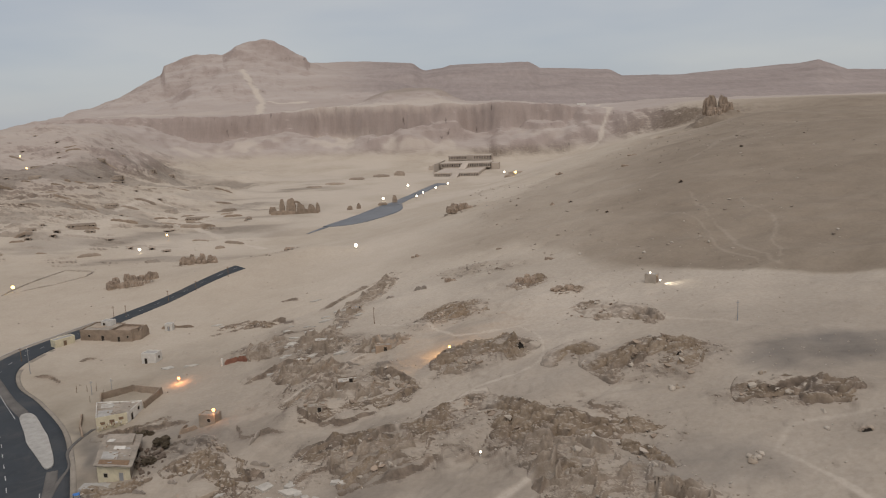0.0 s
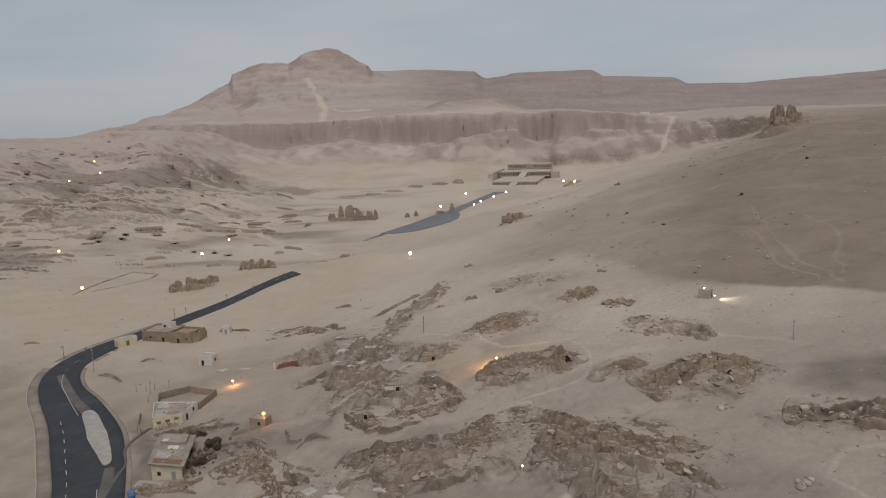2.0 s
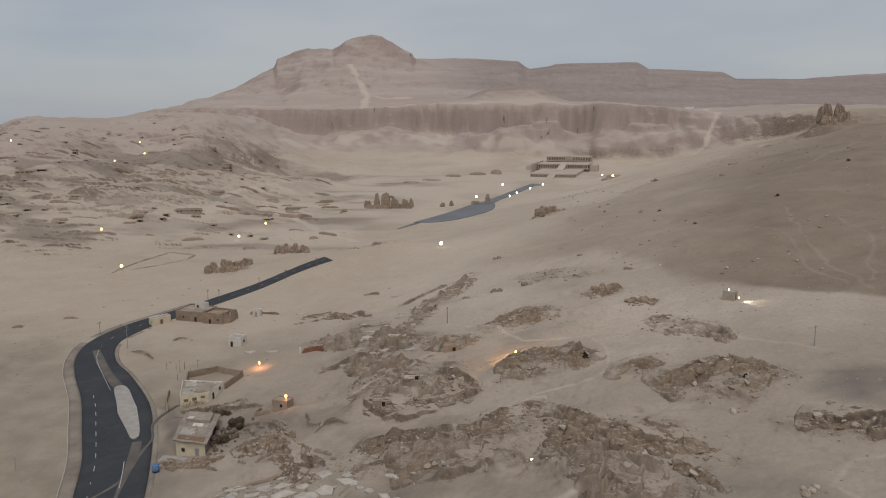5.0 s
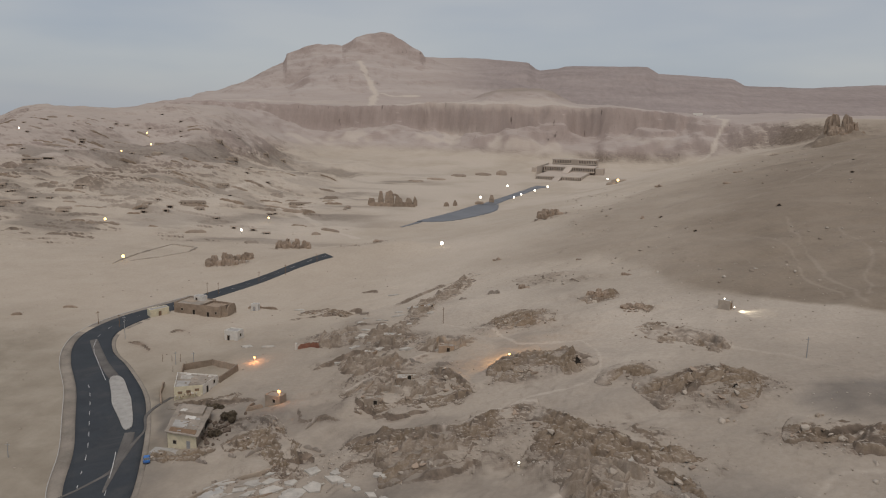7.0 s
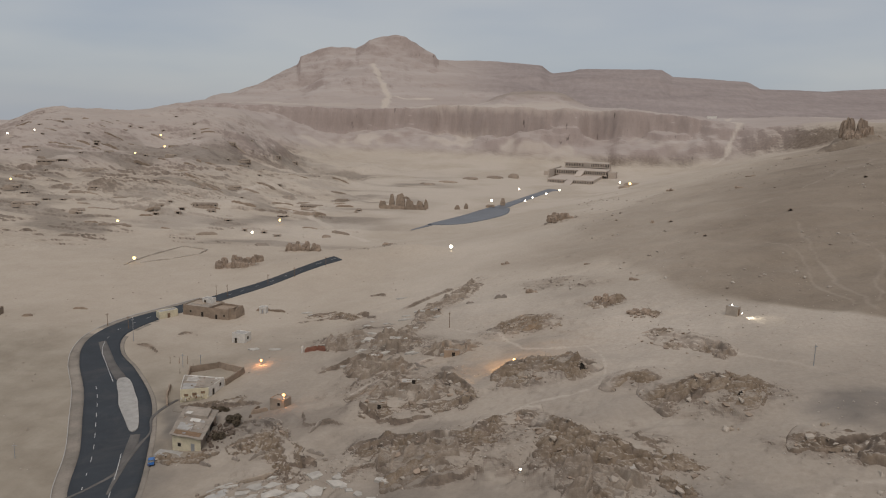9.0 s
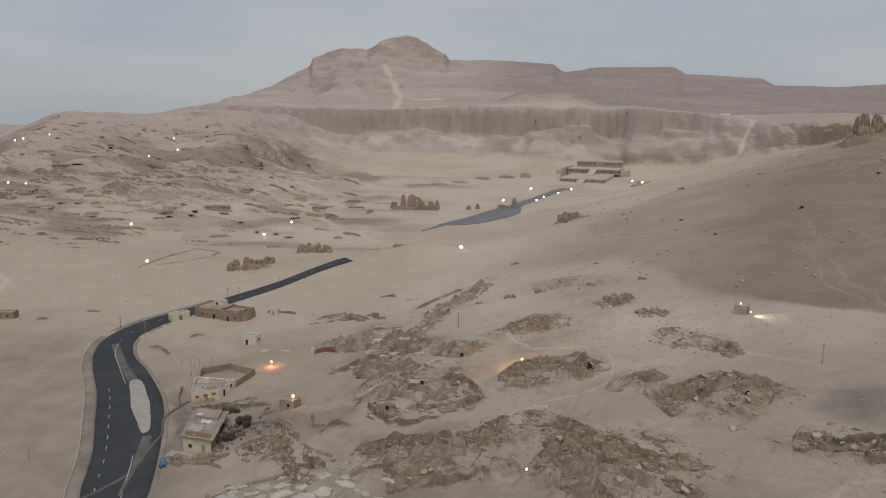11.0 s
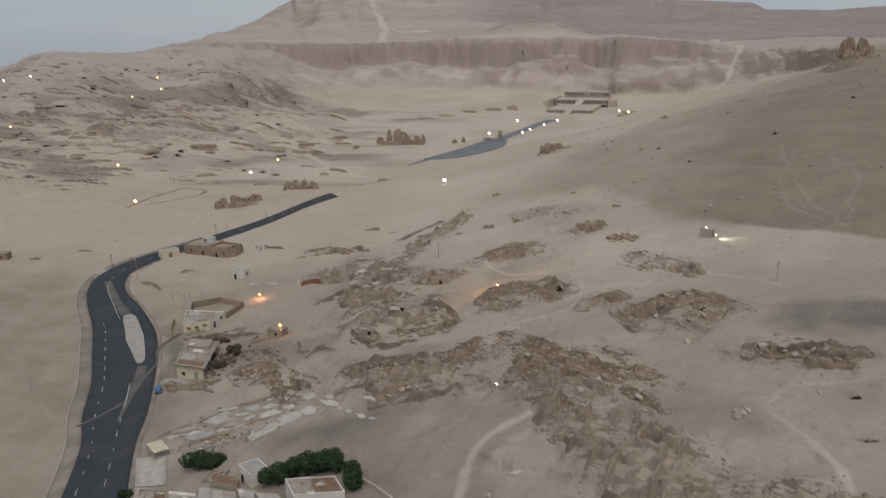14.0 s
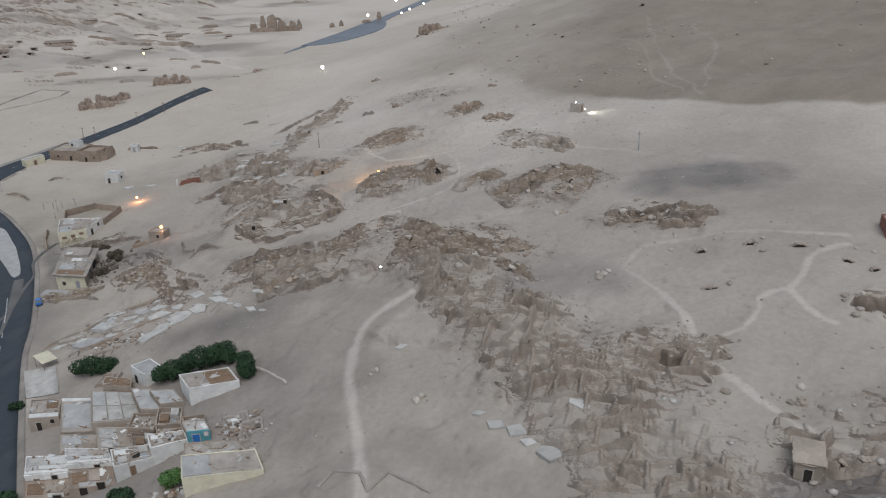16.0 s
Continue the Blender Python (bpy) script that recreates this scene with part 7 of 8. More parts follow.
rnd = random.Random(77)
for x, y, w, h in ((-319, 573, 2.4, 3.0), (-303, 579, 2.4, 3.2), (-309, 597, 3.0, 3.6), (-420, 557, 6.0, 2.4), (-500, 712, 9.0, 3.0), (-547, 841, 4.0, 4.5)):
    tomb_door(x, y, w, h, 14)
for k in range(58):
    y = rnd.uniform(540, 1080)
    x = -y * rnd.uniform(0.36, 0.80)
    tomb_door(x, y, rnd.uniform(1.2, 3.2), rnd.uniform(1.5, 2.6), rnd.uniform(0, 35))
for k in range(80):
    y = rnd.uniform(520, 1000)
    x = -y * rnd.uniform(0.27, 0.80)
    ln, t = rnd.uniform(6, 24), rnd.uniform(-15, 35)
    c, s = math.cos(math.radians(t)) * ln / 2, math.sin(math.radians(t)) * ln / 2
    enclosure("court_wall", [(x - c, y - s), (x + c, y + s)], rnd.uniform(1.3, 3.0), 1.0, "tomb_stone" if k % 2 else "mudbrick", "crumbling stone court wall on the tomb hill", 0.5, group="tomb court walls")
# rough dark holes: caves on the hill and sunken tomb shafts on the slope
def hollow(x, y, w, h, turn, seed, name, label, group, stone="tomb_stone"):
    rnd = random.Random(seed)
    ob = thing(name, x, y, label, "cave" if name == "cave_mouth" else "tomb", group, turn)
    z0 = min(ground_z(x - 0.8, y - 1.2), ob.location.z) - ob.location.z
    n, pts = 11, []
    for k in range(n):
        a = math.pi * k / (n - 1)
        pts.append((math.cos(a) * w / 2 * rnd.uniform(0.85, 1.1), z0 - 0.3 + math.sin(a) * h * rnd.uniform(0.8, 1.1)))
    bm = bmesh.new()
    front = [bm.verts.new((px, -0.35 + 0.25 * (pz - z0), pz)) for px, pz in pts]
    back = [bm.verts.new((px * 0.8, 1.6, pz * 0.8 - 0.2)) for px, pz in pts]
    bm.faces.new(front)
    for k in range(n - 1):
        bm.faces.new((front[k], back[k], back[k + 1], front[k + 1]))
    bmesh.ops.recalc_face_normals(bm, faces=bm.faces[:])
    # a solid near-black plate paints the shade inside the hole
    part("opening", bm, M["dark"], ob, "near-black plate painted as a hollow's shade")
    for k, (px, pz) in enumerate(pts):
        bm = bmesh.new()
        bmesh.ops.create_icosphere(bm, subdivisions=2, radius=1.0)
        r, o = min(w * rnd.uniform(0.12, 0.2), rnd.uniform(0.25, 0.42)), Vector((seed, k * 1.7, 3.0))
        for v in bm.verts:
            v.co = v.co * (1 + 0.5 * noise.noise(v.co * 1.5 + o))
            v.co = Vector((v.co.x * r * 1.3 + px * 1.18, v.co.y * r * 1.8 + 0.35, v.co.z * r * 0.75 + z0 + (pz - z0) * 1.12))
        part("rim_rock", bm, M[stone], ob)


for k, (x, y, w, h) in enumerate([(81, 548, 2.6, 1.3), (65, 405, 2.0, 1.1), (73, 351, 1.6, 1.0), (115, 378, 2.0, 1.5), (168, 441, 2.0, 1.4), (40, 442, 1.6, 1.0), (130, 470, 1.4, 0.8), (210, 560, 1.8, 1.0)]):
    hollow(x, y, w, h, (-20, 12, 4, -8)[k % 4], 60 + k, "cave_mouth", "small dark cave mouth in the brown hillside", "hillside caves", "outcrop")
for k, (x, y, w, h) in enumerate([(73.5, 129.4, 2.0, 1.0), (82.7, 128.4, 2.2, 1.0), (90.9, 125.2, 3.0, 1.1), (97.1, 118.6, 1.8, 0.9), (100.2, 114.2, 1.5, 0.7), (72.0, 116.4, 3.6, 0.8), (93.8, 105.6, 3.4, 1.6), (18.4, 200.4, 2.0, 3.2), (53.2, 174.0, 1.4, 1.4), (74.4, 69.0, 1.8, 1.6), (77.4, 68.2, 1.8, 1.6), (71.6, 153.2, 4.4, 1.0)]):
    hollow(x, y, w, h, (-25, -5, -15)[k % 3], 80 + k, "tomb_shaft", "sunken dark tomb shaft ringed with rough stones", "open tomb shafts", "tomb_stone")
# weathered rock stacks with upright clefts
def outcrop(x, y, wid, dep, high, n, seed, turn, label, z=None, mat=None):
    """Overlapping rock lobes with upright clefts and worn ledges."""
    rnd = random.Random(seed)
    ob = thing("rock_outcrop", x, y, label, "rock", "rock outcrops", turn, z)
    sides, rows = 30, 12
    for k in range(n):
        f = rnd.uniform(-1, 1)
        cx, cy = f * wid / 2, rnd.uniform(-0.5, 0.5) * dep
        r = (wid * dep / n) ** 0.5 * rnd.uniform(0.45, 0.8)
        h = high * (1 - 0.45 * f * f) * rnd.uniform(0.55, 1.0) * (0.75 + 0.5 * (cy / dep + 0.5))
        off = Vector((rnd.uniform(0, 90), rnd.uniform(0, 90), rnd.uniform(0, 90)))
        bm, rings = bmesh.new(), []
        for j in range(rows):
            t = j / (rows - 1)
            ring = []
            for i in range(sides):
                a = 6.2832 * i / sides
                q = Vector((math.cos(a), math.sin(a), 0))
                z0 = -0.35 * high + t * (h + 0.35 * high)
                cleft = max(0.0, 1 - 5 * abs(noise.noise(q * 1.7 + off + Vector((0, 0, t * 0.6)))))
                rough = 0.22 * noise.noise(q * 3.1 + off + Vector((0, 0, z0 / r * 1.6))) + 0.12 * noise.noise(q * 7 + off * 2 + Vector((0, 0, z0 / r * 4)))
                rad = r * (1.2 - 0.2 * t - 0.4 * t ** 9) * (1 + rough - 0.34 * cleft)
                ring.append(bm.verts.new((cx + q.x * rad, cy + q.y * rad * 0.9, z0 - 0.25 * h * cleft * t + 0.12 * h * noise.noise(q * 1.4 + off) * t)))
            rings.append(ring)
        for a_, b_ in zip(rings[:-1], rings[1:]):
            for i in range(sides):
                bm.faces.new((a_[i], a_[(i + 1) % sides], b_[(i + 1) % sides], b_[i]))
        top = bm.verts.new((cx, cy, sum(v.co.z for v in rings[-1]) / sides + 0.05 * h))
        for i in range(sides):
            bm.faces.new((rings[-1][i], rings[-1][(i + 1) % sides], top))
        part("rock", bm, mat or M["outcrop"], ob)
    return ob


outcrop(319, 908, 40, 20, 27, 12, 4, -15, "dark cleft limestone crag on the hill shoulder", z=78)
outcrop(-178, 413, 22, 8, 5.6, 24, 5, 8, "brown cleft rock outcrop on the plain")
outcrop(-172, 428, 11, 6, 5.2, 9, 6, 8, "brown cleft rock outcrop on the plain")
outcrop(-160, 481, 22, 8, 6.4, 22, 7, 10, "brown cleft rock outcrop on the plain")
outcrop(8, 506, 17, 7, 4.6, 14, 8, 0, "brown cleft rock outcrop on the hill foot")
outcrop(27, 263, 7, 3, 2.6, 6, 9, 0, "small brown rock stack on the slope")
outcrop(38, 247, 7, 3, 1.8, 6, 10, -10, "small brown rock stack on the slope")
outcrop(-92, 447, 14, 5, 2.2, 8, 11, 25, "low reddish rock ledge on the crest")
for k, (x, y, w) in enumerate([(20.6, 331, 4), (38.6, 290, 4), (0, 294, 5), (-16.6, 371, 4), (56, 420, 5), (120, 520, 6), (150, 620, 7), (90, 610, 6)]):
    outcrop(x, y, w, w * 0.4, 1.0 + 0.1 * k, 4, 20 + k, -15, "low brown rock ledge on the bare hillside")
# white ridge house and mast
rh = flat_house("ridge_house", [(300, 1771), (320, 1768), (322, 1782), (302, 1785)], 7, "white guard house on the mountain ridge", "white_wall", "concrete", parapet=0.6, openings=[(0, 0.3, 2, 0, 3, "dark", "door")])
# service buildings beside the temple
for x, y, w, h in ((92, 1010, 22, 4), (78, 950, 14, 3.5), (-150, 1026, 26, 4), (-128, 1088, 22, 4), (-70, 1135, 16, 9), (-96, 1120, 24, 5), (-172, 990, 20, 3)):
    ob = thing("stone_block_ruin", x, y, "low grey stone ruin beside the temple courts", "ruin", "temple ruins", 5)
    part("wall", jagged_wall(w, 4, h * 0.7, int(x + y), ruin=0.4, step=2, deep=3), M["tomb_stone"], ob)
    part("wall", jagged_wall(w * 0.6, 3, h * 0.7, int(x - y), ruin=0.4, step=2, deep=3, at=(2, -8)), M["tomb_stone"], ob)

# ---------------------------------------------------------------- floodlights
WARM, WHITE, ORANGE = "lamp_warm", "lamp_white", "lamp_orange"
FLOODS_VALLEY = [
    (-53.2, 430.5, 2.0, WHITE, 1.0), (-220, 536, 2.5, WHITE, 1.0), (-221, 594, 3.5, WARM, 0.9), (-323, 526, 3, WARM, 1.0), (-240.5, 411.5, 2.8, WARM, 1.0), (-68, 805, 3, WHITE, 1.3),
    (-48.5, 941, 3, WHITE, 1.3), (-32.8, 803, 4, WHITE, 1.0), (-26.9, 838, 4, WHITE, 1.0), (-13.6, 885, 4, WHITE, 1.1), (0.6, 929, 4, WHITE, 1.2), (79.4, 1066, 4, WHITE, 1.2),
]
FLOODS_HILL = [
    (83, 935, 4, WARM, 1.5), (-530, 959, 3, WARM, 1.0), (-479, 877, 3, WARM, 1.1), (-495, 838, 3, WARM, 1.0), (-616, 826, 3, WHITE, 0.9), (-940, 1112, 3, WHITE, 1.3),
    (-660, 822, 3, WHITE, 1.0), (-632, 801, 3, WHITE, 1.2), (-530, 613, 3, WARM, 0.9), (-496, 609, 3, WARM, 1.0), (-485, 618, 3, WARM, 0.8),
]
for x, y, h, g, s in FLOODS_VALLEY + FLOODS_HILL:
    lamp_post(x, y, h, g, "small floodlight glowing on a short post", s)
lamp_post(-94.4, 251.8, 1.4, ORANGE, "orange floodlight glowing low over the sand", 0.42)
lamp_post(5.2, 155.6, 0.8, WHITE, "small white floodlight on the sand", 0.26)
hut_z = ground_z(-69.0, 210.0)
lamp_post(-69.4, 209.4, 0.9, ORANGE, "orange floodlight on the roof of a mud hut", 0.5, z=hut_z + 3.0)
lamp_post(-1.0, 218.4, 1.0, WARM, "warm floodlight glowing beside a rubble mound", 0.34)
lamp_post(63.2, 238.2, 0.5, WHITE, "small floodlight on the roof of a guard kiosk", 0.24, z=kiosk.location.z + 2.7)
lamp_post(66.2, 237.6, 0.7, WHITE, "low floodlight lighting the sand beside a kiosk", 0.22)
glow_light(-94.0, 250.6, ground_z(-94, 251) + 1.8, 900, (1.0, 0.42, 0.16))
glow_light(-1.8, 215.2, ground_z(-1.6, 216.4) + 2.2, 5000, (1.0, 0.55, 0.20))
glow_light(-69.0, 208.2, hut_z + 3.6, 300, (1.0, 0.42, 0.16))
sp = bpy.data.lights.new("floodlight_beam", "SPOT")
sp.energy, sp.color, sp.spot_size, sp.spot_blend, sp.shadow_soft_size = 2600, (1.0, 0.93, 0.74), radians(80), 0.7, 0.15
kz = ground_z(66.5, 237.2)
new("floodlight_beam", sp).matrix_world = look((66.2, 236.6, kz + 0.8), (72, 233.4, ground_z(72, 233.4)))


# ---------------------------------------------------------------- plaster slabs, boulders and rubble
def slab(x, y, w, d, turn, seed, mat="slab"):
    rnd = random.Random(seed)
    ob = thing("plaster_slab", x, y, "pale broken plaster floor slab lying on the ground", "slab", "pale floor slabs", turn)
    n = rnd.randint(4, 5)
    pts = [(w / 2 * math.cos(6.2832 * k / n + rnd.uniform(-0.2, 0.2)) * rnd.uniform(0.85, 1.2), d / 2 * math.sin(6.2832 * k / n + rnd.uniform(-0.2, 0.2)) * rnd.uniform(0.85, 1.2)) for k in range(n)]
    m = ob.matrix_world.copy()
    bm = bmesh.new()
    hi = [bm.verts.new((a, b, ground_z(*(m @ Vector((a, b, 0)))[:2]) - m.translation.z + 0.25)) for a, b in pts]
    zc = max(sum(v.co.z for v in hi) / n, 0.2)
    for v in hi:
        v.co.z = v.co.z * 0.55 + zc * 0.45 + 0.08
    lo = [bm.verts.new((v.co.x * 1.03, v.co.y * 1.03, v.co.z - 0.9)) for v in hi]
    c = bm.verts.new((0, 0, zc + 0.12))
    for k in range(n):
        j = (k + 1) % n
        bm.faces.new((hi[k], hi[j], c))
        bm.faces.new((lo[k], lo[j], hi[j], hi[k]))
    bmesh.ops.recalc_face_normals(bm, faces=bm.faces[:])
    part("slab", bm, M[mat], ob)


SLABS_A = [
    (-66.5, 164.5, 7, 3, 15), (-58, 162, 6, 3, -10), (-52.5, 158.5, 6, 3.2, 30), (-44.5, 165.5, 4.5, 3, 0), (-38.6, 164, 3, 1.8, -20), (-42.6, 159.5, 4.5, 4.5, 45),
    (-46, 155, 3, 7, -35), (-31.2, 156, 3.2, 2, -30), (-27, 152.5, 4.5, 2, -30), (-23.5, 150, 2.5, 1.4, -20), (-69, 160.5, 4, 2.2, 20), (-75.5, 157.6, 4.6, 1.8, 20),
    (-59, 155, 4, 2.4, 25), (-63, 158, 4, 2.2, 12), (27.4, 96, 2.2, 1.5, 0), (30, 92.5, 4, 3, -40), (33.2, 89.8, 4, 2.6, -40), (35.0, 86.2, 2.6, 1.8, -30),
]
SLABS_B = [
    (38, 82.6, 5, 3, -35), (46.4, 103.4, 3.8, 3, -20), (43.6, 90.6, 4.2, 2.2, -35), (29, 148.4, 6, 1.8, 0), (12.4, 120.8, 2.4, 1.6, 0), (28, 149.0, 3, 1.4, -10),
    (-26, 159.8, 6.5, 1.8, -18), (-47, 246, 4, 2, 0), (-50.5, 243, 5, 2.4, 10), (-45, 257, 4, 2, 5), (-52, 272, 5, 3, 0), (-48, 282, 6, 2, 10),
    (-40, 288, 5, 2.4, 5), (-57, 262, 4, 2.2, -8), (-60, 331, 5, 2.6, 0), (-101, 321, 5, 3, 20), (-98, 316, 3, 2, 0), (-95, 267, 6, 2, 0),
]
SLABS_C = [
    (-104, 268, 5, 3.4, 0), (-23, 233, 5, 1.8, 5), (-32, 208, 4, 1.6, 5), (-72, 155.5, 5, 2.4, 25), (-66, 158.5, 5.5, 2.6, 20), (-61, 160.5, 4.5, 2.6, 20),
    (-70, 163, 3.5, 2, 22), (-55, 165.5, 4, 2.2, 25), (-78, 154.5, 4, 2, 25), (-64, 155, 4, 2, 15), (-58, 158, 4, 2.4, 30), (-54, 161.5, 4.5, 2.4, 20),
    (-49, 162, 4, 2.4, 10), (-48, 158, 4, 3, 40), (-50, 153, 2.6, 5, -35), (-53, 149, 2.2, 5, -30), (-34, 158, 3, 1.6, -25), (-36, 160, 2.5, 1.5, -25),
]
for k, (x, y, w, d, t) in enumerate(SLABS_A + SLABS_B + SLABS_C):
    slab(x, y, w, d, t, 900 + k)


# wide grey floors of levelled houses beside the farm road
for k, (x, y, w, d, t) in enumerate([(-76, 158.5, 9, 5, 22), (-67, 160, 10, 6, 18), (-59, 163.5, 9, 5, 22), (-70, 154, 9, 4.5, 16), (-61, 157, 8, 4.5, 20), (-50, 150, 11, 3.0, 58), (-46.5, 156.5, 8, 4.5, 35), (-38, 162, 7, 2.6, -18)]):
    slab(x, y, w, d, t, 1200 + k, "roof_dust" if k < 5 and k % 2 == 0 else "concrete" if k < 5 else "slab")


# fallen floors and stubs of walls among the levelled houses
rnd = random.Random(23)
for k in range(30):
    slab(rnd.uniform(-66, -34), rnd.uniform(236, 292), rnd.uniform(1.8, 4.6), rnd.uniform(1.0, 2.2), rnd.uniform(-30, 20), 1100 + k)
for k in range(18):
    x, y = (rnd.uniform(-64, -10), rnd.uniform(190, 292)) if k % 3 else (rnd.uniform(-82, -45), rnd.uniform(168, 202))
    ln, t = rnd.uniform(1.2, 2.8), math.radians(rnd.choice((-28, 62)) + rnd.uniform(-12, 12))
    c, s = math.cos(t) * ln, math.sin(t) * ln
    enclosure("wall_stub", [(x - c, y - s), (x + c * 0.1, y), (x + c, y + s)], rnd.uniform(0.7, 1.5), 0.5, "mud_wash", "crumbling stub of a levelled mud-brick wall", 0.7, group="wall stubs")


def rock_mesh(seed, flat=0.7, sub=1):
    bm = bmesh.new()
    bmesh.ops.create_icosphere(bm, subdivisions=sub, radius=1.0)
    off = Vector((seed * 3.1, seed * 1.7, seed))
    for v in bm.verts:
        n = noise.noise(v.co * 1.3 + off) * 0.45 + noise.noise(v.co * 3.1 + off) * 0.2
        v.co = v.co * (1 + n)
        v.co.z *= flat
    return bm


ROCKS = []
for k in range(6):
    me = bpy.data.meshes.new("boulder")
    b = rock_mesh(k + 1, 0.65 + 0.08 * k, 2)
    b.to_mesh(me)
    b.free()
    me.materials.append(M["stone" if k % 2 else "mud_pale"])
    ROCKS.append(me)
rnd = random.Random(5)
BOULDER_SPOTS = [(16.6, 104.0, 1.6), (7, 115, 1.4), (67.8, 98, 1.5), (63, 87, 2.5), (-24, 168, 3.0), (-8, 172, 3.0), (69, 150, 4), (66.5, 152.5, 3), (95.5, 104.5, 4), (92.5, 105.5, 3), (53.5, 131, 1.6), (52.8, 129.4, 1.4), (74, 84.4, 2.6), (66.5, 158, 3.5), (50, 163, 2), (61, 97, 3.6)]
for x, y, spread in BOULDER_SPOTS:
    for k in range(5):
        px, py = x + rnd.uniform(-1, 1) * spread, y + rnd.uniform(-1, 1) * spread * 0.6
        s = rnd.uniform(0.25, 0.85)
        ob = new("boulder", ROCKS[rnd.randrange(6)])
        ob.matrix_world = pose(px, py, ground_z(px, py) + s * 0.15, 0, 0, rnd.uniform(0, 360)) @ Matrix.Diagonal((s, s * rnd.uniform(0.7, 1.1), s, 1))
        tagged(ob, "weathered pale limestone boulder lying on the sand", "boulder", "loose boulders")


def rubble(name, count, picker, smin, smax, mat, label, seed, flat=1.0):
    """Uncountable stones as one object."""
    rs = np.random.RandomState(seed)
    bm = bmesh.new()
    bmesh.ops.create_icosphere(bm, subdivisions=1, radius=1.0)
    base = np.array([v.co for v in bm.verts])
    tri = np.array([[v.index for v in f.verts] for f in bm.faces])
    bm.free()
    x, y = picker(rs, count)
    count = len(x)
    z = height(x, y)
    s = smin + (smax - smin) * rs.rand(count) ** 3
    a = rs.rand(count) * 6.2832
    shape = base[None] * (1 + 0.75 * (rs.rand(count, len(base), 1) - 0.5)) * np.stack([s, s * (0.6 + 0.5 * rs.rand(count)), s * flat * (0.45 + 0.4 * rs.rand(count))], 1)[:, None]
    c, sn = np.cos(a)[:, None], np.sin(a)[:, None]
    px = shape[..., 0] * c - shape[..., 1] * sn + x[:, None]
    py = shape[..., 0] * sn + shape[..., 1] * c + y[:, None]
    pz = shape[..., 2] + z[:, None] + 0.15 * s[:, None]
    v = np.stack([px, py, pz], -1).reshape(-1, 3)
    f = (tri[None] + (np.arange(count) * len(base))[:, None, None]).reshape(-1, 3)
    me = bpy.data.meshes.new(name)
    me.vertices.add(len(v))
    me.vertices.foreach_set("co", v.astype(np.float32).ravel())
    me.loops.add(len(f) * 3)
    me.loops.foreach_set("vertex_index", f.astype(np.int32).ravel())
    me.polygons.add(len(f))
    me.polygons.foreach_set("loop_start", np.arange(0, len(f) * 3, 3, dtype=np.int32))
    me.polygons.foreach_set("loop_total", np.full(len(f), 3, np.int32))
    me.update(calc_edges=True)
    me.materials.append(mat)
    return tagged(new(name, me), label, "rubble", kind="stuff")


def island_stone(name, cols):
    m = material(name, 0.95)
    n = Net(m)
    col = n.ramp(n.island(), (0.0, cols[0]), (0.55, cols[1]), (1.0, cols[2]))
    n.base(n.mix(0.4, col, n.ramp(n.noise(2.5, 4, 0.6), (0.3, tuple(v * 0.7 for v in cols[1])), (0.7, tuple(v * 1.2 for v in cols[1])))))
    return m


MR = island_stone("mixed_rubble", ((0.17, 0.135, 0.105), (0.34, 0.285, 0.23), (0.52, 0.47, 0.41)))


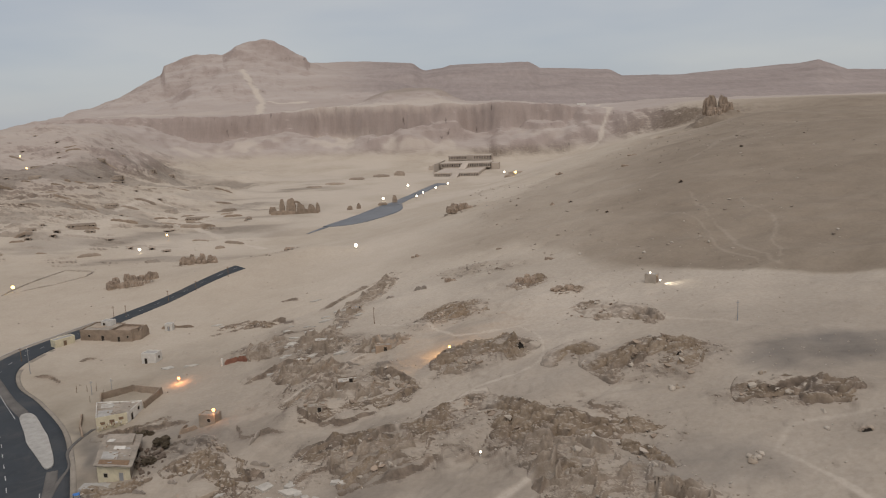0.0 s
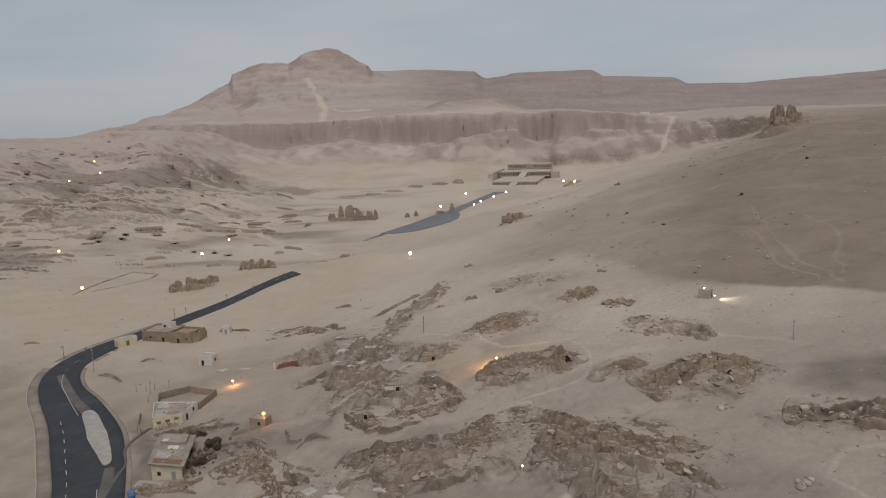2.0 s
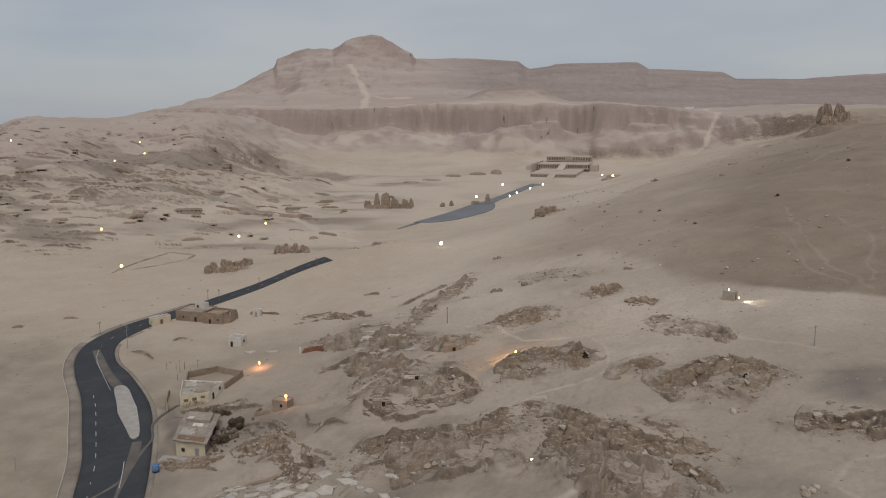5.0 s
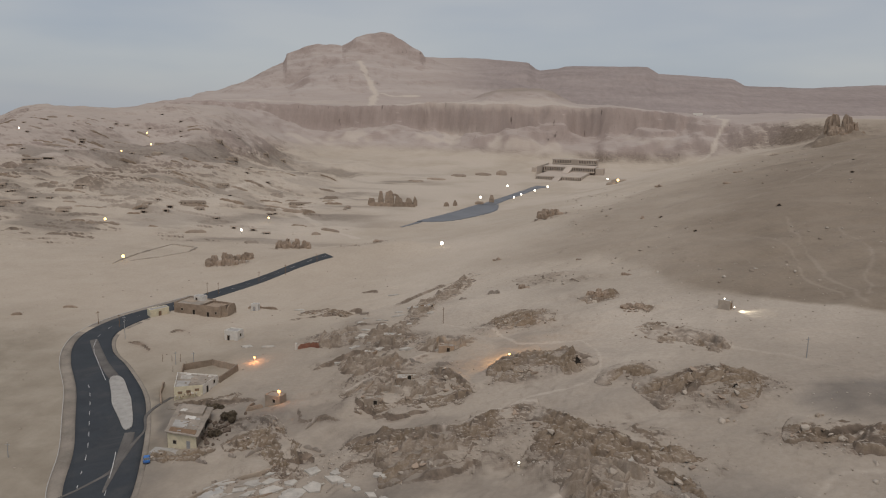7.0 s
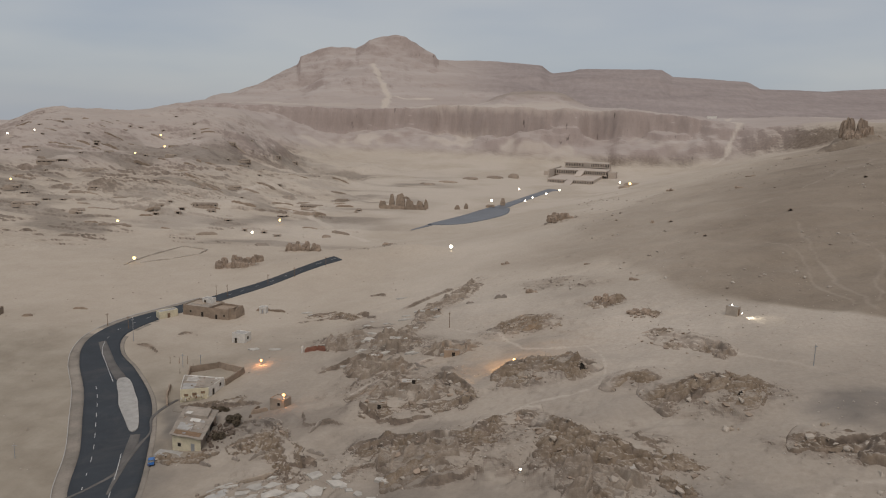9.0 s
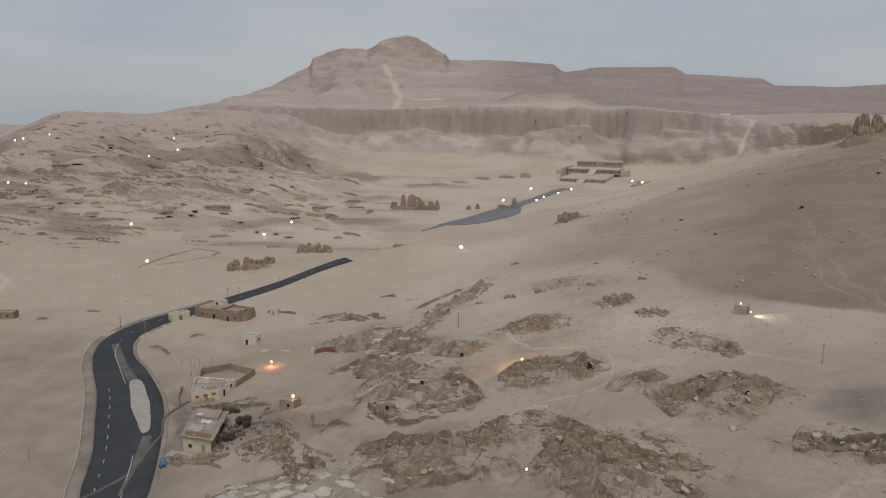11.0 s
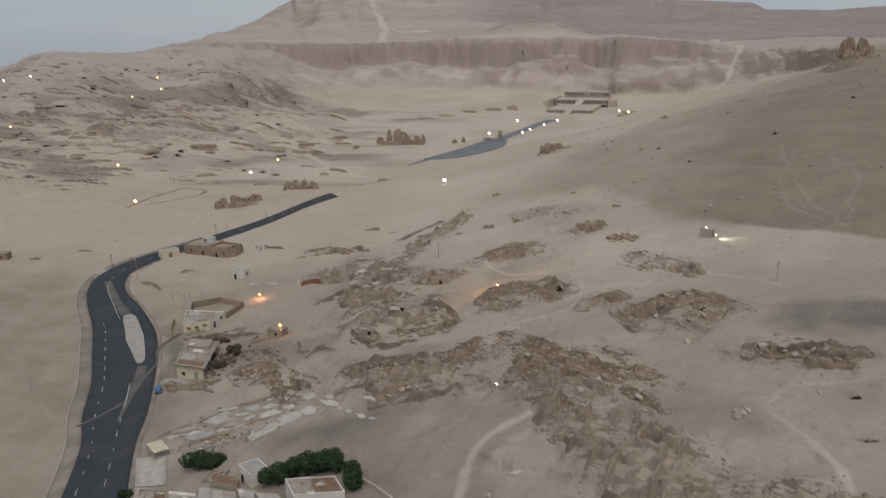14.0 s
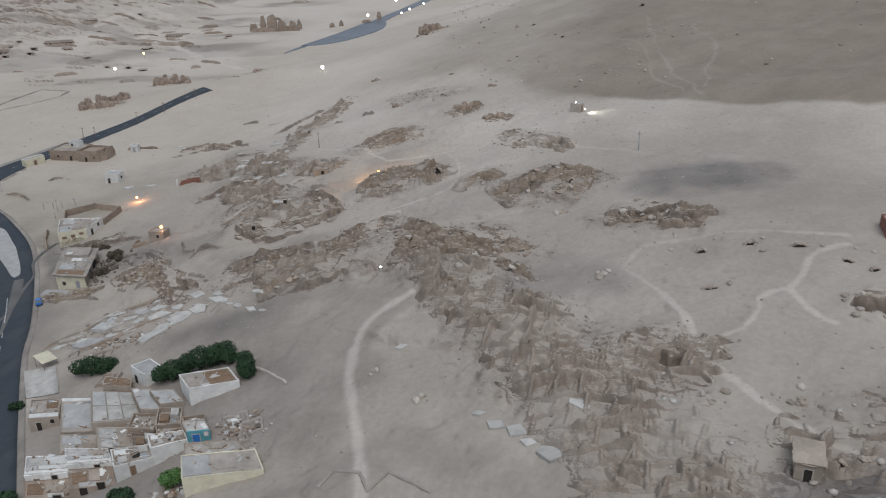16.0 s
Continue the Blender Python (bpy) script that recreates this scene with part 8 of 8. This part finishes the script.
def in_zones(zones, jitter=1.0):
    def pick(rs, n):
        xs, ys = [], []
        area = np.array([z[2] * z[3] for z in zones], float)
        for z, k in zip(zones, (n * area / area.sum()).astype(int)):
            t, r = rs.rand(k) * 6.2832, np.sqrt(rs.rand(k)) * 1.1
            u, v = np.cos(t) * r * z[2], np.sin(t) * r * z[3]
            c, s = math.cos(radians(z[4])), math.sin(radians(z[4]))
            xs.append(z[0] + u * c - v * s), ys.append(z[1] + u * s + v * c)
        return np.concatenate(xs), np.concatenate(ys)
    return pick


def on_plain(x0, x1, y0, y1):
    def pick(rs, n):
        x, y = x0 + (x1 - x0) * rs.rand(n), y0 + (y1 - y0) * rs.rand(n)
        ok = (line_distance(x, y, ROAD_MID, 30) > 16) & (fbm(x, y, 40, 3, 140) > -0.1)
        return x[ok], y[ok]
    return pick


rubble("rubble", 6500, in_zones(ZONES_A + ZONES_B), 0.06, 0.36, MR, "broken stones and mud bricks strewn over the ruins", 3)
rubble("rubble", 900, in_zones(ZONES_C + ZONES_D), 0.15, 0.9, MR, "broken stones strewn over rocky ground", 4)
rubble("stones", 4200, on_plain(-60, 130, 70, 330), 0.06, 0.32, MR, "loose stones scattered over the sandy slope", 5)
rubble("stones", 900, on_plain(-260, -60, 170, 520), 0.08, 0.5, MR, "loose stones scattered over the plain", 6)
rubble("stones", 2200, on_plain(20, 330, 260, 800), 0.15, 1.0, MR, "loose stones scattered over the brown hillside", 7)
farm = [(-33, 108, 12, 5, 8), (-16, 103, 5, 3.5, 20), (-30, 90, 8, 3, 10), (-62, 160, 16, 5, 15), (-42, 104, 14, 3, 0)]
rubble("rubble", 1100, in_zones(farm), 0.08, 0.55, MR, "bricks and rubble strewn round the farm buildings", 8)
MP = island_stone("plaster_fragments", ((0.34, 0.292, 0.238), (0.42, 0.375, 0.315), (0.50, 0.46, 0.40)))
HOUSES = [(-42, 226, 20, 7, -46), (-34, 302, 42, 5, 76), (-34, 207, 15, 6, -18), (-46, 254, 15, 7, -41), (-67, 264, 12, 6, -15), (-22, 168, 13, 5, -12), (33, 122, 30, 8, -64), (51, 86, 20, 9, -54), (-58, 160, 20, 6, 18)]
rubble("plaster_fragments", 800, in_zones(HOUSES), 0.12, 0.8, MP, "flat pale fragments of plaster floors among the ruins", 9, 0.16)
